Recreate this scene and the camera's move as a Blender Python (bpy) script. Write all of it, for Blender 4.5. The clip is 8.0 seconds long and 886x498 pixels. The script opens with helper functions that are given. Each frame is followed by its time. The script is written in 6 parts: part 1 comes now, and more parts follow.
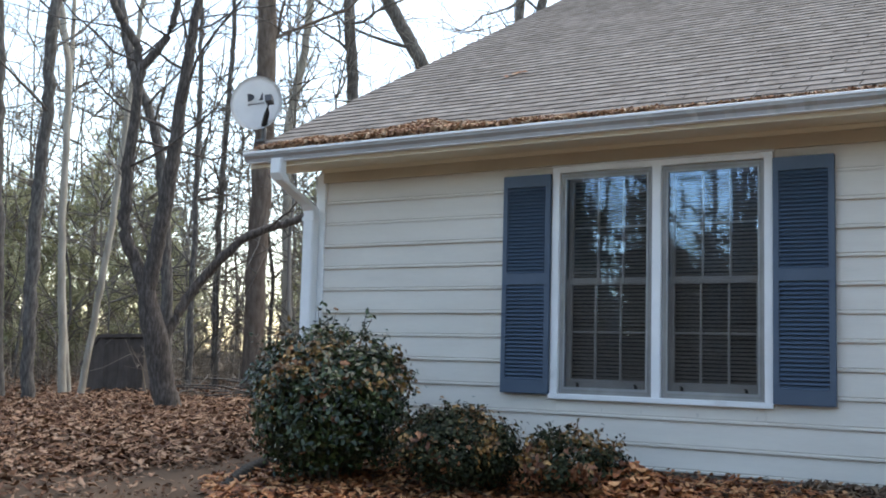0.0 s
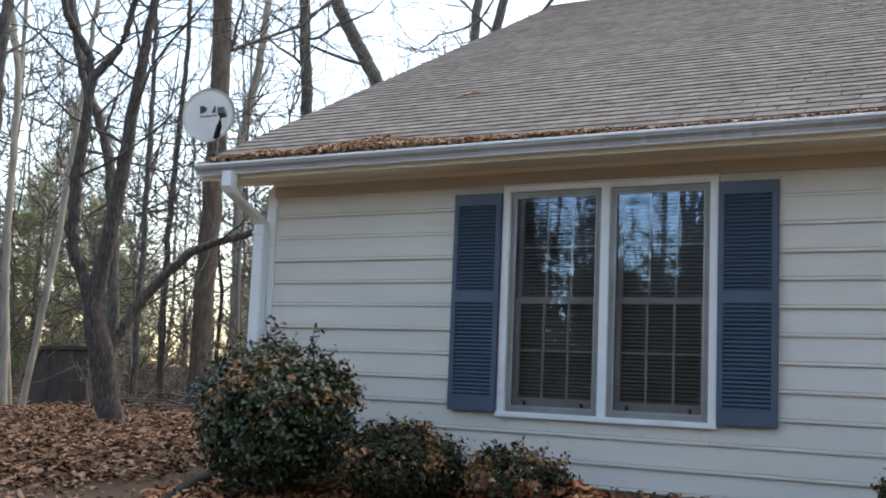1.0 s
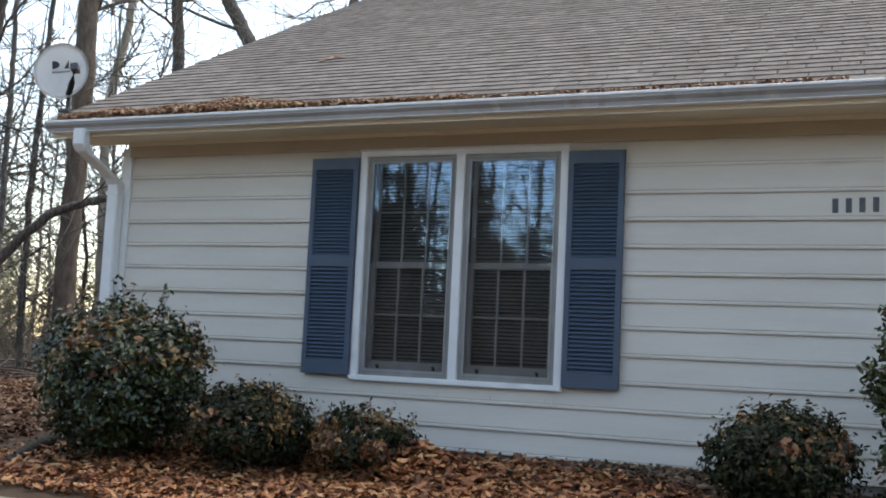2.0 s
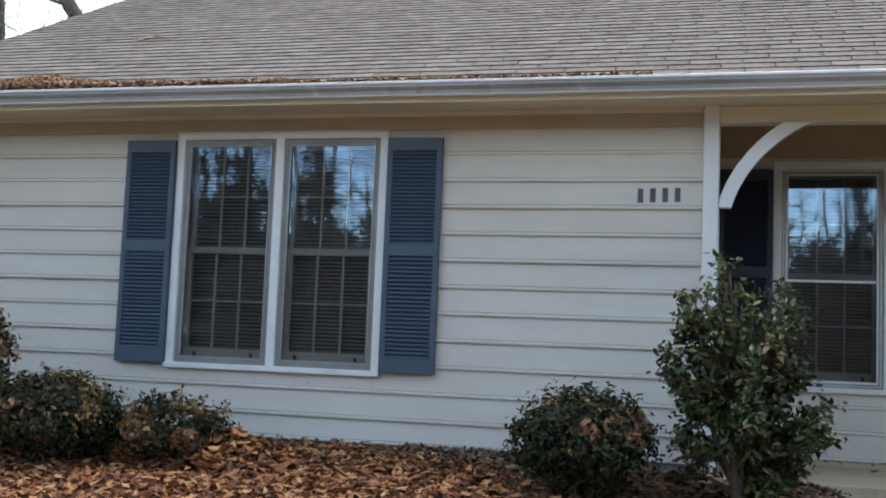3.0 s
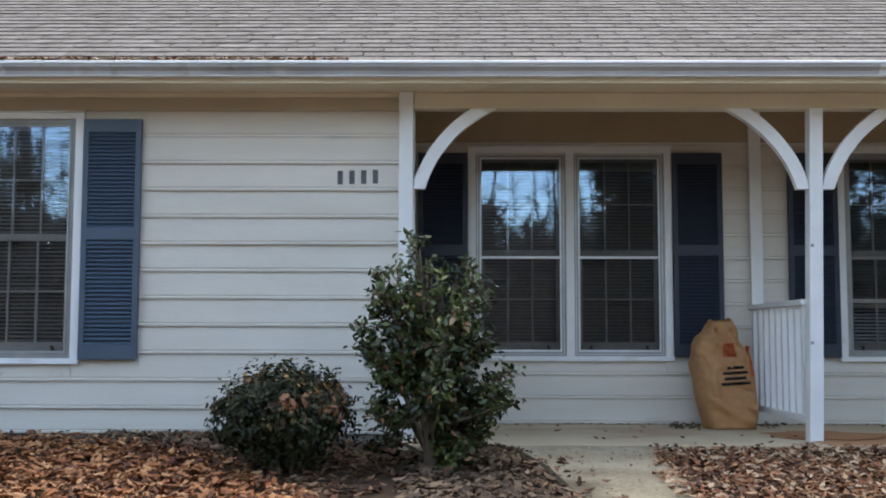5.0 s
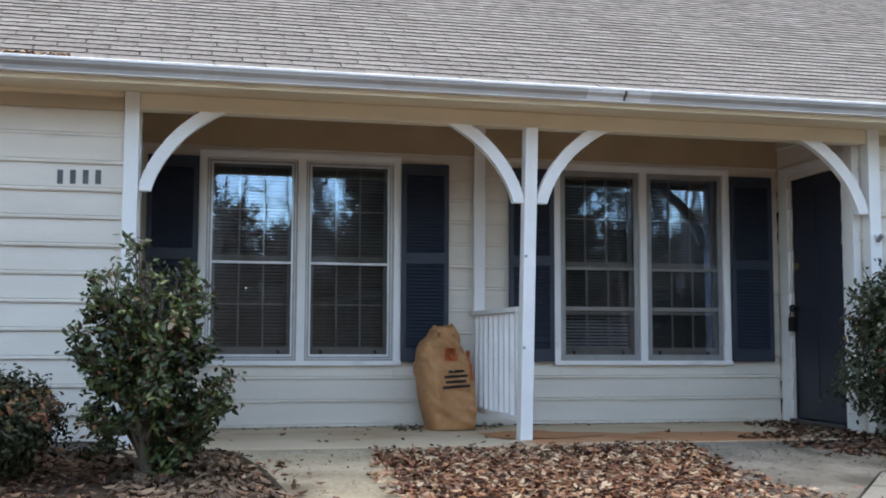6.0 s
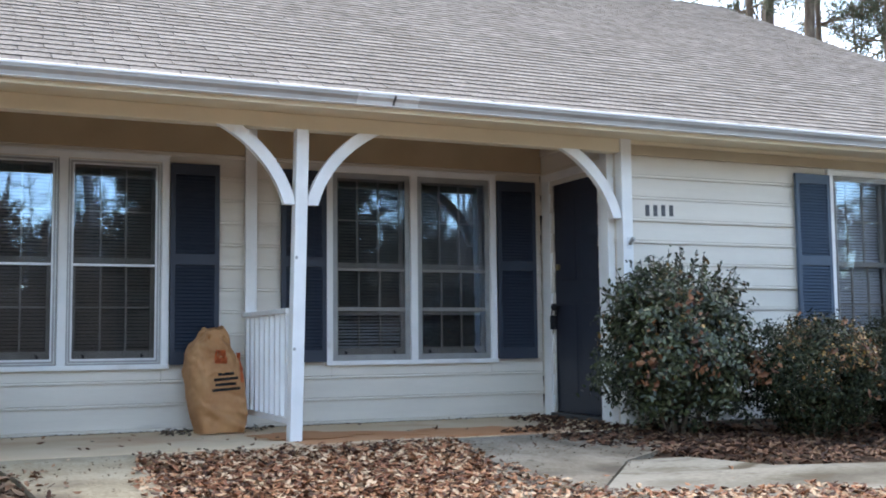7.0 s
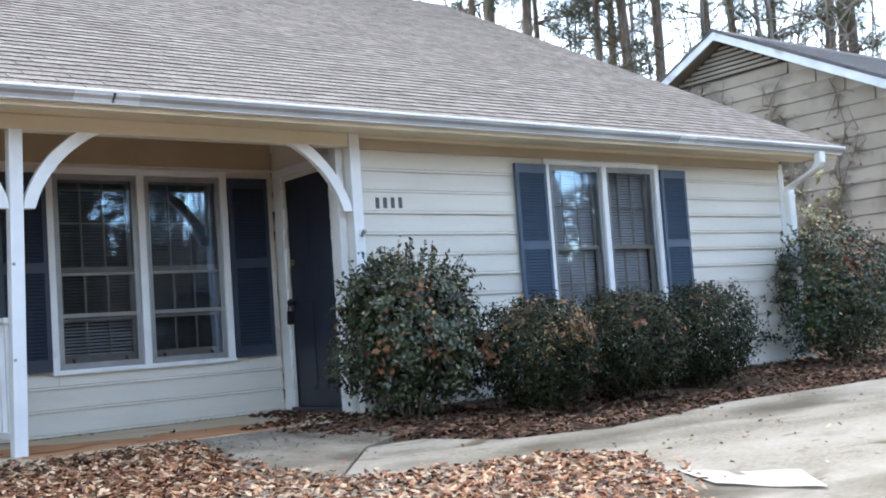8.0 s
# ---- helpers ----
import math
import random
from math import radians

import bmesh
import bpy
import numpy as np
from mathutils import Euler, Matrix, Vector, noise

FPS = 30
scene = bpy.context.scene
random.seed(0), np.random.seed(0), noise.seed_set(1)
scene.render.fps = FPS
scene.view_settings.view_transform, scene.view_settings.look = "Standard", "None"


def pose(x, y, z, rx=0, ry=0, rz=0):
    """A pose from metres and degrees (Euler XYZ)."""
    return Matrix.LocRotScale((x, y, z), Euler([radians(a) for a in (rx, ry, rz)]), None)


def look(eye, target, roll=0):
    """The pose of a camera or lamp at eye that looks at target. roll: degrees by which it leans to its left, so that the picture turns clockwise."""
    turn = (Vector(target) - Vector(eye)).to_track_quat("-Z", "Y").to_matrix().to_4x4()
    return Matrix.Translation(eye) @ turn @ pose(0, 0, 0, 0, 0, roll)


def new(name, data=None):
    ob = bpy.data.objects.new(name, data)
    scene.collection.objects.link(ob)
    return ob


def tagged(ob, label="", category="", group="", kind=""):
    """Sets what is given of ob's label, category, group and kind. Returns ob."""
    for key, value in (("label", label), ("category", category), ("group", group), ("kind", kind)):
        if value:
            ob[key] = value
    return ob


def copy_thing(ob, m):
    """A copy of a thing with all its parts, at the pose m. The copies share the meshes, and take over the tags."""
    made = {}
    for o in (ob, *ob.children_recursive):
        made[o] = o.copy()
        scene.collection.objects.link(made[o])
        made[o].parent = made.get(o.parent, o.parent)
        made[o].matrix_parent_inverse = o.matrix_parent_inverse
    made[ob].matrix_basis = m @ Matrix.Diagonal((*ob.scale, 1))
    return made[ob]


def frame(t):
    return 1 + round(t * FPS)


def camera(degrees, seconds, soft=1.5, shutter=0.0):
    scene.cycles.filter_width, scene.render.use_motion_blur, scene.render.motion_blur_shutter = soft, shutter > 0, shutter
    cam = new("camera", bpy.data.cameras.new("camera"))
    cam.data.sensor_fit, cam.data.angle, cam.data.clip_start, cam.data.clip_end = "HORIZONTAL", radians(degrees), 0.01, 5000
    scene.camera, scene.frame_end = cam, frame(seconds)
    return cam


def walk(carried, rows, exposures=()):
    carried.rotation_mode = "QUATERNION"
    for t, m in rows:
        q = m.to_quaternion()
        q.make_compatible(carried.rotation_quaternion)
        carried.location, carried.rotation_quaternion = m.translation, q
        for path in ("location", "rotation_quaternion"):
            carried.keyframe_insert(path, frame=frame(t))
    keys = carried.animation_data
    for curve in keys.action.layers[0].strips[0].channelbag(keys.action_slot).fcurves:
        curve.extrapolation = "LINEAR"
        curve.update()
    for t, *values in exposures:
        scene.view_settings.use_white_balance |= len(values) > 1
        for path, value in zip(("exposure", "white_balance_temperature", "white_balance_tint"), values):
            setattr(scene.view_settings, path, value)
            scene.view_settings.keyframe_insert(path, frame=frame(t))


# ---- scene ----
cam = camera(44.3, 8.0, soft=1.9)
EXPOSURES = [(0.0, 1.98, 8300, 9), (1.0, 1.74, 8700, 11), (2.5, 1.78, 8950, 11), (3.5, 2.07, 8950, 11), (4.2, 2.08, 8900, 11), (5.5, 2.23, 8600, 11), (6.5, 2.52, 8450, 11), (8.0, 2.72, 8150, 11)]
PATH = [
    (0, (-2.814, -6.835, 0.736), (-3.867, -5.146, 0.932), 1.5),
    (0.5, (-2.812, -6.858, 0.716), (-3.82, -5.149, 0.965), 2.1),
    (1, (-2.794, -6.851, 0.721), (-3.769, -5.121, 0.954), 2.4),
    (1.2, (-2.785, -6.86, 0.723), (-3.75, -5.123, 0.947), 2.3),
    (2.3, (-2.543, -6.77, 0.645), (-3.245, -4.907, 0.836), 2.7),
    (2.5, (-2.505, -6.757, 0.644), (-3.165, -4.878, 0.836), 2.5),
    (3, (-2.46, -6.768, 0.669), (-2.968, -4.842, 0.85), 2.3),
    (3.5, (-2.447, -6.779, 0.674), (-2.838, -4.824, 0.83), 1.8),
    (4, (-2.442, -6.803, 0.692), (-2.721, -4.83, 0.863), 1.2),
    (4.2, (-2.435, -6.814, 0.685), (-2.685, -4.838, 0.866), 1.1),
    (5.3, (-2.211, -6.943, 0.627), (-2.083, -4.953, 0.781), 0.2),
    (5.5, (-2.169, -6.97, 0.647), (-1.936, -4.989, 0.799), 0.5),
    (6, (-2.128, -7.026, 0.647), (-1.696, -5.081, 0.817), 0.2),
    (6.5, (-2.101, -7.057, 0.648), (-1.516, -5.152, 0.823), -0.2),
    (7, (-2.072, -7.106, 0.654), (-1.262, -5.286, 0.822), -0.6),
    (7.5, (-2.06, -7.141, 0.628), (-1.012, -5.444, 0.777), -1.9),
    (8, (-2.052, -7.199, 0.622), (-0.836, -5.617, 0.766), -4.1),
]
walk(cam, [(t, look(e, g, r)) for t, e, g, r in PATH], EXPOSURES)

# ---- world and sun ----
SUN_AZ, SUN_EL = 10.0, 54.0          # degrees from +y towards +x, and above the horizon
world = bpy.data.worlds.new("sky")
world.use_nodes = True
scene.world = world
_n = world.node_tree.nodes
_sky = _n.new("ShaderNodeTexSky")
_sky.sky_type = "NISHITA"
_sky.sun_disc = False
_sky.sun_elevation, _sky.sun_rotation = radians(SUN_EL), radians(SUN_AZ)
_sky.dust_density, _sky.ozone_density = 0.5, 2.5
_n["Background"].inputs["Strength"].default_value = 0.15
world.node_tree.links.new(_sky.outputs[0], _n["Background"].inputs["Color"])
sun = new("sun", bpy.data.lights.new("sun", "SUN"))
sun.data.energy, sun.data.angle, sun.data.color = 0.98, radians(95), (1.0, 0.96, 0.90)
_d = Vector((math.sin(radians(SUN_AZ)) * math.cos(radians(SUN_EL)), math.cos(radians(SUN_AZ)) * math.cos(radians(SUN_EL)), math.sin(radians(SUN_EL))))
sun.matrix_world = look(_d * 60, (0, 0, 0))


# ---- materials ----
def mat(name, stops, scale=6.0, rough=0.7, bump=0.2, detail=6.0, rnd="", spread=0.25, metal=0.0, stretch=(1, 1, 1), fine=60.0, spec=0.5, stain=None, stain_scale=1.0, stain_at=0.55, grit=0.35, spots=None, spots_scale=7.0, spots_at=0.6):
    """A procedural surface: two noises through a colour ramp, a per-piece shade, stains with their own shape, and bump."""
    m = bpy.data.materials.new(name)
    m.use_nodes = True
    t, L = m.node_tree.nodes, m.node_tree.links
    b = t["Principled BSDF"]
    co = t.new("ShaderNodeTexCoord")
    mp = t.new("ShaderNodeMapping")
    mp.inputs["Scale"].default_value = stretch
    L.new(co.outputs["Object"], mp.inputs[0])
    n1 = t.new("ShaderNodeTexNoise")
    n1.inputs["Scale"].default_value, n1.inputs["Detail"].default_value = scale, detail
    L.new(mp.outputs[0], n1.inputs["Vector"])
    n2 = t.new("ShaderNodeTexNoise")
    n2.inputs["Scale"].default_value, n2.inputs["Detail"].default_value = fine, 3
    L.new(mp.outputs[0], n2.inputs["Vector"])
    mix = t.new("ShaderNodeMath")
    mix.operation = "MULTIPLY_ADD"
    L.new(n2.outputs[0], mix.inputs[0])
    mix.inputs[1].default_value = grit
    add = t.new("ShaderNodeMath")
    add.operation = "MULTIPLY_ADD"
    L.new(n1.outputs[0], add.inputs[0])
    add.inputs[1].default_value, add.inputs[2].default_value = 1.3, -0.145 - grit / 2
    L.new(add.outputs[0], mix.inputs[2])
    fac = mix.outputs[0]
    if rnd:
        if rnd == "island":
            g = t.new("ShaderNodeNewGeometry").outputs["Random Per Island"]
        else:
            g = t.new("ShaderNodeObjectInfo").outputs["Random"]
        a = t.new("ShaderNodeMath")
        a.operation = "MULTIPLY_ADD"
        L.new(g, a.inputs[0])
        a.inputs[1].default_value = 2 * spread
        c = t.new("ShaderNodeMath")
        c.operation = "SUBTRACT"
        L.new(fac, c.inputs[0])
        c.inputs[1].default_value = spread
        L.new(c.outputs[0], a.inputs[2])
        fac = a.outputs[0]
    r = t.new("ShaderNodeValToRGB")
    els = r.color_ramp.elements
    for i, col in enumerate(stops):
        p = 0.2 + 0.6 * i / max(1, len(stops) - 1)
        e = els[i] if i < 2 else els.new(p)
        e.position, e.color = p, (*col, 1)
    L.new(fac, r.inputs[0])
    colour = r.outputs[0]
    for tone, size, edge, seed in ((stain, stain_scale, stain_at, 0.0), (spots, spots_scale, spots_at, 4.0)):
        if not tone:
            continue
        n3 = t.new("ShaderNodeTexNoise")
        n3.inputs["Scale"].default_value, n3.inputs["Detail"].default_value = size, 8
        n3.inputs["Distortion"].default_value = seed * 0.3
        L.new(mp.outputs[0], n3.inputs["Vector"])
        r3 = t.new("ShaderNodeValToRGB")
        r3.color_ramp.elements[0].position, r3.color_ramp.elements[1].position = edge, edge + 0.15
        L.new(n3.outputs[0], r3.inputs[0])
        mx = t.new("ShaderNodeMixRGB")
        mx.inputs[2].default_value = (*tone, 1)
        L.new(r3.outputs[0], mx.inputs[0])
        L.new(colour, mx.inputs[1])
        colour = mx.outputs[0]
    L.new(colour, b.inputs["Base Color"])
    b.inputs["Roughness"].default_value, b.inputs["Metallic"].default_value = rough, metal
    b.inputs["Specular IOR Level"].default_value = spec
    if bump:
        bp = t.new("ShaderNodeBump")
        bp.inputs["Strength"].default_value, bp.inputs["Distance"].default_value = bump, 0.01
        L.new(fac if not rnd else mix.outputs[0], bp.inputs["Height"])
        L.new(bp.outputs[0], b.inputs["Normal"])
    return m


def glass_mat():
    m = bpy.data.materials.new("window glass")
    m.use_nodes = True
    t, L = m.node_tree.nodes, m.node_tree.links
    t.remove(t["Principled BSDF"])
    lw, pw, f = t.new("ShaderNodeLayerWeight"), t.new("ShaderNodeMath"), t.new("ShaderNodeMath")
    pw.operation, f.operation = "POWER", "MULTIPLY_ADD"
    pw.inputs[1].default_value = 5.0
    f.inputs[1].default_value, f.inputs[2].default_value = 0.78, 0.22
    L.new(lw.outputs["Facing"], pw.inputs[0])
    L.new(pw.outputs[0], f.inputs[0])
    tr, gl, mx = t.new("ShaderNodeBsdfTransparent"), t.new("ShaderNodeBsdfGlossy"), t.new("ShaderNodeMixShader")
    tr.inputs[0].default_value = (0.86, 0.84, 0.82, 1)
    gl.inputs["Roughness"].default_value = 0.022
    # Blue gloss colour makes the reflected sky bluer than the world's sky.
    gl.inputs["Color"].default_value = (0.44, 0.68, 1.0, 1)
    nz, bp = t.new("ShaderNodeTexNoise"), t.new("ShaderNodeBump")
    nz.inputs["Scale"].default_value = 3.0
    bp.inputs["Strength"].default_value, bp.inputs["Distance"].default_value = 0.004, 0.01
    L.new(nz.outputs[0], bp.inputs["Height"])
    L.new(bp.outputs[0], gl.inputs["Normal"])
    L.new(f.outputs[0], mx.inputs[0])
    L.new(tr.outputs[0], mx.inputs[1])
    L.new(gl.outputs[0], mx.inputs[2])
    L.new(mx.outputs[0], t["Material Output"].inputs[0])
    return m


M_SIDING = mat("painted siding", [(0.67, 0.610, 0.535), (0.75, 0.69, 0.61)], 2.5, 0.55, 0.12, rnd="object", spread=0.12, stretch=(0.4, 1, 3), fine=40, stain=(0.45, 0.40, 0.33), stain_scale=2.2, stain_at=0.72)
M_WALL = mat("sheathing", [(0.25, 0.22, 0.19), (0.32, 0.29, 0.26)], 4)
M_TRIM = mat("white painted wood", [(0.78, 0.78, 0.77), (0.87, 0.87, 0.86)], 5, 0.45, 0.08, fine=90, stain=(0.52, 0.49, 0.44), stain_scale=3.5, stain_at=0.68)
M_CREAM = mat("cream painted soffit", [(0.74, 0.65, 0.49), (0.81, 0.72, 0.56)], 3, 0.6, 0.06, stain=(0.40, 0.32, 0.22), stain_scale=2.0, stain_at=0.68)
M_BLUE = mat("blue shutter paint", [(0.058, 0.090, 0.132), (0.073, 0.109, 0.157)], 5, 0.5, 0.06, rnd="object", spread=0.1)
# Same blue darkened: the porch shade is put into the shutter colour.
M_BLUE_SHADE = mat("blue shutter paint darkened for porch shade", [(0.026, 0.035, 0.056), (0.034, 0.046, 0.070)], 5, 0.55, 0.06, rnd="object", spread=0.1)
M_DOOR = mat("dark blue door paint", [(0.020, 0.023, 0.036), (0.026, 0.030, 0.046)], 4, 0.45, 0.05)
M_ALU = mat("aluminium storm frame", [(0.31, 0.31, 0.305), (0.40, 0.40, 0.39)], 8, 0.42, 0.05, metal=0.4)
# Tan and beige stand in for warm shade on the topmost siding.
M_PORCH_SHADE = mat("tan for shaded porch siding", [(0.40, 0.30, 0.19), (0.47, 0.36, 0.235)], 3, 0.6, 0.06)
M_EAVE_SHADE = mat("beige for siding shaded by the eave", [(0.47, 0.385, 0.28), (0.54, 0.45, 0.335)], 3, 0.6, 0.06)
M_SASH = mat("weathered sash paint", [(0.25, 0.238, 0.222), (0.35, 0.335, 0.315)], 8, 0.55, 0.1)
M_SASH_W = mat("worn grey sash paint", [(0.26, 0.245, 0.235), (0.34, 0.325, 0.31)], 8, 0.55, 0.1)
# Darker copy of the sash colour for the two porch windows.
M_SASH_D = mat("darker brown grey sash", [(0.19, 0.175, 0.165), (0.26, 0.24, 0.225)], 8, 0.55, 0.1)
M_BEAD = mat("bright mill aluminium", [(0.66, 0.67, 0.68), (0.76, 0.77, 0.78)], 8, 0.35, 0.04, metal=0.35)
M_BLIND_L = mat("pale dusty blind", [(0.30, 0.32, 0.36), (0.38, 0.40, 0.44)], 3, 0.55, 0.0)
M_GUTTER = mat("gutter metal paint", [(0.36, 0.362, 0.365), (0.45, 0.453, 0.458), (0.56, 0.565, 0.57)], 1.3, 0.38, 0.04, stretch=(1, 0.3, 0.3), fine=12, stain=(0.36, 0.34, 0.31), stain_scale=3.0, stain_at=0.66)
# Lighter metal tone that stands in for patches of sunlight.
M_SUN_SPOT = mat("gutter metal lightened as sun patches", [(0.30, 0.30, 0.30), (0.44, 0.44, 0.43), (0.60, 0.60, 0.59)], 9, 0.45, 0.05, fine=25)
M_WORN2 = mat("pale sealed gutter metal", [(0.55, 0.56, 0.57), (0.68, 0.69, 0.70), (0.76, 0.77, 0.78)], 7, 0.4, 0.05, fine=20)
M_GLASS = glass_mat()
M_CLEAR = bpy.data.materials.new("clear glass back")
M_CLEAR.use_nodes = True
_c = M_CLEAR.node_tree
_c.nodes.remove(_c.nodes["Principled BSDF"])
_c.links.new(_c.nodes.new("ShaderNodeBsdfTransparent").outputs[0], _c.nodes["Material Output"].inputs[0])
M_LEGGY = mat("fresh green leaves", [(0.009, 0.018, 0.006), (0.026, 0.042, 0.012), (0.085, 0.110, 0.032)], 6, 0.30, 0.05, spec=0.38, rnd="island", spread=0.40)
M_YOUNG = mat("young green leaves", [(0.030, 0.048, 0.012), (0.068, 0.098, 0.026), (0.14, 0.18, 0.055)], 6, 0.28, 0.05, spec=0.5, rnd="island", spread=0.40)
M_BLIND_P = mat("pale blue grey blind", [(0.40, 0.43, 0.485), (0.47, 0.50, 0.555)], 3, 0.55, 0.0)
# Blinds darkened in colour, so the shaded porch windows stay dim.
M_BLIND_D = mat("brown blind darkened for porch shade", [(0.098, 0.079, 0.070), (0.132, 0.107, 0.094)], 3, 0.6, 0.0)
M_BLIND_N = mat("blind blackened for a dark porch window", [(0.042, 0.036, 0.034), (0.060, 0.052, 0.048)], 3, 0.6, 0.0)
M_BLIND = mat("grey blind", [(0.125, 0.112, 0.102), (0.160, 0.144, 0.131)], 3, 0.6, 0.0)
M_PIPE = mat("dusty black plastic", [(0.012, 0.011, 0.010), (0.026, 0.023, 0.021)], 6, 0.7, 0.1, spec=0.25)
# Near black in place of the darkness of unlit rooms and hollows.
M_DARK = mat("near black unlit interior", [(0.02, 0.018, 0.016), (0.035, 0.03, 0.028)], 2, 0.9, 0.0)
M_SHINGLE = mat("asphalt shingle", [(0.135, 0.120, 0.107), (0.194, 0.176, 0.159), (0.263, 0.242, 0.220)], 30, 0.92, 0.6, rnd="object", spread=0.13, fine=170, spec=0.18)
M_SHINGLE_J = mat("asphalt shingle field", [(0.135, 0.120, 0.107), (0.194, 0.176, 0.159), (0.263, 0.242, 0.220)], 9.0, 0.92, 0.6, rnd="island", spread=0.13, fine=170, spec=0.18)
M_SHINGLE_D = mat("dark shingle", [(0.06, 0.06, 0.065), (0.10, 0.10, 0.105)], 6.0, 0.9, 0.5, rnd="island", spread=0.2, fine=120)
M_CONC = mat("worn concrete", [(0.155, 0.140, 0.108), (0.255, 0.235, 0.190), (0.32, 0.30, 0.255)], 1.4, 0.95, 0.45, fine=38, spec=0.2, stretch=(0.6, 1.5, 1), stain=(0.085, 0.073, 0.054), stain_scale=0.75, stain_at=0.52, grit=0.8, spots=(0.095, 0.078, 0.052), spots_scale=3.2, spots_at=0.60)
M_WALK = mat("dirty walk concrete", [(0.235, 0.190, 0.122), (0.355, 0.295, 0.20), (0.44, 0.375, 0.27)], 2.5, 0.9, 0.5, fine=40, stain=(0.15, 0.115, 0.075), stain_scale=1.6, stain_at=0.53, grit=0.8)
# Darker version of the walk concrete, with more stains and spots.
M_WALK_D = mat("darker stained walk concrete", [(0.115, 0.098, 0.072), (0.19, 0.165, 0.125), (0.26, 0.235, 0.19)], 2.2, 0.9, 0.5, fine=40, stain=(0.075, 0.062, 0.044), stain_scale=1.5, stain_at=0.50, grit=0.8, spots=(0.06, 0.05, 0.034), spots_scale=5.0, spots_at=0.58)
M_ROAD = mat("worn asphalt", [(0.045, 0.044, 0.042), (0.075, 0.073, 0.07)], 2.5, 0.9, 0.5, fine=90)
M_SLAB = mat("porch concrete", [(0.60, 0.435, 0.27), (0.71, 0.545, 0.37)], 1.6, 0.85, 0.3, fine=45, stain=(0.52, 0.29, 0.165), stain_scale=0.9, stain_at=0.54)
M_GROUND = mat("soil with leaf crumbs", [(0.048, 0.030, 0.019), (0.078, 0.050, 0.032), (0.12, 0.078, 0.050)], 1.2, 0.95, 0.8, fine=35, spec=0.2, stain=(0.065, 0.040, 0.026), stain_scale=0.35, stain_at=0.52)
LEAFS = [(0.066, 0.025, 0.013), (0.190, 0.063, 0.028), (0.315, 0.118, 0.052), (0.42, 0.215, 0.110), (0.54, 0.385, 0.25)]
M_LITTER = mat("dry fallen leaves", LEAFS, 9, 0.65, 0.1, rnd="island", spread=0.42, fine=50)
M_LITTER_O = mat("orange fallen leaves", [(0.10, 0.032, 0.014), (0.265, 0.086, 0.031), (0.41, 0.15, 0.054), (0.54, 0.28, 0.13)], 9, 0.65, 0.1, rnd="island", spread=0.42, fine=50)
M_LITTER_R = mat("bright dry leaves", [(0.16, 0.070, 0.038), (0.30, 0.135, 0.065), (0.40, 0.21, 0.11), (0.50, 0.35, 0.22)], 9, 0.65, 0.1, rnd="island", spread=0.42, fine=50)
M_LITTER_W = mat("dull woodland leaves", [(0.066, 0.030, 0.018), (0.142, 0.068, 0.038), (0.23, 0.122, 0.072), (0.35, 0.225, 0.15)], 9, 0.75, 0.1, rnd="island", spread=0.42, fine=50, spec=0.25)
# Dark damp leaves; below the leggy shrub the darkness stands in for shade.
M_LITTER_D = mat("dark leaves for damp and shaded ground", [(0.026, 0.012, 0.008), (0.070, 0.029, 0.017), (0.130, 0.058, 0.033), (0.22, 0.128, 0.078)], 9, 0.7, 0.1, rnd="island", spread=0.42, fine=50, spec=0.3)
M_RUST = mat("dead rusty leaves", [(0.085, 0.030, 0.016), (0.19, 0.072, 0.033), (0.30, 0.135, 0.065)], 9, 0.65, 0.1, rnd="island", spread=0.42)
M_SOIL_STAIN = mat("rain streaked siding paint", [(0.60, 0.55, 0.485), (0.67, 0.615, 0.55)], 6, 0.6, 0.05)
M_STRAW = mat("pine straw and mulch", [(0.07, 0.042, 0.027), (0.14, 0.085, 0.052), (0.24, 0.16, 0.10)], 9, 0.8, 0.1, rnd="island", spread=0.42)
M_HOLLY = mat("glossy dark green leaves", [(0.007, 0.016, 0.006), (0.018, 0.036, 0.011), (0.045, 0.068, 0.021)], 6, 0.28, 0.05, spec=0.5, rnd="island", spread=0.32)
M_CAMEL = mat("mid green leaves", [(0.010, 0.018, 0.007), (0.030, 0.043, 0.017), (0.082, 0.098, 0.045)], 6, 0.29, 0.05, spec=0.5, rnd="island", spread=0.38)
M_BOX = mat("dull green leaves", [(0.006, 0.011, 0.005), (0.016, 0.024, 0.010), (0.042, 0.048, 0.022)], 6, 0.48, 0.05, spec=0.18, rnd="island", spread=0.34)
M_BRONZE = mat("bronzed leaves", [(0.07, 0.030, 0.008), (0.16, 0.078, 0.019), (0.26, 0.145, 0.038)], 6, 0.5, 0.05, rnd="island", spread=0.34)
M_STEM = mat("shrub stems", [(0.10, 0.07, 0.05), (0.17, 0.13, 0.095)], 12, 0.9, 0.4)
M_BARK = mat("grey brown bark", [(0.045, 0.040, 0.037), (0.108, 0.097, 0.088), (0.20, 0.183, 0.168)], 10, 0.95, 1.0, stretch=(3.0, 3.0, 0.8), fine=70)
M_BARK_D = mat("dark brown bark", [(0.030, 0.024, 0.021), (0.076, 0.063, 0.055), (0.155, 0.132, 0.118)], 11, 0.95, 1.0, stretch=(3.5, 3.5, 0.8), fine=70)
M_BARK_P = mat("pale bark", [(0.26, 0.23, 0.19), (0.37, 0.335, 0.28), (0.46, 0.42, 0.36)], 4, 0.95, 0.7, stretch=(2.5, 2.5, 0.7), fine=30)
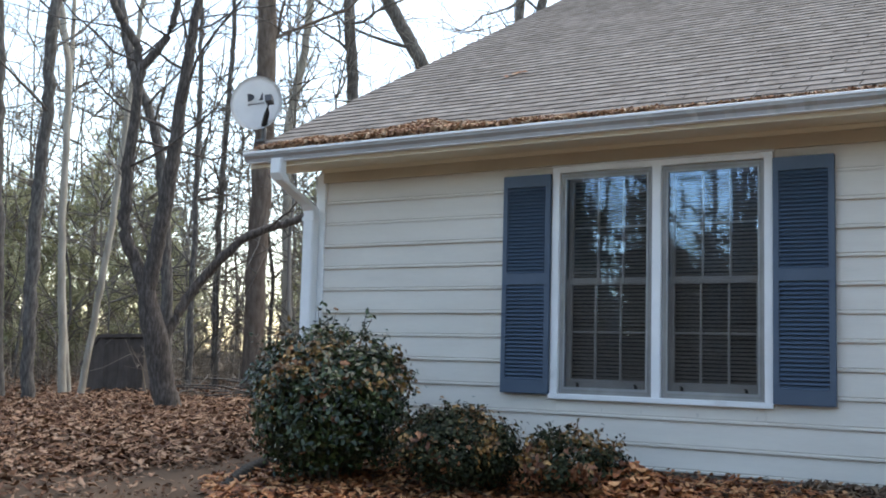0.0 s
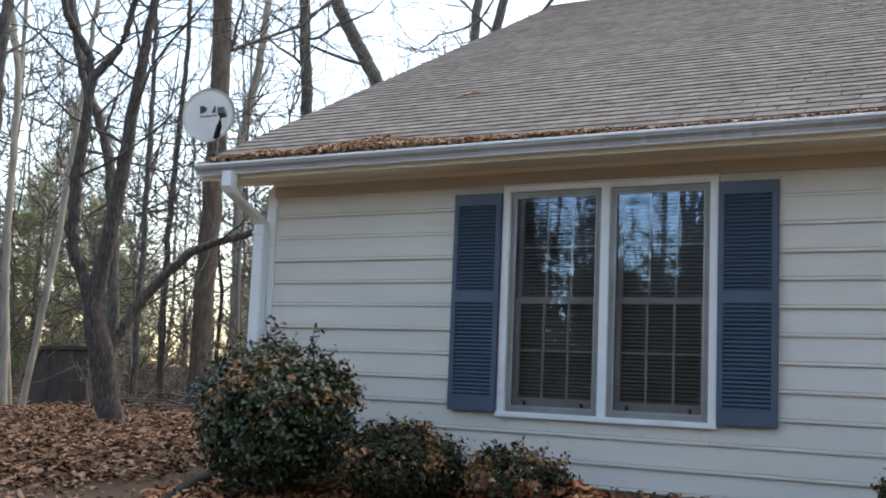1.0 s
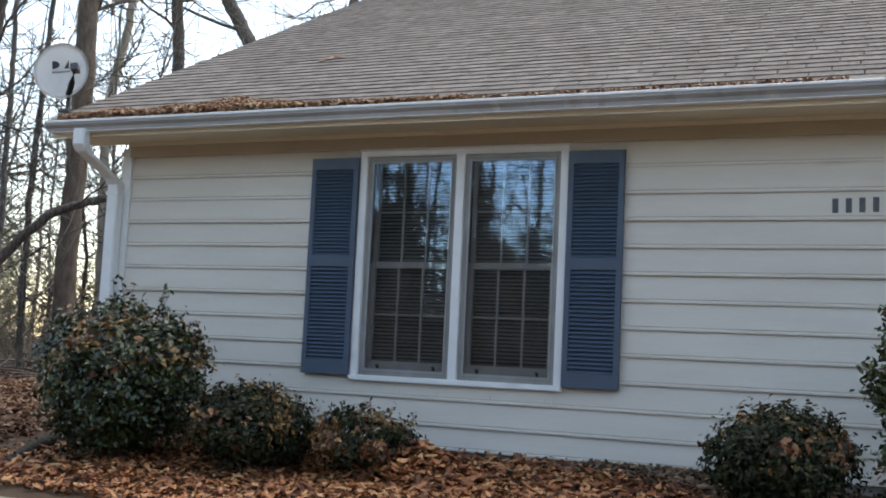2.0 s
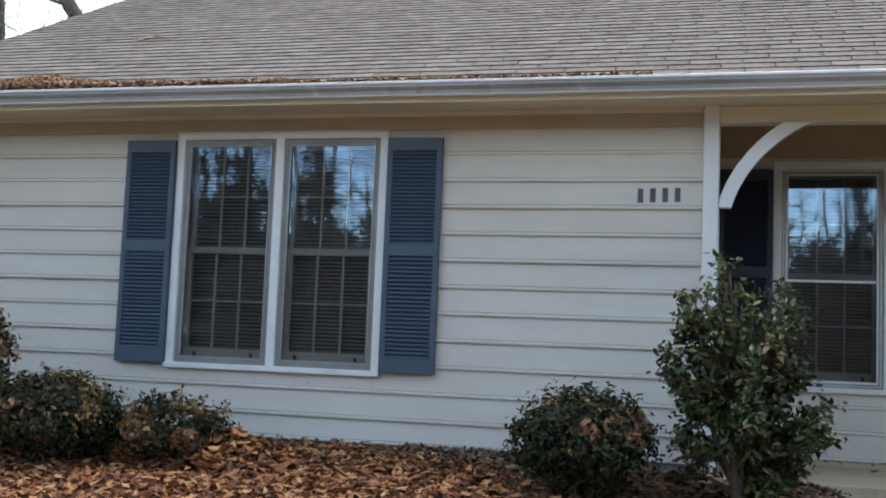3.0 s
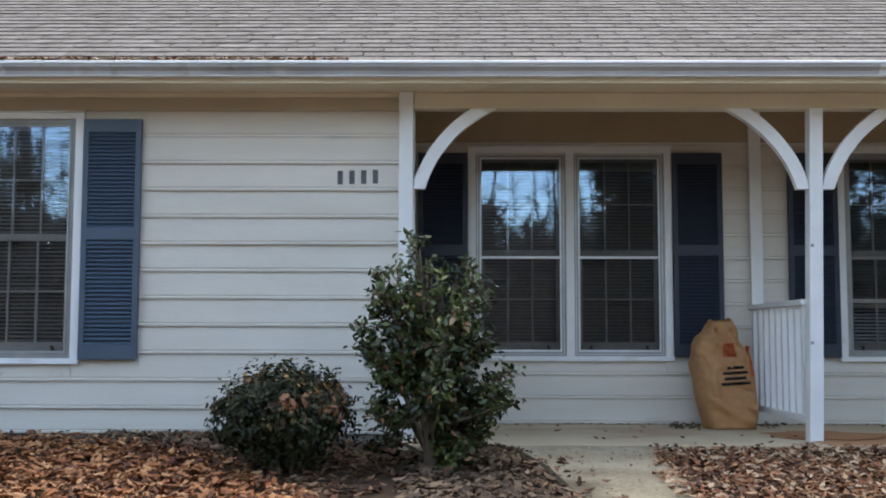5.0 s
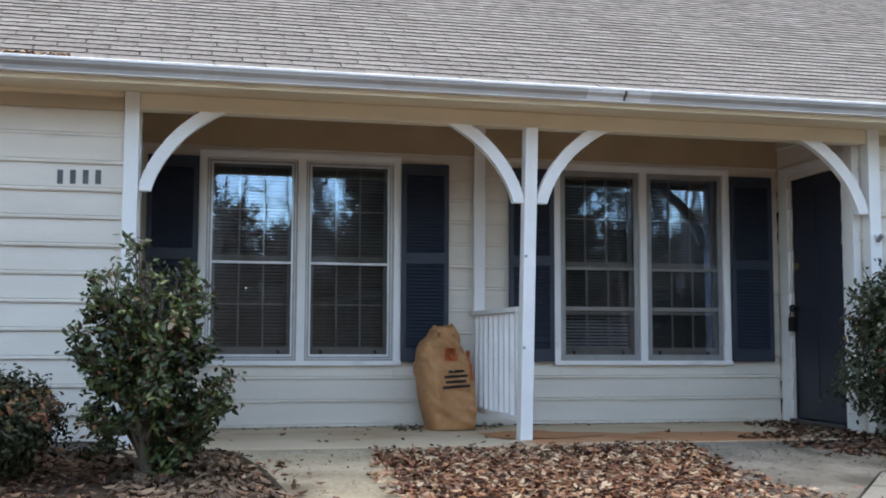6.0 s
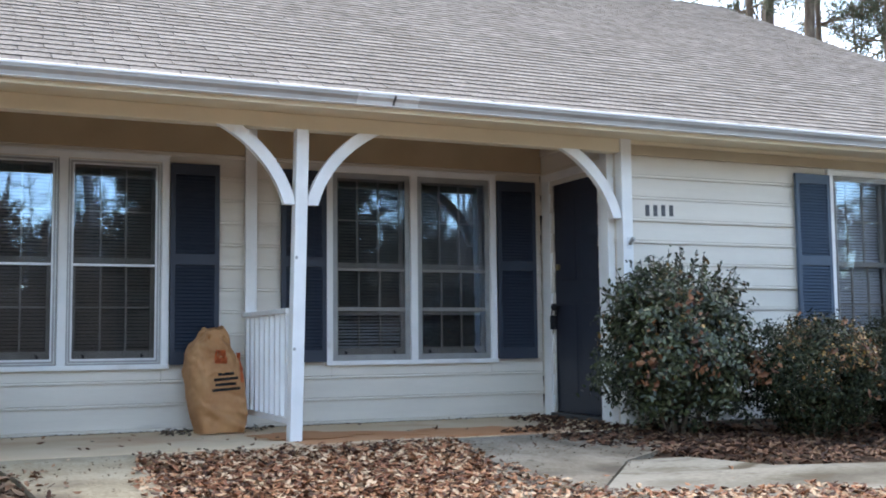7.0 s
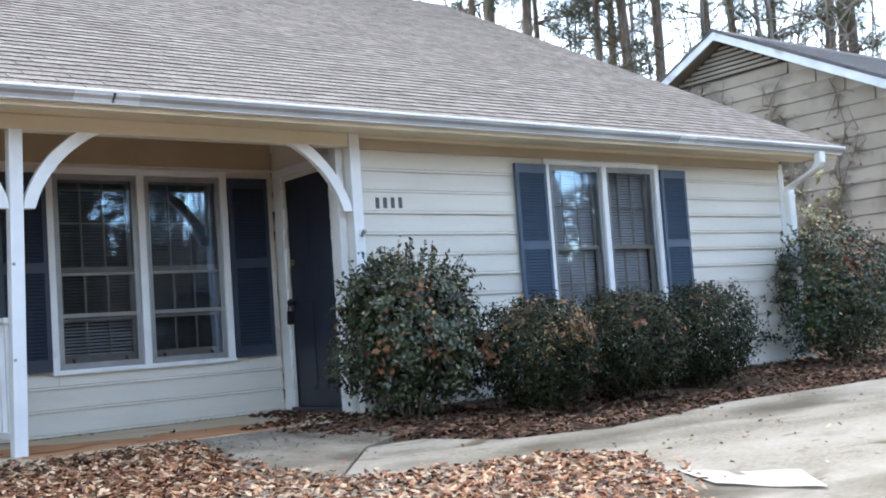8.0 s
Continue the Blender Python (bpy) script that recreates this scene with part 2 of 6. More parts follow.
M_PINEBARK = mat("pine bark", [(0.075, 0.052, 0.04), (0.135, 0.10, 0.08), (0.19, 0.15, 0.12)], 6, 0.95, 1.0, stretch=(2, 2, 0.6), fine=20)
M_NEEDLE = mat("pine needles", [(0.020, 0.031, 0.015), (0.042, 0.054, 0.025), (0.075, 0.085, 0.040)], 2, 0.6, 0.0, rnd="island", spread=0.3)
M_PINE_D = mat("shaded brown green needles", [(0.018, 0.017, 0.011), (0.034, 0.032, 0.021), (0.056, 0.051, 0.033)], 2, 0.6, 0.0, rnd="island", spread=0.3)
M_CEDAR = mat("yellow green evergreen", [(0.18, 0.185, 0.10), (0.30, 0.295, 0.16), (0.42, 0.40, 0.24)], 2, 0.7, 0.0, rnd="island", spread=0.3)
M_WOODS = mat("far wood bark", [(0.075, 0.066, 0.058), (0.13, 0.115, 0.10), (0.22, 0.195, 0.17)], 1.5, 0.95, 0.0, rnd="island", spread=0.38)
M_BRUSH = mat("dry undergrowth", [(0.10, 0.080, 0.062), (0.19, 0.155, 0.122), (0.32, 0.27, 0.215)], 1.5, 0.95, 0.0, rnd="island", spread=0.38)
M_THICKET = mat("brown winter thicket", [(0.055, 0.038, 0.026), (0.105, 0.072, 0.050), (0.17, 0.12, 0.085)], 2, 0.8, 0.0, rnd="island", spread=0.3)
M_CLAY = mat("red clay wash", [(0.47, 0.180, 0.070), (0.57, 0.265, 0.120)], 3.0, 0.9, 0.2, fine=40)
M_KRAFT = mat("brown kraft paper", [(0.42, 0.185, 0.076), (0.57, 0.29, 0.130)], 5, 0.75, 0.25, fine=25)
M_INK = mat("black print", [(0.03, 0.028, 0.026), (0.05, 0.045, 0.04)], 20, 0.7, 0.0)
M_ORANGE = mat("orange print", [(0.58, 0.105, 0.03), (0.68, 0.16, 0.05)], 20, 0.7, 0.0)
M_DISH = mat("pale grey dish paint", [(0.62, 0.64, 0.65), (0.72, 0.74, 0.75)], 4, 0.4, 0.02)
M_GREY = mat("dark grey metal", [(0.07, 0.07, 0.075), (0.11, 0.11, 0.115)], 8, 0.45, 0.05, metal=0.5)
M_BLACK = mat("black iron", [(0.012, 0.012, 0.014), (0.025, 0.025, 0.028)], 8, 0.4, 0.05, metal=0.5)
M_BRASS = mat("dull brass", [(0.35, 0.27, 0.14), (0.45, 0.36, 0.2)], 8, 0.35, 0.05, metal=0.9)
M_CARD = mat("white card sheet", [(0.72, 0.71, 0.69), (0.80, 0.79, 0.77)], 4, 0.6, 0.1)
M_NSIDE = mat("tan siding", [(0.19, 0.163, 0.132), (0.25, 0.215, 0.178)], 2.0, 0.75, 0.1, rnd="object", spread=0.2, stain=(0.11, 0.095, 0.075), stain_scale=1.2, stain_at=0.54)
M_NTRIM = mat("pale blue white fascia", [(0.38, 0.435, 0.52), (0.50, 0.55, 0.63)], 3, 0.55, 0.05, stain=(0.27, 0.27, 0.27), stain_scale=2.5, stain_at=0.54)
# Tan chosen so the ceiling throws warm light onto the porch wall.
M_CEIL = mat("tan ceiling for warm bounce", [(0.38, 0.235, 0.12), (0.46, 0.30, 0.165)], 4, 0.6, 0.1)
M_SHED = mat("dark weathered boards", [(0.058, 0.047, 0.042), (0.100, 0.084, 0.074)], 4, 0.9, 0.3, rnd="object", spread=0.2)


# ---- mesh tools ----
def link_mesh(name, me, material, parent=None, label=""):
    me.materials.append(material)
    ob = new(name, me)
    if parent is not None:
        ob.parent = parent
    if label:
        ob["label"] = label
    return ob


def part(name, bm, material, parent=None, label="", smooth=False):
    me = bpy.data.meshes.new(name)
    bm.normal_update()
    bm.to_mesh(me)
    bm.free()
    if smooth:
        me.polygons.foreach_set("use_smooth", [True] * len(me.polygons))
    return link_mesh(name, me, material, parent, label)


def box(bm, x0, x1, y0, y1, z0, z1, bevel=0.0):
    r = bmesh.ops.create_cube(bm, size=1.0)
    bmesh.ops.transform(bm, verts=r["verts"], matrix=Matrix.Translation(((x0 + x1) / 2, (y0 + y1) / 2, (z0 + z1) / 2)) @ Matrix.Diagonal((x1 - x0, y1 - y0, z1 - z0, 1)))
    if bevel:
        es = list({e for v in r["verts"] for e in v.link_edges})
        bmesh.ops.bevel(bm, geom=es, offset=bevel, segments=2, affect="EDGES", profile=0.6)
    return bm


def boxes(*rows, bevel=0.0):
    bm = bmesh.new()
    for r in rows:
        box(bm, *r, bevel=bevel)
    return bm


def profile(bm, pts, x0, x1):
    """A yz outline run along x, closed at both ends."""
    a = [bm.verts.new((x0, y, z)) for y, z in pts]
    b = [bm.verts.new((x1, y, z)) for y, z in pts]
    n = len(pts)
    for i in range(n):
        bm.faces.new((a[i], a[(i + 1) % n], b[(i + 1) % n], b[i]))
    bm.faces.new(a[::-1])
    bm.faces.new(b)
    bmesh.ops.recalc_face_normals(bm, faces=bm.faces[:])
    return bm


def mesh_np(name, verts, faces):
    """A mesh from arrays: verts (n, 3) and faces (m, k)."""
    me = bpy.data.meshes.new(name)
    verts, faces = np.asarray(verts, np.float32), np.asarray(faces, np.int32)
    me.vertices.add(len(verts))
    me.vertices.foreach_set("co", verts.ravel())
    m, k = faces.shape
    me.loops.add(m * k)
    me.loops.foreach_set("vertex_index", faces.ravel())
    me.polygons.add(m)
    me.polygons.foreach_set("loop_start", np.arange(m, dtype=np.int32) * k)
    me.update(calc_edges=True)
    return me


def unit(v):
    return v / np.maximum(np.linalg.norm(v, axis=-1, keepdims=True), 1e-9)


class Tubes:
    """Collects tapered tubes into one mesh."""

    def __init__(self):
        self.v, self.f, self.n = [], [], 0

    def add(self, pts, radii, sides=5):
        pts, k = np.asarray(pts, float), len(pts)
        tang = unit(np.gradient(pts, axis=0))
        ref = np.where(np.abs(tang[:, 2:3]) > 0.9, np.array([[1.0, 0, 0]]), np.array([[0, 0, 1.0]]))
        u = unit(np.cross(tang, ref))
        w = np.cross(tang, u)
        a = np.arange(sides) * 2 * np.pi / sides
        r = np.asarray(radii, float)[:, None, None]
        ring = pts[:, None] + r * (u[:, None] * np.cos(a)[None, :, None] + w[:, None] * np.sin(a)[None, :, None])
        self.v.append(ring.reshape(-1, 3))
        i, j = np.meshgrid(np.arange(k - 1), np.arange(sides), indexing="ij")
        j2 = (j + 1) % sides
        q = np.stack([i * sides + j, (i + 1) * sides + j, (i + 1) * sides + j2, i * sides + j2], -1).reshape(-1, 4)
        self.f.append(q + self.n)
        self.n += k * sides

    def mesh(self, name, smooth=True):
        me = mesh_np(name, np.concatenate(self.v), np.concatenate(self.f))
        if smooth:
            me.polygons.foreach_set("use_smooth", np.ones(len(me.polygons), bool))
        return me


def curve_pts(pts, n):
    """n points along a smooth line through the given ones."""
    pts = np.asarray(pts, float)
    s = np.linspace(0, len(pts) - 1, n)
    i = np.clip(s.astype(int), 0, len(pts) - 2)
    t = (s - i)[:, None]
    ext = np.vstack([2 * pts[0] - pts[1], pts, 2 * pts[-1] - pts[-2]])
    a, b, c, d = ext[i], ext[i + 1], ext[i + 2], ext[i + 3]
    return 0.5 * (2 * b + (c - a) * t + (2 * a - 5 * b + 4 * c - d) * t ** 2 + (3 * b - 3 * c + d - a) * t ** 3)


def leaf_mesh(name, P, N, size, rng, width=0.5, fold=0.25, lobed=False, droop=None):
    """Folded leaves at P, facing N, each about size long, in one mesh."""
    n = len(P)
    N = unit(N)
    ref = rng.normal(size=(n, 3))
    if droop is not None:
        ref = ref * 0.5 + droop
    u = unit(ref - N * np.sum(ref * N, 1, keepdims=True))
    w = np.cross(N, u)
    if lobed:
        half = [(-0.5, 0.0), (-0.30, 0.28), (-0.14, 0.20), (0.06, 0.40), (0.22, 0.21), (0.5, 0.0)]
    else:
        half = [(-0.5, 0.0), (-0.16, 0.42), (0.2, 0.32), (0.5, 0.0)]
    k = len(half)
    out = half + [(a, -b) for a, b in half[1:-1]][::-1]
    m = len(out)
    a = np.array([o[0] for o in out])
    b = np.array([o[1] for o in out]) * 2 * width
    s = np.asarray(size).reshape(-1, 1, 1)
    curl = rng.uniform(0.2, 1.6, (n, 1, 1)) * fold
    lift = np.abs(b)[None, :, None] * curl + (a ** 2)[None, :, None] * rng.uniform(-0.5, 0.9, (n, 1, 1)) * fold * 2
    V = P[:, None] + s * (u[:, None] * a[None, :, None] + w[:, None] * b[None, :, None] + N[:, None] * lift)
    left = np.arange(k)
    right = np.array([0] + list(range(m - 1, k - 1, -1)) + [k - 1])[::-1]
    base = (np.arange(n) * m)[:, None]
    F = np.concatenate([base + left[None], base + right[None]])
    return mesh_np(name, V.reshape(-1, 3), F)


def thing(name, label, category, at=(0, 0, 0), group="", kind=""):
    e = new(name)
    e.location = at
    return tagged(e, label, category, group, kind)


def gz(x, y):
    """The lie of the land: level at the house, falling gently towards the street."""
    return -0.07 * np.clip(-0.3 - np.asarray(y, float), 0, 6.0)


def hump(x, y):
    x, y = np.asarray(x, float), np.asarray(y, float)
    z = gz(x, y) - 0.03
    bed = np.clip((-2.75 - x) / 0.4, 0, 1) * np.clip((x + 8.3) / 0.5, 0, 1)
    z = z + bed * 0.055 * np.exp(-((y + 0.25) / 0.55) ** 2)
    return z + 0.012 * np.sin(x * 1.7 + 0.6 * y) * np.cos(y * 2.3 + 0.4) * np.clip(-y / 0.5 - 0.5 + (np.abs(x) > 3), 0, 1)


# ---- ground ----
def grid_axis(lo, hi, step, far):
    core = np.arange(lo, hi + step / 2, step)
    out = [step * 1.35 ** i for i in range(1, 40)]
    tail = np.cumsum(out)
    tail = tail[tail < far]
    return np.concatenate([lo - tail[::-1], core, hi + tail])


gx, gy = grid_axis(-20, 14, 0.25, 900), grid_axis(-9, 6, 0.25, 900)
X, Y = np.meshgrid(gx, gy, indexing="ij")
Z = hump(X, Y)
nx, ny = X.shape
ii, jj = np.meshgrid(np.arange(nx - 1), np.arange(ny - 1), indexing="ij")
quads = np.stack([ii * ny + jj, (ii + 1) * ny + jj, (ii + 1) * ny + jj + 1, ii * ny + jj + 1], -1).reshape(-1, 4)
ground_me = mesh_np("ground", np.stack([X, Y, Z], -1).reshape(-1, 3), quads)
ground_me.polygons.foreach_set("use_smooth", np.ones(len(ground_me.polygons), bool))
tagged(link_mesh("ground", ground_me, M_GROUND), "brown soil yard covered with dry leaf litter", "ground", kind="structure")


def slab(name, outline, lift, thick, material, label, category="pavement"):
    bm = bmesh.new()
    top = [bm.verts.new((x, y, float(gz(x, y)) + lift)) for x, y in outline]
    low = [bm.verts.new((x, y, float(gz(x, y)) + lift - thick)) for x, y in outline]
    bm.faces.new(top)
    bm.faces.new(low[::-1])
    for i in range(len(top)):
        j = (i + 1) % len(top)
        bm.faces.new((top[i], low[i], low[j], top[j]))
    bmesh.ops.recalc_face_normals(bm, faces=bm.faces[:])
    bmesh.ops.triangulate(bm, faces=[f for f in bm.faces if len(f.verts) > 4])
    ob = part(name, bm, material)
    return tagged(ob, label, category, kind="structure")


tagged(part("porch_slab", boxes((-2.60, 2.60, -0.34, 1.262, -0.14, 0.0), bevel=0.008), M_SLAB), "pale concrete porch slab with reddish clay stains", "porch", kind="structure")
slab("walkway", [(-1.92, -0.345), (-1.10, -0.345), (-1.12, -1.5), (-1.05, -2.4), (-0.9, -6.30), (-1.75, -6.30), (-1.68, -1.7), (-1.76, -1.0)], 0.0, 0.1, M_WALK, "worn tan concrete front walk under leaves")
slab("walkway", [(0.95, -0.345), (2.3, -0.345), (2.3, -0.9), (2.05, -1.2), (1.66, -1.44), (1.08, -2.1), (0.6, -2.5), (0.3, -2.3), (0.85, -1.3)], 0.0, 0.1, M_WALK_D, "cracked concrete walk leading to the porch")
slab("driveway", [(1.675, -1.448), (2.10, -1.45), (2.42, -1.86), (3.24, -2.02), (4.82, -1.78), (6.29, -1.80), (9.2, -1.75), (14.0, -1.5), (14.0, -6.30), (0.4, -6.30), (0.4, -2.68), (1.093, -2.108)], 0.0, 0.1, M_CONC, "stained pale concrete driveway beside the house", "driveway")
slab("street", [(-70.0, -6.31), (70.0, -6.31), (70.0, -12.5), (-70.0, -12.5)], -0.004, 0.1, M_ROAD, "grey asphalt street before the yard", "street")
slab("parking_pad", [(-7.0, -2.5), (-4.7, -2.35), (-3.5, -2.65), (-3.2, -6.30), (-9.0, -6.30), (-8.0, -2.8)], 0.0, 0.1, M_CONC, "grey concrete pad before the leaf bed")

# ---- the house ----
house = thing("house", "long single-storey duplex with grey lap siding and shingle roof", "house")
EXPO, LAP0 = 0.1727, 0.188                # siding exposure and height of the first lap line
WALL_TOP = 2.20
WIN_W, WIN_Z0, WIN_Z1 = 1.528, 0.466, 2.072
PORCH_Y = 1.262                         # plane of the porch's back wall
WIN_X = (-5.398, -1.393, 1.376, 5.44)     # window centres
WIN_Y = (0.0, PORCH_Y, PORCH_Y, 0.0)          # wall planes they sit in


def cut(x0, x1, z0, z1, holes):
    """The rectangle x0..x1, z0..z1 without the holes, as rectangles."""
    out = [(x0, x1, z0, z1)]
    for hx0, hx1, hz0, hz1 in holes:
        nxt = []
        for a, b, c, d in out:
            if hx1 <= a or hx0 >= b or hz1 <= c or hz0 >= d:
                nxt.append((a, b, c, d))
                continue
            if a < hx0:
                nxt.append((a, hx0, c, d))
            if b > hx1:
                nxt.append((hx1, b, c, d))
            if c < hz0:
                nxt.append((max(a, hx0), min(b, hx1), c, hz0))
            if d > hz1:
                nxt.append((max(a, hx0), min(b, hx1), hz1, d))
        out = nxt
    return out


def board_mesh(length, z0, z1, c0, c1):
    """A lap board along x: thick and proud at its lower edge, thin at the top; c0..c1 is the whole course."""
    def y(z):
        return -0.0185 + 0.0155 * (z - c0) / (c1 - c0)
    bm = bmesh.new()
    e = 0.0025
    q = y(z0)
    if z0 == c0:
        pts = [(q - 0.003 + e, z0), (q - 0.003, z0 + e), (q - 0.003, z0 + 0.014), (q + 0.007, z0 + 0.0175), (q + 0.007, z0 + 0.022), (q + 0.001, z0 + 0.0255)]
    else:
        pts = [(q + e, z0), (q, z0 + e)]
    pts += [(y(z1), z1 + 0.004), (0.006, z1 + 0.004), (0.006, z0)]
    return profile(bm, pts, 0.0, length)


def lapped_wall(name, x0, x1, z0, holes, frame_m, seams=(), WALL_TOP=WALL_TOP):
    """A wall with real openings and lap boards, built along x in its own plane, then turned by frame_m."""
    bm = bmesh.new()
    for a, b, c, d in cut(x0, x1, z0 - 0.1, WALL_TOP, holes):
        box(bm, a, b, 0.008, 0.13, c, d)
    wall = part(name, bm, M_WALL, house, "sheathing behind lap siding")
    wall.matrix_basis = frame_m
    lines = [z0] + [LAP0 + EXPO * k for k in range(-1, 14) if z0 + 0.03 < LAP0 + EXPO * k < WALL_TOP] + [WALL_TOP]
    rng = random.Random(name)
    for k, (c0, c1) in enumerate(zip(lines, lines[1:])):
        pieces = cut(x0, x1, c0, c1, [(h[0] + 0.02, h[1] - 0.02, h[2] + 0.02, h[3] - 0.02) for h in holes])
        for a, b, c, d in pieces:
            cuts = [a] + [s for s, kk in seams if kk == k and a + 0.2 < s < b - 0.2] + [b]
            for p, q in zip(cuts, cuts[1:]):
                bm = board_mesh(q - p - 0.002, c, d, c0 if c1 - c0 > 0.1 else c1 - EXPO, c1)
                ob = part("board", bm, M_SIDING, wall)
                ob.location = (p + 0.001, rng.uniform(-0.0012, 0.0012), 0)
                ob.rotation_euler = (rng.uniform(-0.004, 0.004), 0, 0)
    return wall


def hole(i):
    return (WIN_X[i] - WIN_W / 2 + 0.03, WIN_X[i] + WIN_W / 2 - 0.03, WIN_Z0 + 0.03, WIN_Z1 - 0.03)


I4 = Matrix.Identity(4)
lapped_wall("front_wall", -8.18, -2.61, 0.035, [hole(0)], I4)
lapped_wall("front_wall", 2.61, 8.18, 0.0, [hole(3)], I4)
lapped_wall("porch_wall", -2.59, 2.59, 0.004, [hole(1), hole(2)], pose(0, PORCH_Y, 0), (), 2.42)
DOOR_Y = (0.28, 1.06)
lapped_wall("porch_side_wall", 0.02, 1.24, 0.004, [(PORCH_Y - DOOR_Y[1], PORCH_Y - DOOR_Y[0], -1, 2.0)], pose(2.60, PORCH_Y, 0, 0, 0, -90), (), 2.42)
lapped_wall("porch_side_wall", 0.02, 1.24, 0.004, [(DOOR_Y[0], DOOR_Y[1], -1, 2.0)], pose(-2.60, 0.0, 0, 0, 0, 90), (), 2.42)
part("foundation", boxes((-8.2, -2.62, 0.02, 0.14, -0.25, -0.055), (2.62, 8.2, 0.02, 0.14, -0.25, -0.105)), M_CONC, house, "concrete foundation edge")

rng = random.Random(12)
for x, w in ((-5.78, 0.018), (-5.50, 0.028), (-5.12, 0.035), (-4.74, 0.02)):
    bm = bmesh.new()
    c0 = LAP0 + EXPO
    rows = []
    for i in range(9):
        z = c0 + 0.028 + (0.46 - c0 - 0.03) * i / 8
        y = -0.021 + 0.018 * (z - c0) / EXPO - 0.0016
        h = w * (0.35 + 0.65 * i / 8) * rng.uniform(0.7, 1.1) / 2
        o = rng.uniform(-0.004, 0.004)
        rows.append([bm.verts.new((x + o - h, y, z)), bm.verts.new((x + o + h, y, z))])
    for p, q in zip(rows, rows[1:]):
        bm.faces.new((p[0], p[1], q[1], q[0]))
    bmesh.ops.solidify(bm, geom=bm.faces[:], thickness=0.0006)
    part("water_stain", bm, M_SOIL_STAIN, house, "grey rain streak below the window sill")

# gable ends, back wall and the plain inside walls that close the rooms
RIDGE_Y, RIDGE_Z, EAVE_Y, EAVE_Z = 6.30, 5.80, -0.50, 2.280
ROOF_L, ROOF_R = -8.64, 8.70            # rake edges
PITCH = (RIDGE_Z - EAVE_Z) / (RIDGE_Y - EAVE_Y)
for x0, x1 in ((-8.24, -8.11), (8.11, 8.24)):
    bm = bmesh.new()
    pts = [(0.14, -0.2), (12.96, -0.2), (12.96, 2.3), (RIDGE_Y, RIDGE_Z - 0.30), (0.14, 2.3)]
    part("gable_wall", profile(bm, pts, x0, x1), M_SIDING, house, "grey gable end wall")
part("back_wall", boxes((-8.24, 8.24, 12.97, 13.1, -0.2, 2.3)), M_SIDING, house, "grey back wall")
# Inner walls and ceilings are blackened so the rooms look unlit.
part("inner_wall", boxes((-8.0, -2.8, 1.3, 1.38, -0.1, 2.4), (2.8, 8.0, 1.3, 1.38, -0.1, 2.4), (-2.8, 2.8, 2.6, 2.68, -0.1, 2.4)), M_DARK, house, "inner room walls coloured near black as unlit")
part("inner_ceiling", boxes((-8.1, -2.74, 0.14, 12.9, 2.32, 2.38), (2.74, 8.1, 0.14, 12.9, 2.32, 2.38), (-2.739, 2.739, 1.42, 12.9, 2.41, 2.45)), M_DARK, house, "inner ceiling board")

# eaves
part("soffit", boxes((-8.60, 8.68, -0.425, 0.03, 2.20, 2.215), bevel=0.002), M_CREAM, house, "cream painted eave soffit")
part("fascia", boxes((-8.61, 8.69, -0.447, -0.426, 2.166, 2.285), bevel=0.003), M_CREAM, house, "cream fascia board")
for a, b in ((-8.2, -2.624), (2.624, 8.2)):
    # Added board: its beige is the eave's shade on the siding.
    part("eave_shade_board", boxes((a, b, -0.030, -0.002, 2.086, 2.167), bevel=0.003), M_EAVE_SHADE, house, "added beige board for shaded siding under the eave")
    part("frieze_strip", boxes((a, b, -0.046, -0.002, 2.168, 2.199), bevel=0.003), M_CREAM, house, "slim cream strip under the eave")
part("porch_beam", boxes((-2.5255, 2.5695, -0.055, 0.05, 2.094, 2.198), bevel=0.005), M_CREAM, house, "cream porch header beam")
part("porch_header", boxes((-2.72, 2.72, 0.0, 0.05, 2.217, 2.44)), M_CREAM, house, "boards above the porch beam")
# Added board: its tan is the shade high on the porch wall.
part("porch_shade_board", boxes((-2.585, 2.585, PORCH_Y - 0.046, PORCH_Y - 0.0295, 2.11, 2.42), bevel=0.003), M_PORCH_SHADE, house, "added tan board for the shaded top of the porch wall")
part("porch_ceiling", boxes((-2.72, 2.72, 0.052, 1.40, 2.421, 2.44)), M_CEIL, house, "porch ceiling coloured tan to warm the bounced light")
for s in (-1, 1):
    bm = bmesh.new()
    a, b = (ROOF_L + 0.04, -8.25) if s < 0 else (8.25, ROOF_R - 0.02)
    profile(bm, [(-0.42, 2.218), (0.06, 2.218), (0.06, 2.53), (-0.42, 2.30)], a, b)
    part("eave_return", bm, M_CREAM, house, "boxed eave return at the gable")

# gutter with its rolled lip
GUT = [(-0.449, 2.315), (-0.449, 2.205), (-0.505, 2.203), (-0.515, 2.235), (-0.545, 2.262), (-0.552, 2.296), (-0.548, 2.306), (-0.536, 2.304), (-0.534, 2.296), (-0.540, 2.292), (-0.534, 2.266), (-0.505, 2.243), (-0.497, 2.213), (-0.457, 2.213), (-0.457, 2.315)]
GUT = [(y, 2.203 + (z - 2.203) * 0.68) for y, z in GUT]
gutter = part("gutter", profile(bmesh.new(), GUT, -8.59, 8.70), M_GUTTER, house, "aluminium gutter with dull grey patches")
part("gutter_lip", profile(bmesh.new(), [(-0.5525, 2.260), (-0.5575, 2.262), (-0.5575, 2.275), (-0.546, 2.280), (-0.533, 2.276), (-0.536, 2.2715), (-0.547, 2.2735), (-0.5525, 2.271)], -8.585, 8.695), M_TRIM, gutter, "bright rolled gutter lip")
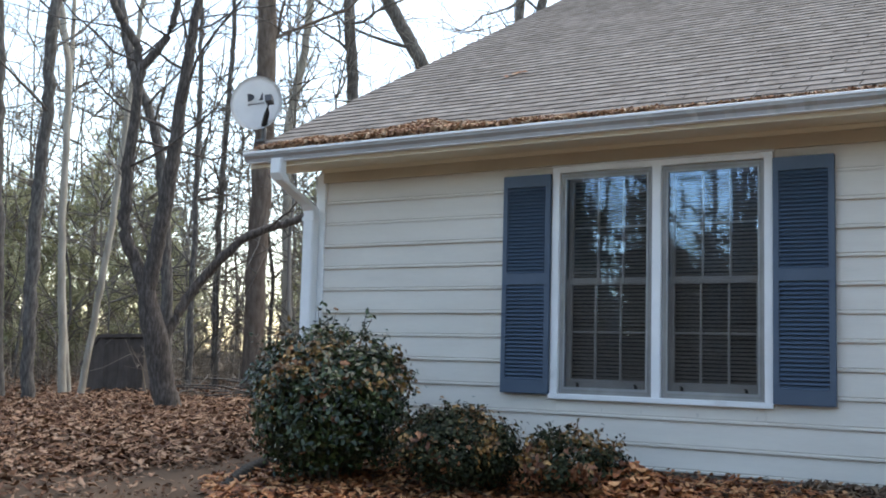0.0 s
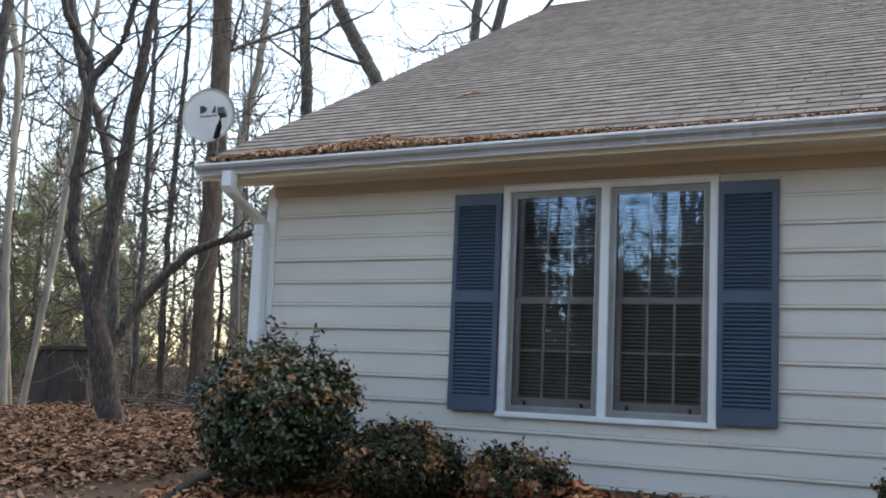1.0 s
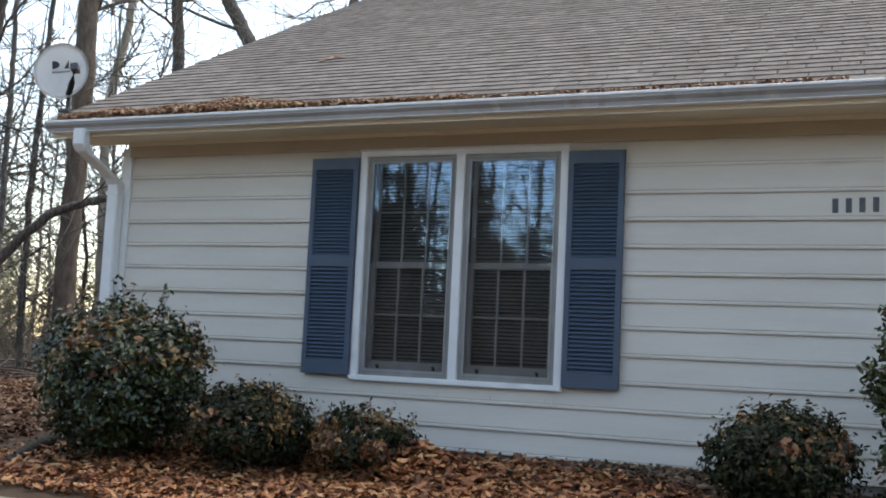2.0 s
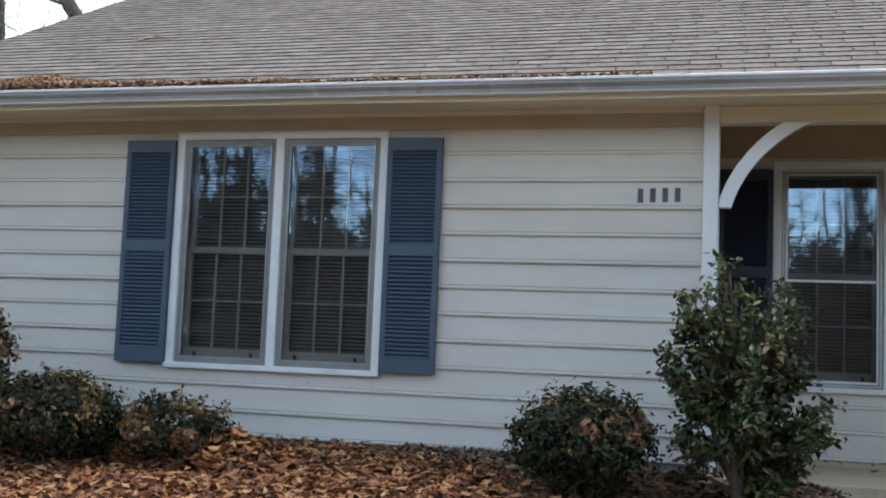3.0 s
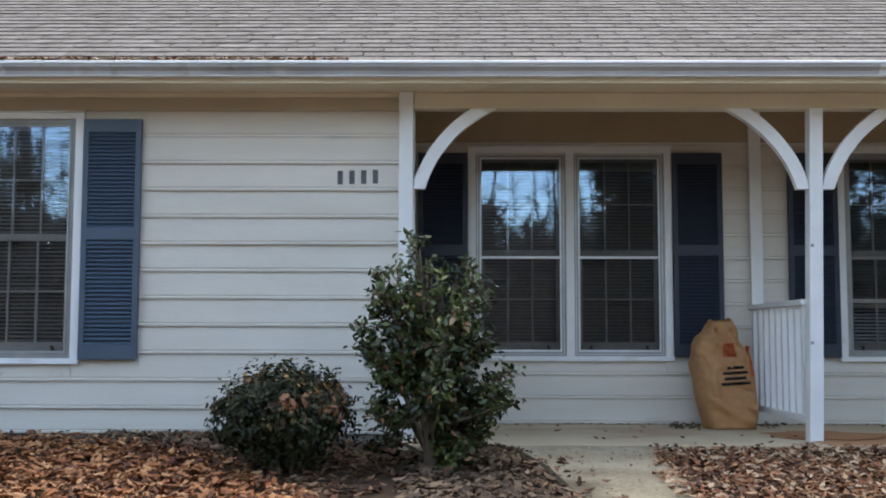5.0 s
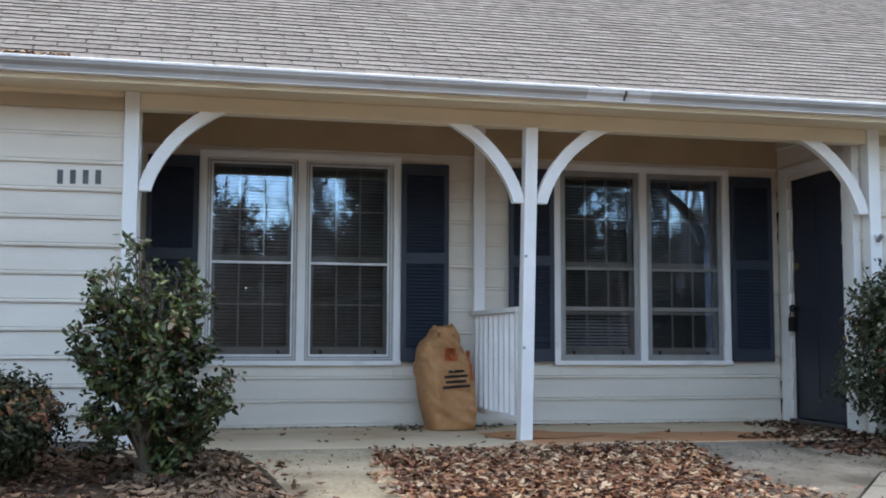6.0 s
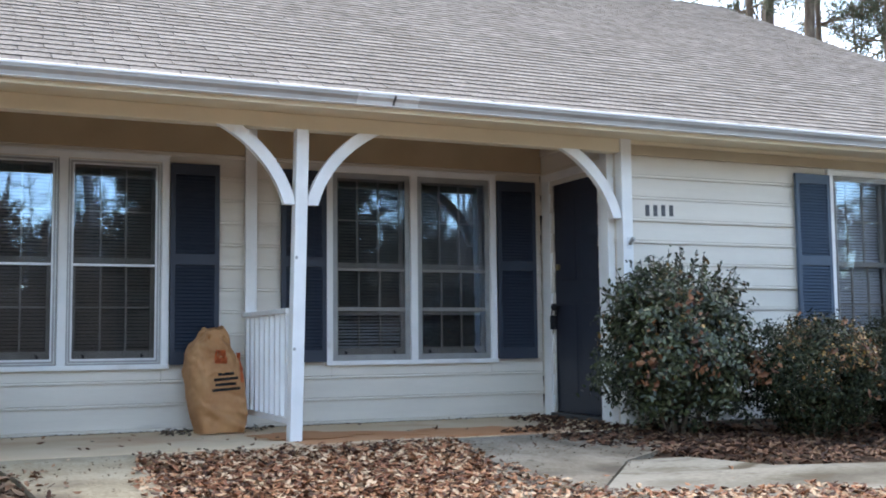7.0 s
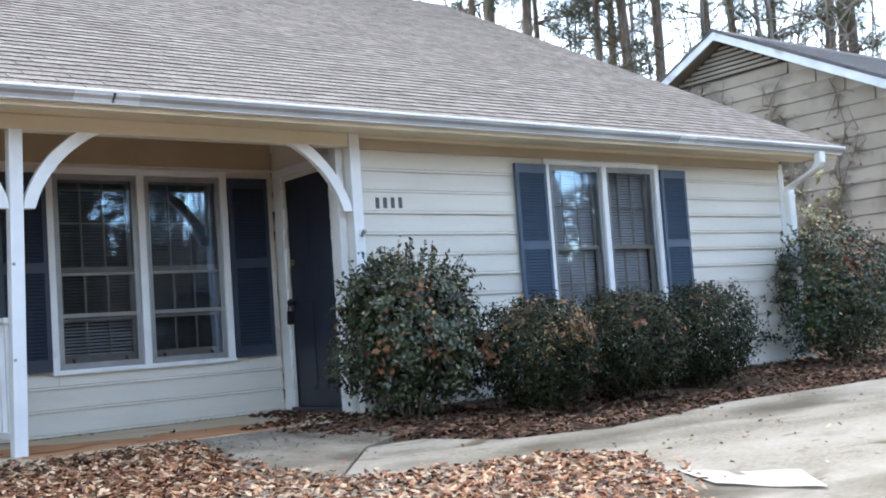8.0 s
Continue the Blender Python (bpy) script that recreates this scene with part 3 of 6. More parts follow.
# White strip added to give the bright line of the lit gutter underside.
part("gutter_foot", boxes((-8.58, 8.69, -0.508, -0.452, 2.1965, 2.2025), bevel=0.002), M_TRIM, gutter, "pale strip added for the lit gutter underside")
for x in (-8.596, 8.701):
    part("end_cap", profile(bmesh.new(), GUT[:7], x, x + 0.006), M_GUTTER, gutter)


def gutter_band(name, x0, x1, material, label, proud=0.0022):
    bm = bmesh.new()
    face = GUT[2:6]
    profile(bm, [(y - proud, z) for y, z in face] + [(y + 0.003, z) for y, z in face][::-1], x0, x1)
    part(name, bm, material, gutter, label)


for x in (0.517,):
    gutter_band("joint_seam", x - 0.006, x + 0.006, M_GREY, "dark gutter joint", 0.004)
for a, b in ((0.26, 0.505), (0.53, 0.69), (5.98, 6.20)):
    gutter_band("patch", a, b, M_WORN2, "pale gutter repair patch")
# Sunlight patches along the left gutter, made as thin pale bands.
rng = np.random.default_rng(77)
x = -5.35
while x < -3.2:
    w = rng.uniform(0.04, 0.13)
    gutter_band("sun_patch", x, x + w, M_SUN_SPOT, "pale sunlight patch painted on the gutter", 0.0012)
    x += w + rng.uniform(0.08, 0.34)


def downspout(s):
    def run(pts, w, d):
        bm = bmesh.new()
        rows = []
        for p in pts:
            x, y, z = p
            rows.append([bm.verts.new((x + a, y + b, z)) for a, b in ((-w, -d), (w, -d), (w, d), (-w, d))])
        for a, b in zip(rows, rows[1:]):
            for i in range(4):
                bm.faces.new((a[i], a[(i + 1) % 4], b[(i + 1) % 4], b[i]))
        bm.faces.new(rows[0])
        bm.faces.new(rows[-1][::-1])
        bmesh.ops.recalc_face_normals(bm, faces=bm.faces[:])
        bmesh.ops.bevel(bm, geom=[e for e in bm.edges if abs(e.verts[0].co.z - e.verts[1].co.z) > 0.05], offset=0.008, segments=2, affect="EDGES")
        return bm
    x = s * 8.275
    d = part("downspout", run([(x, -0.497, 2.215), (x, -0.497, 2.10), (x + s * 0.0, -0.455, 2.05), (x, -0.115, 1.90), (x, -0.075, 1.86), (x, -0.075, 0.10), (x, -0.10, 0.05), (x, -0.25, 0.01)], 0.052, 0.040), M_TRIM, house, "white painted metal downspout")
    for z in (1.78, 0.75):
        part("strap", boxes((x - 0.058, x + 0.058, -0.119, -0.031, z, z + 0.03), bevel=0.002), M_TRIM, d)


downspout(-1)
downspout(1)

# corner trim and porch posts
for a, b in ((-8.265, -8.178), (8.178, 8.265)):
    part("corner_board", boxes((a, b, -0.028, 0.02, -0.06, 2.155), bevel=0.004), M_TRIM, house, "white corner board")
    x = a if a < 0 else b
    part("corner_board", boxes((min(x, x + (0.025 if a < 0 else -0.025)), max(x, x + (0.025 if a < 0 else -0.025)), 0.021, 0.11, -0.06, 2.3), bevel=0.004), M_TRIM, house)


def post(name, x0, x1, y0, y1, z0, z1):
    p = part(name, boxes((x0, x1, y0, y1, z0, z1), bevel=0.006), M_TRIM, house, "white square porch post")
    return p


pm = post("porch_post", -0.060, 0.026, -0.075, 0.02, 0.0, 2.0935)
for v in pm.data.vertices:
    v.co.x += 0.023 * v.co.z            # the middle post leans a little
post("porch_post", -2.618, -2.526, -0.075, 0.018, -0.02, 2.199)
post("porch_post", 2.570, 2.664, -0.075, 0.018, -0.02, 2.199)
post("pilaster", -0.055, 0.037, PORCH_Y - 0.075, PORCH_Y - 0.0465, 0.88, 2.42)
post("pilaster", 2.520, 2.584, 0.06, 0.16, 0.0, 2.42)
post("pilaster", -2.584, -2.520, 0.06, 0.16, 0.0, 2.42)
for z in (1.22, 0.61):
    bm = bmesh.new()
    bmesh.ops.create_cone(bm, cap_ends=True, segments=10, radius1=0.011, radius2=0.008, depth=0.006, matrix=pose(-0.015 if z > 1 else -0.03, -0.078, z, 90))
    part("bolt_head", bm, M_ALU, pm)


def bracket(x, s):
    """A bowed knee brace from a post at x up to the beam on side s, cut flush under the beam."""
    n, half, a0, a1 = 18, 0.041, 78, 32
    line, p = [], Vector((0.0, 0.0))
    for i in range(n + 1):
        line.append(p.copy())
        a = radians(a0 + (a1 - a0) * (i + 0.5) / n)
        p = p + Vector((math.cos(a), math.sin(a)))
    k = Vector((0.470 / line[-1].x, 0.545 / line[-1].y))
    bm = bmesh.new()
    rows = []
    for i, q in enumerate(line):
        a = radians(a0 + (a1 - a0) * i / n)
        rows.append([bm.verts.new((x + s * max(0.002, 0.036 + q.x * k.x - math.sin(a) * w), y, min(1.585 + q.y * k.y + math.cos(a) * w, 2.0935))) for y in (-0.062, -0.008) for w in (half, -half)])
    for v in rows[0]:
        v.co.z = 1.578
    for a, b in zip(rows, rows[1:]):
        for p, q in ((0, 1), (1, 3), (3, 2), (2, 0)):
            bm.faces.new((a[p], a[q], b[q], b[p]))
    for r in (rows[0], rows[-1]):
        bm.faces.new((r[0], r[1], r[3], r[2]))
    bmesh.ops.recalc_face_normals(bm, faces=bm.faces[:])
    part("bracket", bm, M_TRIM, house, "curved white knee brace")


bracket(-2.526, 1)
bracket(-0.022, -1)
bracket(0.064, 1)
bracket(2.570, -1)

# porch railing between the wall and the middle post
railing = thing("railing", "white wooden railing dividing the porch", "railing", (-0.03, 0.6, 0))
part("top_rail", boxes((-0.035, 0.035, -0.575, 0.655, 0.85, 0.885), bevel=0.004), M_TRIM, railing, "greyed top rail")
part("bottom_rail", boxes((-0.02, 0.02, -0.575, 0.655, 0.11, 0.15), bevel=0.004), M_TRIM, railing)
for i in range(9):
    y = -0.52 + i * 0.14
    part("baluster", boxes((-0.019, 0.019, y - 0.019, y + 0.019, 0.152, 0.848), bevel=0.003), M_TRIM, railing)


def lattice(xs, zs, solid, y0, y1, bevel=0.004):
    """A flat frame in one piece: the cells of a grid for which solid(i, j) holds, with thickness."""
    bm = bmesh.new()
    made = {}
    def v(i, j):
        if (i, j) not in made:
            made[(i, j)] = bm.verts.new((xs[i], y0, zs[j]))
        return made[(i, j)]
    for i in range(len(xs) - 1):
        for j in range(len(zs) - 1):
            if solid(i, j):
                bm.faces.new((v(i, j), v(i + 1, j), v(i + 1, j + 1), v(i, j + 1)))
    r = bmesh.ops.extrude_face_region(bm, geom=bm.faces[:])
    for e in r["geom"]:
        if isinstance(e, bmesh.types.BMVert):
            e.co.y = y1
    bmesh.ops.recalc_face_normals(bm, faces=bm.faces[:])
    es = [e for e in bm.edges if len(e.link_faces) == 2 and e.calc_face_angle() > 0.8]
    bmesh.ops.bevel(bm, geom=es, offset=bevel, segments=2, affect="EDGES")
    return bm


# windows
def ring(a, b, z0, z1, side, top, low, y0, y1, bevel=0.002):
    """A rectangular frame in one piece: stiles of width side, a head and a foot rail."""
    return lattice([a, a + side, b - side, b], [z0, z0 + low, z1 - top, z1], lambda i, j: i != 1 or j != 1, y0, y1, bevel)


def slatted(bm, a, b, z0, z1, y=0.116, step=0.026, tilt=52, droop=0.0):
    n = int((z1 - z0) / step)
    for i in range(n):
        z = z1 - (i + 0.5) * step
        bmesh.ops.create_cube(bm, size=1.0, matrix=pose((a + b) / 2, y, z, tilt, droop * math.sin(i * 2.1), 0) @ Matrix.Diagonal((b - a, 0.024, 0.0012, 1)))
    return bm


def window(blinds, sash=M_SASH_W, track=M_SASH, bead=M_ALU, rail=0.0, extra_rail=False):
    """A mulled pair of double-hung units behind storm sashes; the casing is the parent, its origin at the middle of the lower
    edge, in the wall plane. blinds: for each unit, rows of (lower end, upper end, material, tilt)."""
    w, h = WIN_W / 2, WIN_Z1 - WIN_Z0
    bm = lattice([-w, -w + 0.056, -0.031, 0.031, w - 0.056, w], [0.036, h - 0.040, h], lambda i, j: j == 1 or i in (0, 2, 4), -0.036, 0.012)
    win = part("window", bm, M_TRIM, house, "white cased pair of double-hung windows")
    part("mullion_post", boxes((-0.030, 0.030, 0.0125, 0.10, 0.038, h - 0.06)), M_SASH, win)
    part("sill", boxes((-w - 0.004, w + 0.004, -0.054, 0.10, 0.0, 0.036), bevel=0.006), M_TRIM, win)
    part("drip_cap", boxes((-w - 0.006, w + 0.006, -0.044, 0.0, h + 0.001, h + 0.010), bevel=0.003), M_TRIM, win)
    jamb = boxes((-w + 0.03, -w + 0.055, 0.0125, 0.12, 0.038, h - 0.03), (w - 0.055, w - 0.03, 0.0125, 0.12, 0.038, h - 0.03), (-w + 0.056, w - 0.056, 0.0125, 0.12, h - 0.06, h - 0.03))
    part("jamb", jamb, M_SASH, win)
    zm = 0.806
    for s in (-1, 1):
        a, b = (-w + 0.0565, -0.0315) if s < 0 else (0.0315, w - 0.0565)
        z0, z1 = 0.0365, h - 0.0405
        part("storm_frame", ring(a, b, z0, z1, 0.031, 0.034, 0.030, -0.010, 0.012), track, win, "weathered grey storm frame")
        part("storm_track", ring(a + 0.012, b - 0.012, z0 + 0.012, z1 - 0.012, 0.005, 0.006, 0.005, -0.015, -0.0105, 0.001), bead, win)
        a2, b2, p0, p1 = a + 0.0315, b - 0.0315, z0 + 0.0305, z1 - 0.0345
        part("storm_bead", ring(a2, b2, p0, p1, 0.012, 0.012, 0.016, -0.018, 0.004), bead, win, "bright aluminium storm edge")
        a3, b3 = a2 + 0.0125, b2 - 0.0125
        if rail:
            part("storm_rail", boxes((a3, b3, -0.016, 0.004, zm - 0.024 - rail, zm - 0.024), bevel=0.002), sash if extra_rail else bead, win, "aluminium meeting rail")
        if extra_rail:
            part("storm_rail", boxes((a3, b3, -0.016, 0.004, 0.434, 0.466), bevel=0.003), sash, win, "aluminium meeting rail")
            part("storm_rail", boxes((a3, b3, 0.006, 0.018, 0.405, 0.428), bevel=0.003), sash, win)
        c, d = a2 - 0.004, b2 + 0.004
        part("lower_sash", lattice([c, c + 0.040, d - 0.040, d], [p0, p0 + 0.072, zm - 0.020, zm + 0.020], lambda i, j: i != 1 or j != 1, 0.030, 0.062, 0.003), sash, win, "weathered lower sash")
        part("upper_sash", lattice([c, c + 0.032, d - 0.032, d], [zm - 0.020, zm + 0.028, p1 - 0.022, p1 + 0.02], lambda i, j: i != 1 or j != 1, 0.066, 0.096, 0.003), sash, win, "weathered upper sash")
        for y, p, q, zz in ((0.046, p0 + 0.072, zm - 0.02, 0.462), (0.081, zm + 0.028, p1 - 0.022, 1.184)):
            gw = d - c - 0.07
            for i in (1, 2):
                x = c + 0.035 + gw * i / 3
                part("muntin", boxes((x - 0.0065, x + 0.0065, y - 0.009, y + 0.009, p, q)), sash, win)
            part("muntin", boxes((c + 0.03, d - 0.03, y - 0.0085, y + 0.0085, zz - 0.0065, zz + 0.0065)), sash, win)
        for p, q, y in ((p0 + 0.012, zm - 0.02, -0.006), (zm - 0.02, p1 - 0.008, -0.002)):
            g = part("pane", boxes((a2 + 0.008, b2 - 0.008, y - 0.001, y + 0.001, p, q)), M_GLASS, win, "reflecting pane with blue tinted gloss")
            g.data.materials.append(M_CLEAR)
            for f in g.data.polygons:
                f.material_index = 0 if f.normal.y < -0.5 else 1
            g.visible_shadow = False
        for x in (c + 0.10, d - 0.10):
            part("sash_latch", boxes((x - 0.010, x + 0.010, 0.020, 0.0295, p0 + 0.018, p0 + 0.040), (x - 0.016, x + 0.004, 0.0195, 0.029, p0 + 0.040, p0 + 0.048), bevel=0.002), M_BLACK, win)
        for f0, f1, slats, tilt in blinds[0 if s < 0 else 1]:
            zz0, zz1 = z0 + f0 * (z1 - z0), z0 + f1 * (z1 - z0)
            part("blind", slatted(bmesh.new(), c + 0.012, d - 0.012, zz0, zz1, tilt=tilt, droop=0.6 if slats is M_BLIND_L else 0.15), slats, win, "lowered horizontal blind")
    return win


def set_window(i, ob):
    ob.matrix_basis = pose(WIN_X[i], WIN_Y[i], WIN_Z0)


set_window(0, window([[(0, 1, M_BLIND, 40)]] * 2))
set_window(3, window([[(0, 1, M_BLIND_P, 66)]] * 2, bead=M_ALU))
# The porch pair takes the darkened blinds, shade put into their colour.
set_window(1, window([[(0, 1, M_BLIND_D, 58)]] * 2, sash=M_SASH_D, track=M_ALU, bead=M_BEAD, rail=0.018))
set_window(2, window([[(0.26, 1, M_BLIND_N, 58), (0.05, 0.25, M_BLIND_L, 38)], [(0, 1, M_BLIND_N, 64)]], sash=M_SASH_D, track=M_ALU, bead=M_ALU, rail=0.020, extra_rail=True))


# shutters with one object for each louvre
def shutter(M_BLUE, label):
    w, h = 0.186, 1.53
    bm = lattice([-w, -w + 0.038, w - 0.038, w], [0, 0.095, 0.755, 0.835, h - 0.085, h], lambda i, j: i != 1 or j in (0, 2, 4), -0.036, -0.006, 0.003)
    sh = part("shutter", bm, M_BLUE, house, label)
    part("shutter_back", boxes((-w + 0.02, w - 0.02, -0.0055, 0.002, 0.02, h - 0.02)), M_BLUE, sh)
    bm = boxes((-w + 0.0385, w - 0.0385, -0.0185, 0.0185, -0.0030, 0.0030))
    me = bpy.data.meshes.new("slat")
    bm.to_mesh(me)
    bm.free()
    me.materials.append(M_BLUE)
    for a, b in ((0.095, 0.755), (0.835, h - 0.085)):
        n = 24
        for i in range(n):
            ob = new("slat", me)
            ob.parent = sh
            ob.matrix_basis = pose(0, -0.0215, a + (b - a) * (i + 0.5) / n, 47)
    return sh


# Porch windows get the darkened copy, with the porch shade in its colour.
for group_, paint, label in (((0, 3), M_BLUE, "slate blue louvred shutter"), ((1, 2), M_BLUE_SHADE, "slate blue louvred shutter darkened for porch shade")):
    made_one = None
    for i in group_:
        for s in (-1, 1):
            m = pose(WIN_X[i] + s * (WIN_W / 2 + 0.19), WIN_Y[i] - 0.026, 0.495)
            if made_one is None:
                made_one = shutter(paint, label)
                made_one.matrix_basis = m
            else:
                copy_thing(made_one, m)


# doors in the porch's side walls
def door(s):
    m = pose(s * 2.60, 0, 0)
    fx = s
    def bx(x0, x1, *r):
        a, b = sorted((fx * x0, fx * x1))
        return (a, b, *r)
    y0, y1 = DOOR_Y
    leaf = part("door", boxes(bx(0.02, 0.062, y0 + 0.004, y1 - 0.004, 0.045, 1.995), bevel=0.004), M_DOOR, house, "closed dark blue panelled front door")
    leaf.matrix_basis = m
    for a, b, c, d in ((0.06, 0.34, 1.15, 1.85), (0.43, 0.71, 1.15, 1.85), (0.06, 0.34, 0.2, 0.95), (0.43, 0.71, 0.2, 0.95)):
        part("panel", boxes(bx(0.014, 0.0195, y0 + a, y0 + b, c, d), bevel=0.002), M_DOOR, leaf)
    trim = boxes(bx(-0.030, 0.0, y0 - 0.085, y0, 0.0, 2.02), bx(-0.030, 0.0, y1, y1 + 0.13, 0.0, 2.02), bx(-0.032, 0.0, y0 - 0.085, y1 + 0.13, 2.021, 2.085), bevel=0.004)
    part("door_frame", trim, M_TRIM, leaf, "white door casing")
    part("threshold", boxes(bx(-0.05, 0.06, y0, y1, 0.0, 0.04), bevel=0.005), M_GREY, leaf)
    bm = bmesh.new()
    bmesh.ops.create_uvsphere(bm, u_segments=14, v_segments=10, radius=0.032, matrix=pose(fx * -0.035, y1 - 0.07, 0.93))
    bmesh.ops.create_cone(bm, cap_ends=True, segments=14, radius1=0.014, radius2=0.014, depth=0.05, matrix=pose(fx * -0.005, y1 - 0.07, 0.93, 0, 90, 0))
    part("door_knob", bm, M_BLACK, leaf, "black door knob", smooth=True)
    bm = bmesh.new()
    bmesh.ops.create_cone(bm, cap_ends=True, segments=16, radius1=0.028, radius2=0.024, depth=0.02, matrix=pose(fx * 0.006, y1 - 0.07, 1.27, 0, 90, 0))
    part("deadbolt", bm, M_BRASS, leaf, "dull brass deadbolt")
    part("lock_box", boxes(bx(-0.07, -0.03, y1 - 0.105, y1 - 0.045, 0.74, 0.86), bevel=0.01), M_BLACK, leaf, "black lock box hanging on the knob")
    bm = bmesh.new()
    t = Tubes()
    t.add([(fx * -0.045, y1 - 0.07 + 0.032 * math.cos(a), 0.862 + 0.06 * math.sin(a)) for a in np.linspace(0, math.pi, 9)], [0.005] * 9, 6)
    link_mesh("shackle", t.mesh("shackle"), M_BLACK, leaf)
    bm.free()


door(1)
door(-1)

# flag bracket on the post
fb = thing("wall_bracket", "small grey metal flag bracket on the porch post", "bracket", (2.625, -0.078, 1.39))
part("plate", boxes((-0.020, 0.020, 0.0, 0.004, -0.045, 0.045), bevel=0.001), M_BEAD, fb)
bm = bmesh.new()
bmesh.ops.create_cone(bm, cap_ends=True, segments=12, radius1=0.015, radius2=0.017, depth=0.06, matrix=pose(0.004, -0.024, 0.012, 48, 0, 10))
part("socket", bm, M_ALU, fb)

# small sign bars on the siding
for x0 in (-3.01, 2.822):
    sign = thing("wall_sign", "row of dark bars on the siding", "sign", (x0, -0.018, 1.61))
    for k in range(4):
        part("bar", boxes((k * 0.075, k * 0.075 + 0.034, -0.004, 0.002, 0.002 * k, 0.088 + 0.002 * k), bevel=0.001), M_GREY if x0 < 0 else M_GREY, sign)


# ---- roof ----
def slope(u, v, lift=0.0):
    """A point of the front roof plane: u along x, v up the slope."""
    c = 1 / math.sqrt(1 + PITCH ** 2)
    return (u, EAVE_Y + v * c - lift * PITCH * c, EAVE_Z + v * PITCH * c + lift * c)


LEN = (RIDGE_Y - EAVE_Y) * math.sqrt(1 + PITCH ** 2)
bm = bmesh.new()
prof = [(EAVE_Y + 0.02, EAVE_Z), (RIDGE_Y, RIDGE_Z), (2 * RIDGE_Y - EAVE_Y, EAVE_Z), (2 * RIDGE_Y - EAVE_Y, EAVE_Z - 0.03), (RIDGE_Y, RIDGE_Z - 0.05), (EAVE_Y + 0.06, EAVE_Z - 0.02)]
roof = part("roof", profile(bm, prof, ROOF_L + 0.01, ROOF_R - 0.01), M_SHINGLE, house, "weathered grey brown asphalt shingle roof")
for s in (-1, 1):
    bm = bmesh.new()
    pts = [(EAVE_Y + 0.08, EAVE_Z - 0.01), (RIDGE_Y, RIDGE_Z - 0.03), (2 * RIDGE_Y - EAVE_Y - 0.08, EAVE_Z - 0.01), (2 * RIDGE_Y - EAVE_Y - 0.08, EAVE_Z - 0.15), (RIDGE_Y, RIDGE_Z - 0.18), (EAVE_Y + 0.08, EAVE_Z - 0.10)]
    a, b = (ROOF_L + 0.012, ROOF_L + 0.04) if s < 0 else (ROOF_R - 0.04, ROOF_R - 0.012)
    part("rake_board", profile(bm, pts, a, b), M_TRIM, roof, "white rake board")
TAB, CO = 0.305, 0.127


def tab_mesh():
    bm = bmesh.new()
    w = TAB / 2 - 0.0045
    pts = [(-w, 0), (w, 0), (w, CO + 0.012), (-w, CO + 0.012)]
    top = [bm.verts.new((x, y, 0.0110 if y == 0 else 0.004)) for x, y in pts]
    low = [bm.verts.new((x, y + (0.008 if y == 0 else 0.0), 0.003 if y == 0 else 0.0)) for x, y in pts]
    bm.faces.new(top)
    for i in range(4):
        j = (i + 1) % 4
        bm.faces.new((top[i], low[i], low[j], top[j]))
    bmesh.ops.recalc_face_normals(bm, faces=bm.faces[:])
    me = bpy.data.meshes.new("shingle")
    bm.to_mesh(me)
    bm.free()
    me.materials.append(M_SHINGLE)
    return me


tab = tab_mesh()
tv = np.array([v.co[:] for v in tab.vertices])
tf = [list(p.vertices) for p in tab.polygons]
ang = math.atan(PITCH)
rng = np.random.default_rng(5)
jv, jf, count = [], [], 0
ROWS = int(LEN / CO)
R_slope = np.array(Euler((ang, 0, 0)).to_matrix())
for r in range(ROWS):
    off = (r % 2) * TAB / 2 + 0.02 * math.sin(r * 1.9)
    x = ROOF_L + off - TAB / 2
    while x < ROOF_R + TAB / 2:
        lo, hi = max(x, ROOF_L), min(x + TAB, ROOF_R)
        if hi - lo > 0.04:
            sx = (hi - lo) / TAB
            xm = (lo + hi) / 2
            yaw, lift, dy = rng.normal(0, 0.003), abs(rng.normal(0, 0.0006)), rng.normal(0, 0.002)
            p = slope(xm, r * CO + dy, lift)
            if r < 15 and -3.05 < xm < 3.05 and count < 300 and sx > 0.99:
                ob = new("shingle", tab)
                ob.parent = roof
                ob.matrix_basis = Matrix.Translation(p) @ Matrix.Rotation(ang, 4, "X") @ Matrix.Rotation(yaw, 4, "Z")
                count += 1
            else:
                c, s = math.cos(yaw), math.sin(yaw)
                q = tv * (sx, 1, 1)
                q = np.stack([q[:, 0] * c - q[:, 1] * s, q[:, 0] * s + q[:, 1] * c, q[:, 2]], 1) @ R_slope.T + np.array(p)
                jf.append(np.array(tf) + 8 * len(jv))
                jv.append(q)
        x += TAB
field = link_mesh("shingle_field", mesh_np("shingle_field", np.concatenate(jv), np.concatenate(jf)), M_SHINGLE_J, roof, "rows of weathered shingles")
field.data.polygons.foreach_set("use_smooth", np.zeros(len(field.data.polygons), bool))
field["kind"] = "stuff"
bm = bmesh.new()
for k in range(58):
    x = ROOF_L + k * 0.2985
    box(bm, x, x + 0.31, RIDGE_Y - 0.13, RIDGE_Y + 0.13, RIDGE_Z - 0.012, RIDGE_Z + 0.02)
for v in bm.verts:
    v.co.z -= abs(v.co.y - RIDGE_Y) * PITCH * 0.9
part("ridge_cap", bm, M_SHINGLE_J, roof, "ridge cap shingles")


# leaf and needle drift along the eave
rng = np.random.default_rng(8)
n = 12000
u = np.where(rng.random(n) < 0.86, -8.5 + 3.6 * rng.beta(1.3, 2.0, n), -5.6 + 2.7 * rng.random(n) ** 1.9)
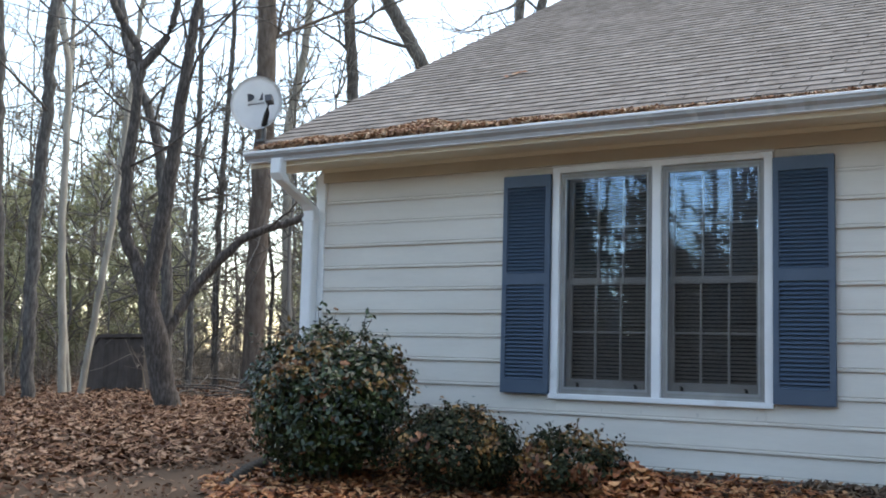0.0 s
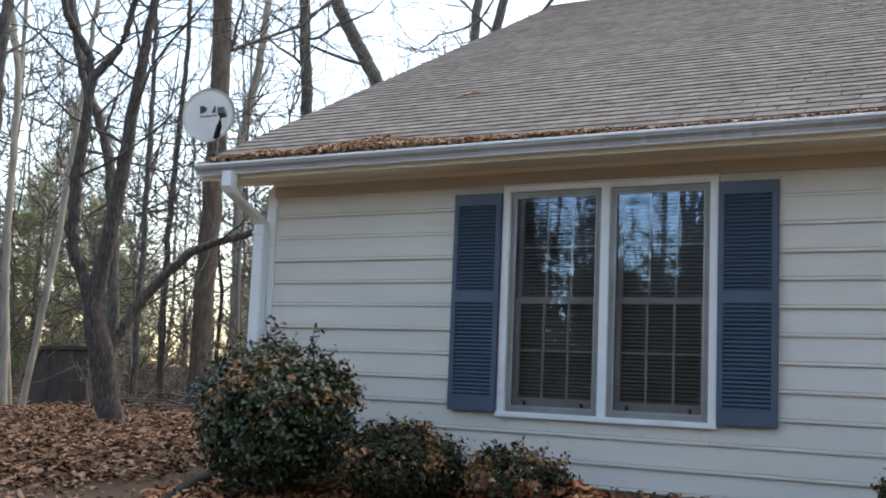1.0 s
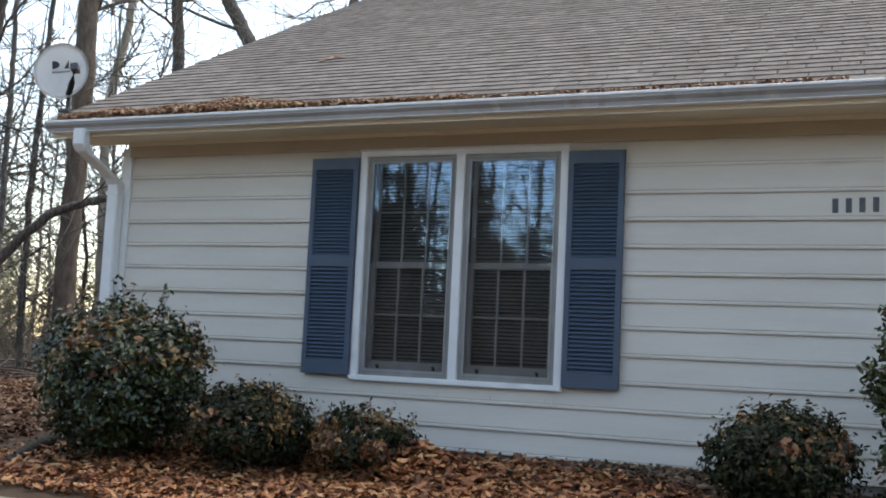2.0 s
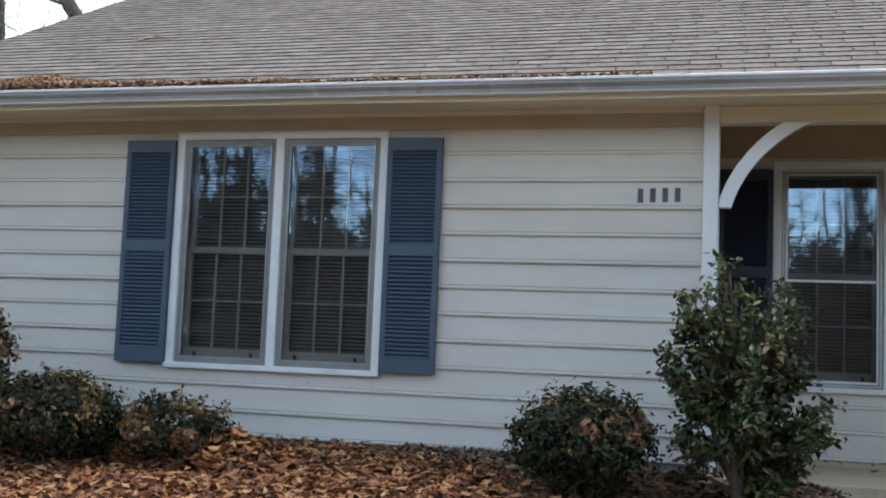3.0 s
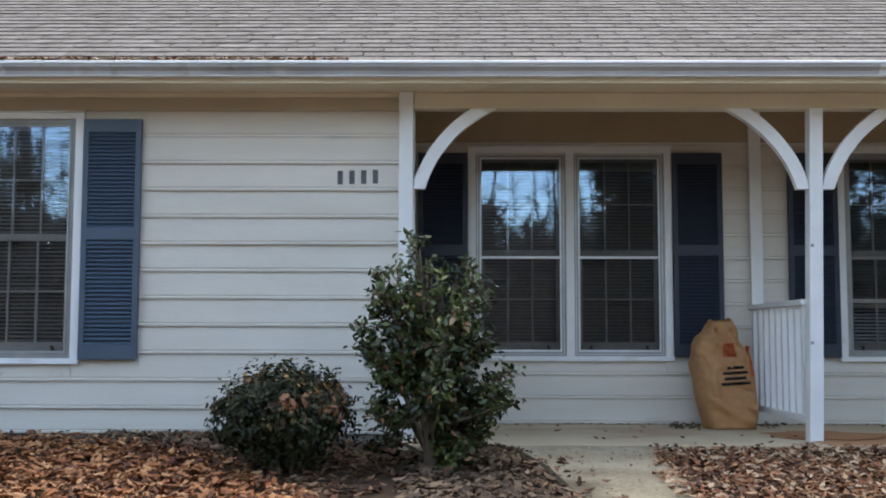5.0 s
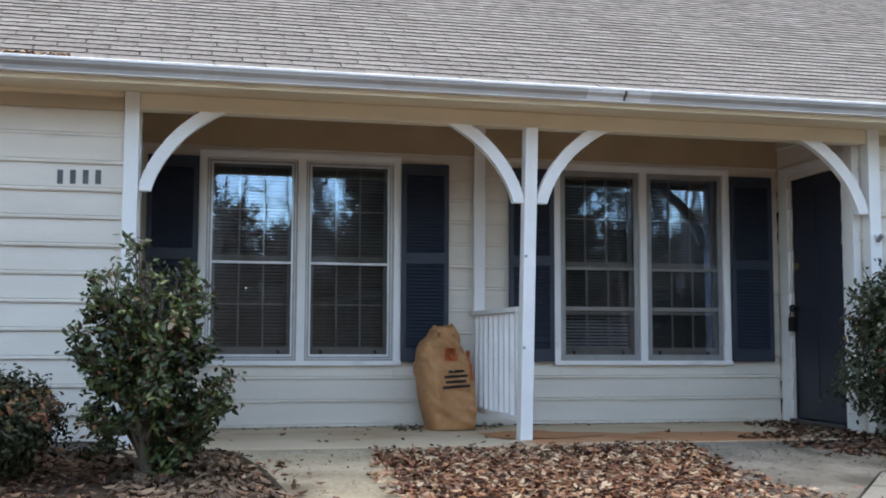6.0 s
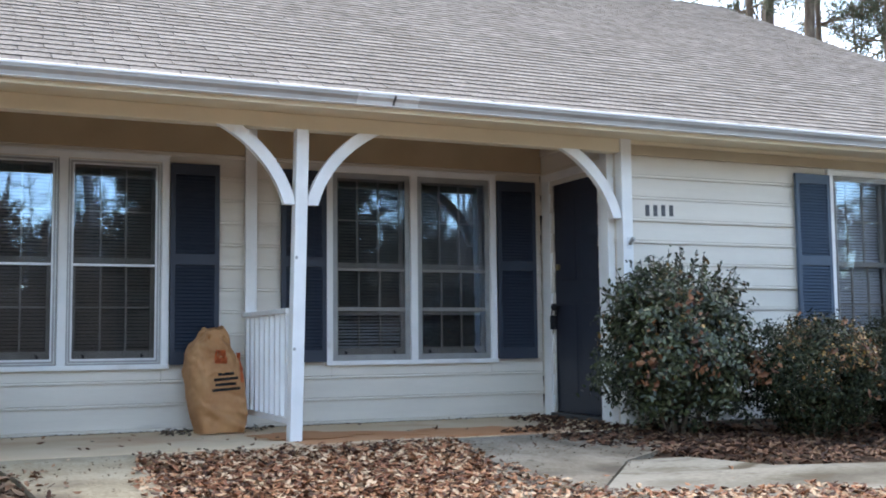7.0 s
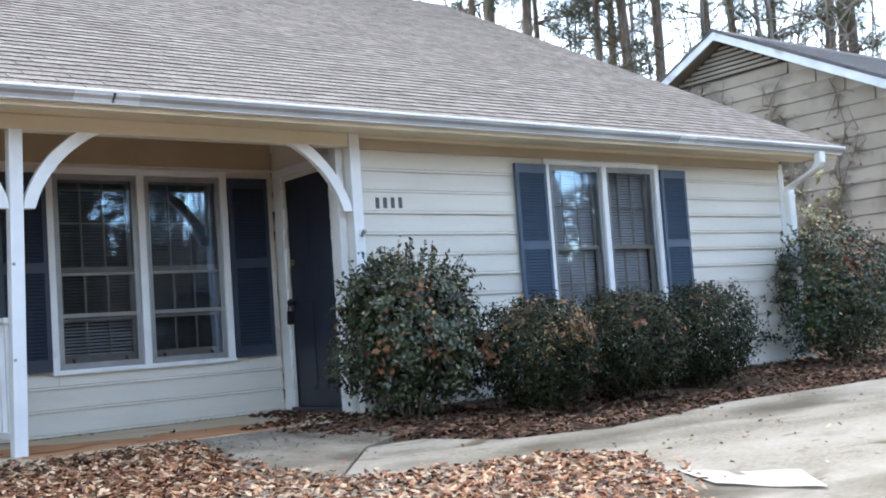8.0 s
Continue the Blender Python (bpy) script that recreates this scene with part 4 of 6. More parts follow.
band = 0.30 * np.exp(-((u + 7.35) / 0.95) ** 2) * (0.75 + 0.3 * np.sin(u * 5.1) + 0.15 * np.sin(u * 13)) + 0.07 * (u < -5.2) + 0.018
v = rng.random(n) ** 1.2 * band
c = 1 / math.sqrt(1 + PITCH ** 2)
hgt = 0.010 + 0.035 * rng.random(n) * np.clip(band * 5, 0.1, 1) * (1 - v / (band + 0.01))
P = np.stack([u, EAVE_Y + v * c - 0.02, EAVE_Z + v * PITCH * c + hgt], 1)
N = rng.normal(size=(n, 3)) * 0.6 + np.array([0, -0.4, 1])
lit = link_mesh("roof_leaf_litter", leaf_mesh("roof_leaf_litter", P, N, rng.uniform(0.014, 0.048, n), rng, 0.33, 0.5), M_LITTER_R)
tagged(lit, "orange brown leaf drift lying along the roof eave", "leaf litter", kind="stuff")


# ---- satellite dish on the rake ----
dish = thing("satellite_dish", "pale grey satellite dish on the roof edge", "satellite dish", (-8.70, -0.22, 2.445))
bm = bmesh.new()
rings = []
for i in range(7):
    r = 0.218 * i / 6
    rings.append([bm.verts.new((r * math.cos(a) * 0.98, r * math.sin(a) * 1.10, 0.9 * r * r)) for a in np.linspace(0, 2 * math.pi, 36, endpoint=False)] if i else [bm.verts.new((0, 0, 0))])
for i in range(36):
    bm.faces.new((rings[0][0], rings[1][i], rings[1][(i + 1) % 36]))
for a, b in zip(rings[1:], rings[2:]):
    for i in range(36):
        bm.faces.new((a[i], b[i], b[(i + 1) % 36], a[(i + 1) % 36]))
bmesh.ops.solidify(bm, geom=bm.faces[:], thickness=0.006)
DISH_M = Matrix.Translation((-0.02, -0.05, 0.285)) @ (Vector((0.42, -0.86, 0.20))).to_track_quat("Z", "Y").to_matrix().to_4x4() @ pose(0, 0, 0, 0, 0, 8)
refl = part("reflector", bm, M_DISH, dish, "pale grey round reflector", smooth=True)
refl.matrix_basis = DISH_M
bm = bmesh.new()
pts = [(0.062, 0.075)] + [(0.0 - 0.0 + 0.062 * math.cos(a) - 0.062 + 0.002, 0.0) for a in ()]
half = [bm.verts.new((-0.075 + 0.06 * math.sin(a) * 0.95, 0.065 + 0.035 * math.cos(a), 0.017)) for a in np.linspace(0, math.pi, 12)]
bm.faces.new(half[::-1])
tri = [bm.verts.new(p) for p in ((0.015, 0.03, 0.012), (0.052, 0.03, 0.014), (0.052, 0.10, 0.02))]
bm.faces.new(tri)
bmesh.ops.solidify(bm, geom=bm.faces[:], thickness=0.002)
mark = part("printed_mark", bm, M_GREY, refl, "dark grey printed mark")
part("printed_bar", boxes(*[(-0.075 + 0.02 * k, -0.062 + 0.02 * k, -0.002, 0.010, 0.010, 0.014) for k in range(7)]), M_GREY, refl, "small grey lettering bars")
t = Tubes()
t.add([(0, 0.02, -0.02), (0, 0.02, 0.10), (-0.03, 0.0, 0.2), (-0.03, -0.005, 0.27)], [0.02, 0.02, 0.019, 0.018], 10)
link_mesh("mast", t.mesh("mast"), M_GREY, dish, "bent grey steel mast")
part("foot_plate", boxes((-0.05, 0.05, -0.04, 0.08, -0.02, 0.004), bevel=0.003), M_GREY, dish)
t = Tubes()
a = DISH_M @ Vector((0.05, -0.20, 0.02))
b = DISH_M @ Vector((0.10, -0.15, 0.12))
c = DISH_M @ Vector((0.135, -0.045, 0.16))
t.add([a, b, c], [0.024, 0.023, 0.020], 8)
link_mesh("feed_arm", t.mesh("feed_arm"), M_BLACK, dish, "dark feed arm")
bm = boxes((-0.03, 0.03, -0.03, 0.03, -0.05, 0.035), bevel=0.01)
lnb = part("feed_horn", bm, M_GREY, dish, "grey feed horn")
lnb.matrix_basis = Matrix.Translation(c) @ DISH_M.to_3x3().to_4x4()


# ---- yard waste bag ----
bag = thing("paper_bag", "crumpled brown paper yard waste bag leaning by railing", "bag", (-0.335, 0.92, 0.0))
BAG_F = [0, 0.07, 0.2, 0.4, 0.62, 0.76, 0.85, 0.90, 0.94, 1]
BAG_L = [-0.140, -0.152, -0.175, -0.195, -0.215, -0.205, -0.180, -0.135, -0.105, -0.090]
BAG_R = [0.190, 0.215, 0.214, 0.204, 0.184, 0.135, 0.108, 0.100, 0.098, 0.075]
CREASES = [                              # x, z at both ends, depth and breadth of folds in the paper
    (-0.10, 0.17, 0.15, 0.03, 0.020, 0.045), (-0.15, 0.20, 0.19, 0.13, 0.010, 0.03),
    (-0.05, 0.70, 0.02, 0.58, -0.024, 0.028), (0.00, 0.72, 0.07, 0.60, 0.016, 0.022), (-0.19, 0.66, -0.04, 0.60, 0.014, 0.03),
    (0.06, 0.69, 0.12, 0.61, -0.018, 0.02), (-0.09, 0.74, -0.12, 0.50, 0.012, 0.03), (0.17, 0.55, 0.18, 0.12, 0.016, 0.035),
    (-0.17, 0.52, -0.10, 0.22, 0.012, 0.035), (0.02, 0.30, 0.17, 0.24, -0.008, 0.025), (-0.12, 0.40, 0.02, 0.52, 0.007, 0.025)]
bm = bmesh.new()
ns, nz = 96, 70
rows = []
for j in range(nz + 1):
    f = j / nz
    z = 0.765 * f
    lo, hi = float(np.interp(f, BAG_F, BAG_L)), float(np.interp(f, BAG_F, BAG_R))
    w, mid = (hi - lo) / 2, (hi + lo) / 2
    d = float(np.interp(f, [0, 0.3, 0.6, 0.8, 1], [0.15, 0.175, 0.165, 0.115, 0.055]))
    ring = []
    for i in range(ns):
        a = 2 * math.pi * i / ns
        ca, sa = math.cos(a), math.sin(a)
        x = w * math.copysign(abs(ca) ** 0.55, ca)
        y = d * math.copysign(abs(sa) ** 0.55, sa)
        k = 0.010 * noise.noise(Vector((x * 8, y * 8, z * 6 + 3)))
        k += 0.020 * abs(noise.noise(Vector((x * 9 + z * 5, y * 9, z * 6 - x * 7)))) - 0.014 * abs(noise.noise(Vector((x * 17 - z * 9, y * 17, z * 12 + x * 8))))
        k *= 0.5 + 0.8 * f
        x, y = mid + x + ca * k * 0.8, y + sa * k * 1.6
        if sa < 0:
            for x0, z0, x1, z1, depth, breadth in CREASES:
                h = min(1.0, max(0.0, ((x - x0) * (x1 - x0) + (z - z0) * (z1 - z0)) / ((x1 - x0) ** 2 + (z1 - z0) ** 2)))
                r = math.hypot(x - x0 - h * (x1 - x0), z - z0 - h * (z1 - z0))
                y -= 1.8 * depth * max(0.0, 1 - r / breadth) * min(1.0, -sa * 2)
        top = (0.022 * noise.noise(Vector((a * 2.3, 5, 0))) + 0.022 * math.cos(a - 0.5)) * f ** 6
        ring.append(bm.verts.new((x, y + 0.04 * f, z + top)))
    rows.append(ring)
for a, b in zip(rows, rows[1:]):
    for i in range(ns):
        bm.faces.new((a[i], a[(i + 1) % ns], b[(i + 1) % ns], b[i]))
bm.faces.new(rows[0][::-1])
inner = [bm.verts.new(v.co * 0.93 + Vector((0.002, 0.01, -0.04))) for v in rows[-1]]
for i in range(ns):
    bm.faces.new((rows[-1][i], rows[-1][(i + 1) % ns], inner[(i + 1) % ns], inner[i]))
bm.faces.new(inner)
bmesh.ops.recalc_face_normals(bm, faces=bm.faces[:])
bag_skin = part("bag_body", bm, M_KRAFT, bag, "crumpled brown kraft paper", smooth=True)


def bag_print(name, x0, x1, z0, z1, material, label, tilt=0.0):
    """A printed patch lying on the bag's front."""
    bm = bmesh.new()
    n = 6
    g = [[None] * (n + 1) for _ in range(n + 1)]
    for i in range(n + 1):
        for j in range(n + 1):
            x = x0 + (x1 - x0) * i / n
            z = z0 + (z1 - z0) * j / n + tilt * (x - x0)
            best = min((v for r in rows_co for v in r if v.y < -0.02), key=lambda v: (v.x - x) ** 2 + (v.z - z) ** 2)
            g[i][j] = bm.verts.new((x, best.y - 0.006, z))
    for i in range(n):
        for j in range(n):
            bm.faces.new((g[i][j], g[i + 1][j], g[i + 1][j + 1], g[i][j + 1]))
    bmesh.ops.solidify(bm, geom=bm.faces[:], thickness=0.001)
    part(name, bm, material, bag, label)


rows_co = [[v.co.copy() for v in bag_skin.data.vertices[j * ns:(j + 1) * ns]] for j in range(nz + 1)]
bag_print("printed_logo", -0.04, 0.05, 0.50, 0.60, M_ORANGE, "orange printed square")
bag_print("printed_logo", 0.150, 0.180, 0.36, 0.58, M_ORANGE, "orange side print")
for k, (a, b) in enumerate(((-0.03, 0.10), (-0.06, 0.13), (-0.05, 0.11), (-0.075, 0.14))):
    bag_print("printed_bar", a, b, 0.41 - 0.038 * k, 0.43 - 0.038 * k, M_INK, "black printed bar", 0.06)
bag.rotation_euler = (radians(-3), 0, radians(6))

# white card on the driveway
bm = bmesh.new()
card_pts = [(2.33, -3.36), (2.77, -3.79), (2.50, -4.12), (2.20, -3.70)]
a, b, c, d = [Vector((x, y, float(gz(x, y)))) for x, y in card_pts]
n = 10
g = [[None] * (n + 1) for _ in range(n + 1)]
for i in range(n + 1):
    for j in range(n + 1):
        p = a.lerp(b, i / n).lerp(d.lerp(c, i / n), j / n)
        g[i][j] = bm.verts.new(p + Vector((0, 0, 0.010 + 0.004 * math.sin(i * 0.9) * math.cos(j * 0.7) + 0.02 * (i / n - 0.5) ** 2)))
for i in range(n):
    for j in range(n):
        if not (i == 4 and j < 3):
            bm.faces.new((g[i][j], g[i + 1][j], g[i + 1][j + 1], g[i][j + 1]))
bmesh.ops.solidify(bm, geom=bm.faces[:], thickness=0.004)
tagged(part("card_sheet", bm, M_CARD), "torn white card sheet lying flat on the driveway", "card")

# black drain pipe end beside the shrub
t = Tubes()
pts = curve_pts([(-8.2, -0.35, -0.01), (-7.88, -0.88, -0.035), (-7.74, -1.3, -0.075), (-7.53, -1.74, -0.135)], 60)
t.add(pts, [0.062 + 0.007 * math.sin(i * 2.1) for i in range(60)], 12)
tagged(link_mesh("drain_pipe", t.mesh("drain_pipe"), M_PIPE), "black corrugated drain pipe lying on the soil", "pipe")


# ---- shrubs ----
def bush(x, y, rx, ry, h, n, size, material, label, seed, base=0.06, square=2.0, shoots=0, bronze=0.0, dead=60, stems=7, group="", gap=0.0, reach=1.0, ragged=1.0):
    """A clipped or loose shrub: stems, a crown of single leaves on an uneven shell, and some dry leaves caught in it."""
    rng = np.random.default_rng(seed)
    z0 = float(hump(x, y))
    b = thing("shrub", label, "shrub", (x, y, z0), group)
    n = int(n * 1.5)
    nc = n // 18
    size = size * 0.95
    d = unit(rng.normal(size=(nc, 3)))
    lump = np.array([noise.noise(Vector(v * 2.3) + Vector((seed, 0, 0))) * 0.20 + noise.noise(Vector(v * 5.5) + Vector((0, seed, 0))) * 0.16 for v in d]) * ragged
    r = (1 - 0.40 * rng.random(nc) ** 1.5) * (1 + lump) + rng.normal(0, 0.035, nc)
    k = np.sum(np.abs(d) ** square, 1) ** (-1 / square)
    C = d * (k * r)[:, None] * np.array([rx, ry, h / 2 * 0.97]) + np.array([0, 0, base + h / 2])
    P = np.repeat(C, 18, 0) + rng.normal(0, 0.036, (nc * 18, 3)) * np.array([1, 1, 0.8])
    d = np.repeat(d, 18, 0)
    if gap:
        holes = np.array([noise.noise(Vector(p * 4.0) + Vector((7, seed, 0))) for p in P])
        keep = holes > -gap
        P, d = P[keep], d[keep]
    low = P[:, 2] < base * 0.5 + 0.01
    P, d = P[~low], d[~low]
    if shoots:
        sp, sd = [], []
        ts = Tubes()
        for s in range(shoots):
            a = rng.uniform(0, 2 * math.pi)
            q = math.sqrt(rng.random()) * 0.85
            p0 = np.array([rx * q * math.cos(a), ry * q * math.sin(a), base + h / 2 + h / 2 * math.sqrt(max(0, 1 - q * q)) * 0.95])
            up = unit(np.array([[math.cos(a) * q * 0.8 + rng.normal(0, 0.15), math.sin(a) * q * 0.8 + rng.normal(0, 0.15), 1.0]]))[0]
            ln = rng.uniform(0.10, 0.24) * reach
            line = p0 + np.linspace(0, 1, 5)[:, None] * up * ln
            ts.add(line, [0.004, 0.004, 0.003, 0.003, 0.002], 4)
            for w in np.linspace(0.15, 1.0, 9):
                sp.append(p0 + up * ln * w + rng.normal(0, 0.012, 3))
                sd.append(rng.normal(0, 1, 3) + np.array([0, -0.2, 0.5]))
        P, d = np.vstack([P, sp]), np.vstack([d, sd])
        link_mesh("young_growth", ts.mesh("young_growth"), M_STEM, b)["kind"] = "stuff"
    N = d + rng.normal(size=d.shape) * 0.55 + np.array([0, 0, 0.35])
    if bronze:
        top = rng.random(len(P)) < bronze * np.clip((P[:, 2] - h * 0.4) / (h * 0.4), 0, 1) * np.array([min(1.0, max(0.03, 4.0 * noise.noise(Vector(p * 3.6) + Vector((seed, 0, 0))))) for p in P])
        if top.any():
            link_mesh("bronzed_leaves", leaf_mesh("bronzed_leaves", P[top], N[top], rng.uniform(0.8, 1.25, top.sum()) * size, rng, 0.37, 0.35), M_BRONZE, b, "bronzed autumn leaves")
        P, N = P[~top], N[~top]
    link_mesh("foliage", leaf_mesh("foliage", P, N, rng.uniform(0.75, 1.35, len(P)) * size, rng, 0.27, 0.38), material, b)
    if dead:
        spots = unit(rng.normal(size=(3, 3)) * np.array([1, 0.6, 0.6]) + np.array([0, -1.0, 0.4]))
        q = unit(spots[rng.integers(0, 3, dead)] + rng.normal(size=(dead, 3)) * np.where(rng.random((dead, 1)) < 0.88, 0.14, 0.7))
        D = q * np.array([rx, ry, h / 2]) * rng.uniform(0.93, 1.06, (dead, 1)) + np.array([0, 0, base + h / 2])
        link_mesh("dry_leaves", leaf_mesh("dry_leaves", D, q + rng.normal(size=q.shape) * 0.7, rng.uniform(0.030, 0.075, dead), rng, 0.4, 0.6, lobed=True), M_RUST, b, "dry rusty leaves caught in it")
    ts = Tubes()
    for s in range(stems):
        a = 2 * math.pi * (s + rng.random() * 0.6) / stems
        top = np.array([rx * 0.7 * math.cos(a), ry * 0.7 * math.sin(a), base + h * rng.uniform(0.5, 0.8)])
        foot = np.array([0.05 * math.cos(a), 0.05 * math.sin(a), -0.05])
        line = curve_pts([foot, foot * 0.5 + top * 0.35 + rng.normal(0, 0.02, 3), top], 7)
        ts.add(line, np.linspace(0.018, 0.005, 7), 5)
        for q in range(5):
            i = rng.integers(2, 6)
            end = line[i] + rng.normal(0, 0.16, 3) * np.array([rx, ry, h / 2]) * 2
            ts.add([line[i], (line[i] + end) / 2 + rng.normal(0, 0.02, 3), end], [0.006, 0.004, 0.002], 4)
    link_mesh("stem_tangle", ts.mesh("stem_tangle"), M_STEM, b)["kind"] = "stuff"
    return b


bush(-7.17, -1.20, 0.50, 0.49, 0.90, 11500, 0.043, M_HOLLY, "large rounded holly shrub with bronzed top leaves", 3, shoots=16, bronze=0.65, square=2.3, dead=30, reach=1.0)
bush(-6.23, -1.15, 0.38, 0.35, 0.45, 6800, 0.034, M_BOX, "low rounded shrub with dull green leaves", 5, bronze=0.75, dead=40, shoots=10, reach=0.4)
bush(-5.50, -1.05, 0.28, 0.27, 0.32, 3600, 0.034, M_BOX, "small ragged shrub full of dry leaves", 7, bronze=0.8, dead=420, shoots=18, gap=0.30, reach=0.5)
bush(-3.18, -1.05, 0.34, 0.34, 0.49, 6800, 0.033, M_BOX, "low rounded shrub before the grey siding", 9, bronze=0.35, dead=70, shoots=12, reach=0.35)
bush(2.70, -0.52, 0.54, 0.50, 1.13, 11500, 0.043, M_CAMEL, "tall dense shrub beside the front door", 13, bronze=0.12, dead=110, shoots=80, square=2.2, reach=0.9, ragged=1.7)
row = "clipped shrubs along the wall"
bush(3.55, -1.00, 0.49, 0.46, 0.82, 13500, 0.029, M_BOX, "clipped round shrub with a brown dead patch", 15, bronze=0.35, dead=170, square=2.15, shoots=10, group=row, reach=0.3, ragged=0.4)
bush(4.54, -1.00, 0.46, 0.46, 0.83, 13000, 0.029, M_BOX, "clipped dense dark green shrub", 17, bronze=0.05, dead=30, square=2.7, group=row, shoots=8, reach=0.3, ragged=0.4)
bush(5.70, -0.80, 0.45, 0.45, 0.86, 13000, 0.029, M_BOX, "clipped dense dark green shrub", 19, bronze=0.05, dead=12, square=2.7, group=row, shoots=8, reach=0.3, ragged=0.4)
bush(8.42, -0.45, 0.85, 0.62, 1.36, 14500, 0.042, M_HOLLY, "large overgrown shrub at the house corner", 23, bronze=0.18, dead=200, shoots=40, square=2.4, gap=0.3)


def leggy_bush(x, y):
    """The tall leggy shrub by the porch: a trunk, rising limbs and leaves set along fine twigs."""
    rng = np.random.default_rng(31)
    b = thing("shrub", "tall leggy evergreen shrub beside the porch post", "shrub", (x, y, float(hump(x, y))))
    tb = Tubes()
    P, D = [], []
    trunk = curve_pts([(0.02, 0, -0.05), (-0.01, 0, 0.2), (0.0, 0.02, 0.52)], 6)
    tb.add(trunk, [0.052, 0.046, 0.042, 0.04, 0.038, 0.036], 9)
    lobes = [(-0.04, 1.20, 0.08), (-0.02, 1.06, 0.13), (-0.17, 0.99, 0.12), (-0.30, 0.87, 0.09), (-0.23, 0.66, 0.17), (0.0, 0.84, 0.25), (0.15, 1.00, 0.12), (0.25, 0.76, 0.15),
             (0.31, 0.42, 0.15), (0.17, 0.20, 0.17), (-0.25, 0.34, 0.14), (-0.25, 0.13, 0.08), (0.05, 0.52, 0.25), (0.10, 0.10, 0.11)]
    share = np.array([r ** 1.6 for _, _, r in lobes])
    for s in range(96):
        lx, lz, lr = lobes[rng.choice(len(lobes), p=share / share.sum())]
        off = unit(rng.normal(size=(1, 3)))[0] * lr * rng.uniform(0.3, 1.0)
        ly = rng.normal(0, 0.12)
        top = np.array([lx, ly, lz]) + off
        a = math.atan2(top[1], top[0])
        line = curve_pts([trunk[1 + s % 5], top * np.array([0.5, 0.5, 0.55]) + np.array([0, 0, 0.08]), top], 9)
        tb.add(line, np.linspace(0.015, 0.004, 9), 5)
        for q in range(11):
            i = rng.integers(4, 9)
            dirv = unit(np.array([[math.cos(a) * 0.8 + rng.normal(0, 0.9), math.sin(a) * 0.8 + rng.normal(0, 0.9), rng.normal(0.5, 0.5)]]))[0]
            ln = rng.uniform(0.05, 0.13)
            end = line[i] + dirv * ln
            tb.add([line[i], line[i] + dirv * ln * 0.5 + np.array([0, 0, -0.008]), end], [0.004, 0.003, 0.002], 4)
            for w in np.linspace(0.15, 1.05, 10):
                P.append(line[i] + dirv * ln * w + rng.normal(0, 0.020, 3))
                D.append(dirv * 0.4 + rng.normal(0, 0.8, 3) + np.array([0, -0.15, 0.6]))
    P, D = np.array(P), np.array(D)
    ok = P[:, 2] > 0.02
    P, D = P[ok], D[ok]
    young = (P[:, 2] > 0.72 + 0.22 * rng.random(len(P))) & (rng.random(len(P)) < 0.55)
    link_mesh("young_leaves", leaf_mesh("young_leaves", P[young], D[young], rng.uniform(0.030, 0.056, young.sum()), rng, 0.27, 0.45), M_YOUNG, b, "lighter young leaves near the top")
    P, D = P[~young], D[~young]
    link_mesh("trunk", tb.mesh("trunk"), M_STEM, b, "grey brown trunk and limbs")
    old = rng.random(len(P)) < 0.045
    link_mesh("old_leaves", leaf_mesh("old_leaves", P[old], D[old], rng.uniform(0.032, 0.056, old.sum()), rng, 0.27, 0.45), M_RUST, b, "brown withered leaves among the green")
    P, D = P[~old], D[~old]
    link_mesh("foliage", leaf_mesh("foliage", P, D, rng.uniform(0.032, 0.060, len(P)), rng, 0.27, 0.45), M_LEGGY, b)
    n = 12
    q = rng.integers(0, len(P), n)
    link_mesh("dry_leaves", leaf_mesh("dry_leaves", P[q] + rng.normal(0, 0.02, (n, 3)), D[q], rng.uniform(0.06, 0.1, n), rng, 0.4, 0.5, lobed=True), M_LITTER, b, "dry tan leaves caught in it")


leggy_bush(-2.39, -0.98)


# ---- fallen leaves ----
def inside(x, y, poly):
    hit = np.zeros(len(x), bool)
    for (x0, y0), (x1, y1) in zip(poly, poly[1:] + poly[:1]):
        c = ((y0 > y) != (y1 > y)) & (x < (x1 - x0) * (y - y0) / (y1 - y0 + 1e-12) + x0)
        hit ^= c
    return hit


def litter(name, label, poly, n, size, material, seed, pile=0.03, patch=0.0, base=hump):
    """Dry leaves strewn over an area, thicker in drifts."""
    rng = np.random.default_rng(seed)
    xs, ys = [p[0] for p in poly], [p[1] for p in poly]
    x, y = rng.uniform(min(xs), max(xs), 4 * n), rng.uniform(min(ys), max(ys), 4 * n)
    ok = inside(x, y, poly)
    if patch:
        drift = np.array([noise.noise(Vector((a * 1.1, b * 1.6, seed))) for a, b in zip(x, y)])
        ok &= rng.random(4 * n) < np.clip(0.55 + drift * patch, 0.06, 1)
    x, y = x[ok][:n], y[ok][:n]
    m = len(x)
    z = base(x, y) + 0.012 + pile * rng.random(m) ** 1.5
    N = rng.normal(size=(m, 3)) * np.array([0.30, 0.30, 0.2]) + np.array([0, -0.06, 1])
    ob = link_mesh(name, leaf_mesh(name, np.stack([x, y, z], 1), N, rng.uniform(size[0], size[1], m), rng, 0.31, 0.7, lobed=True), material)
    return tagged(ob, label, "leaf litter", kind="stuff")


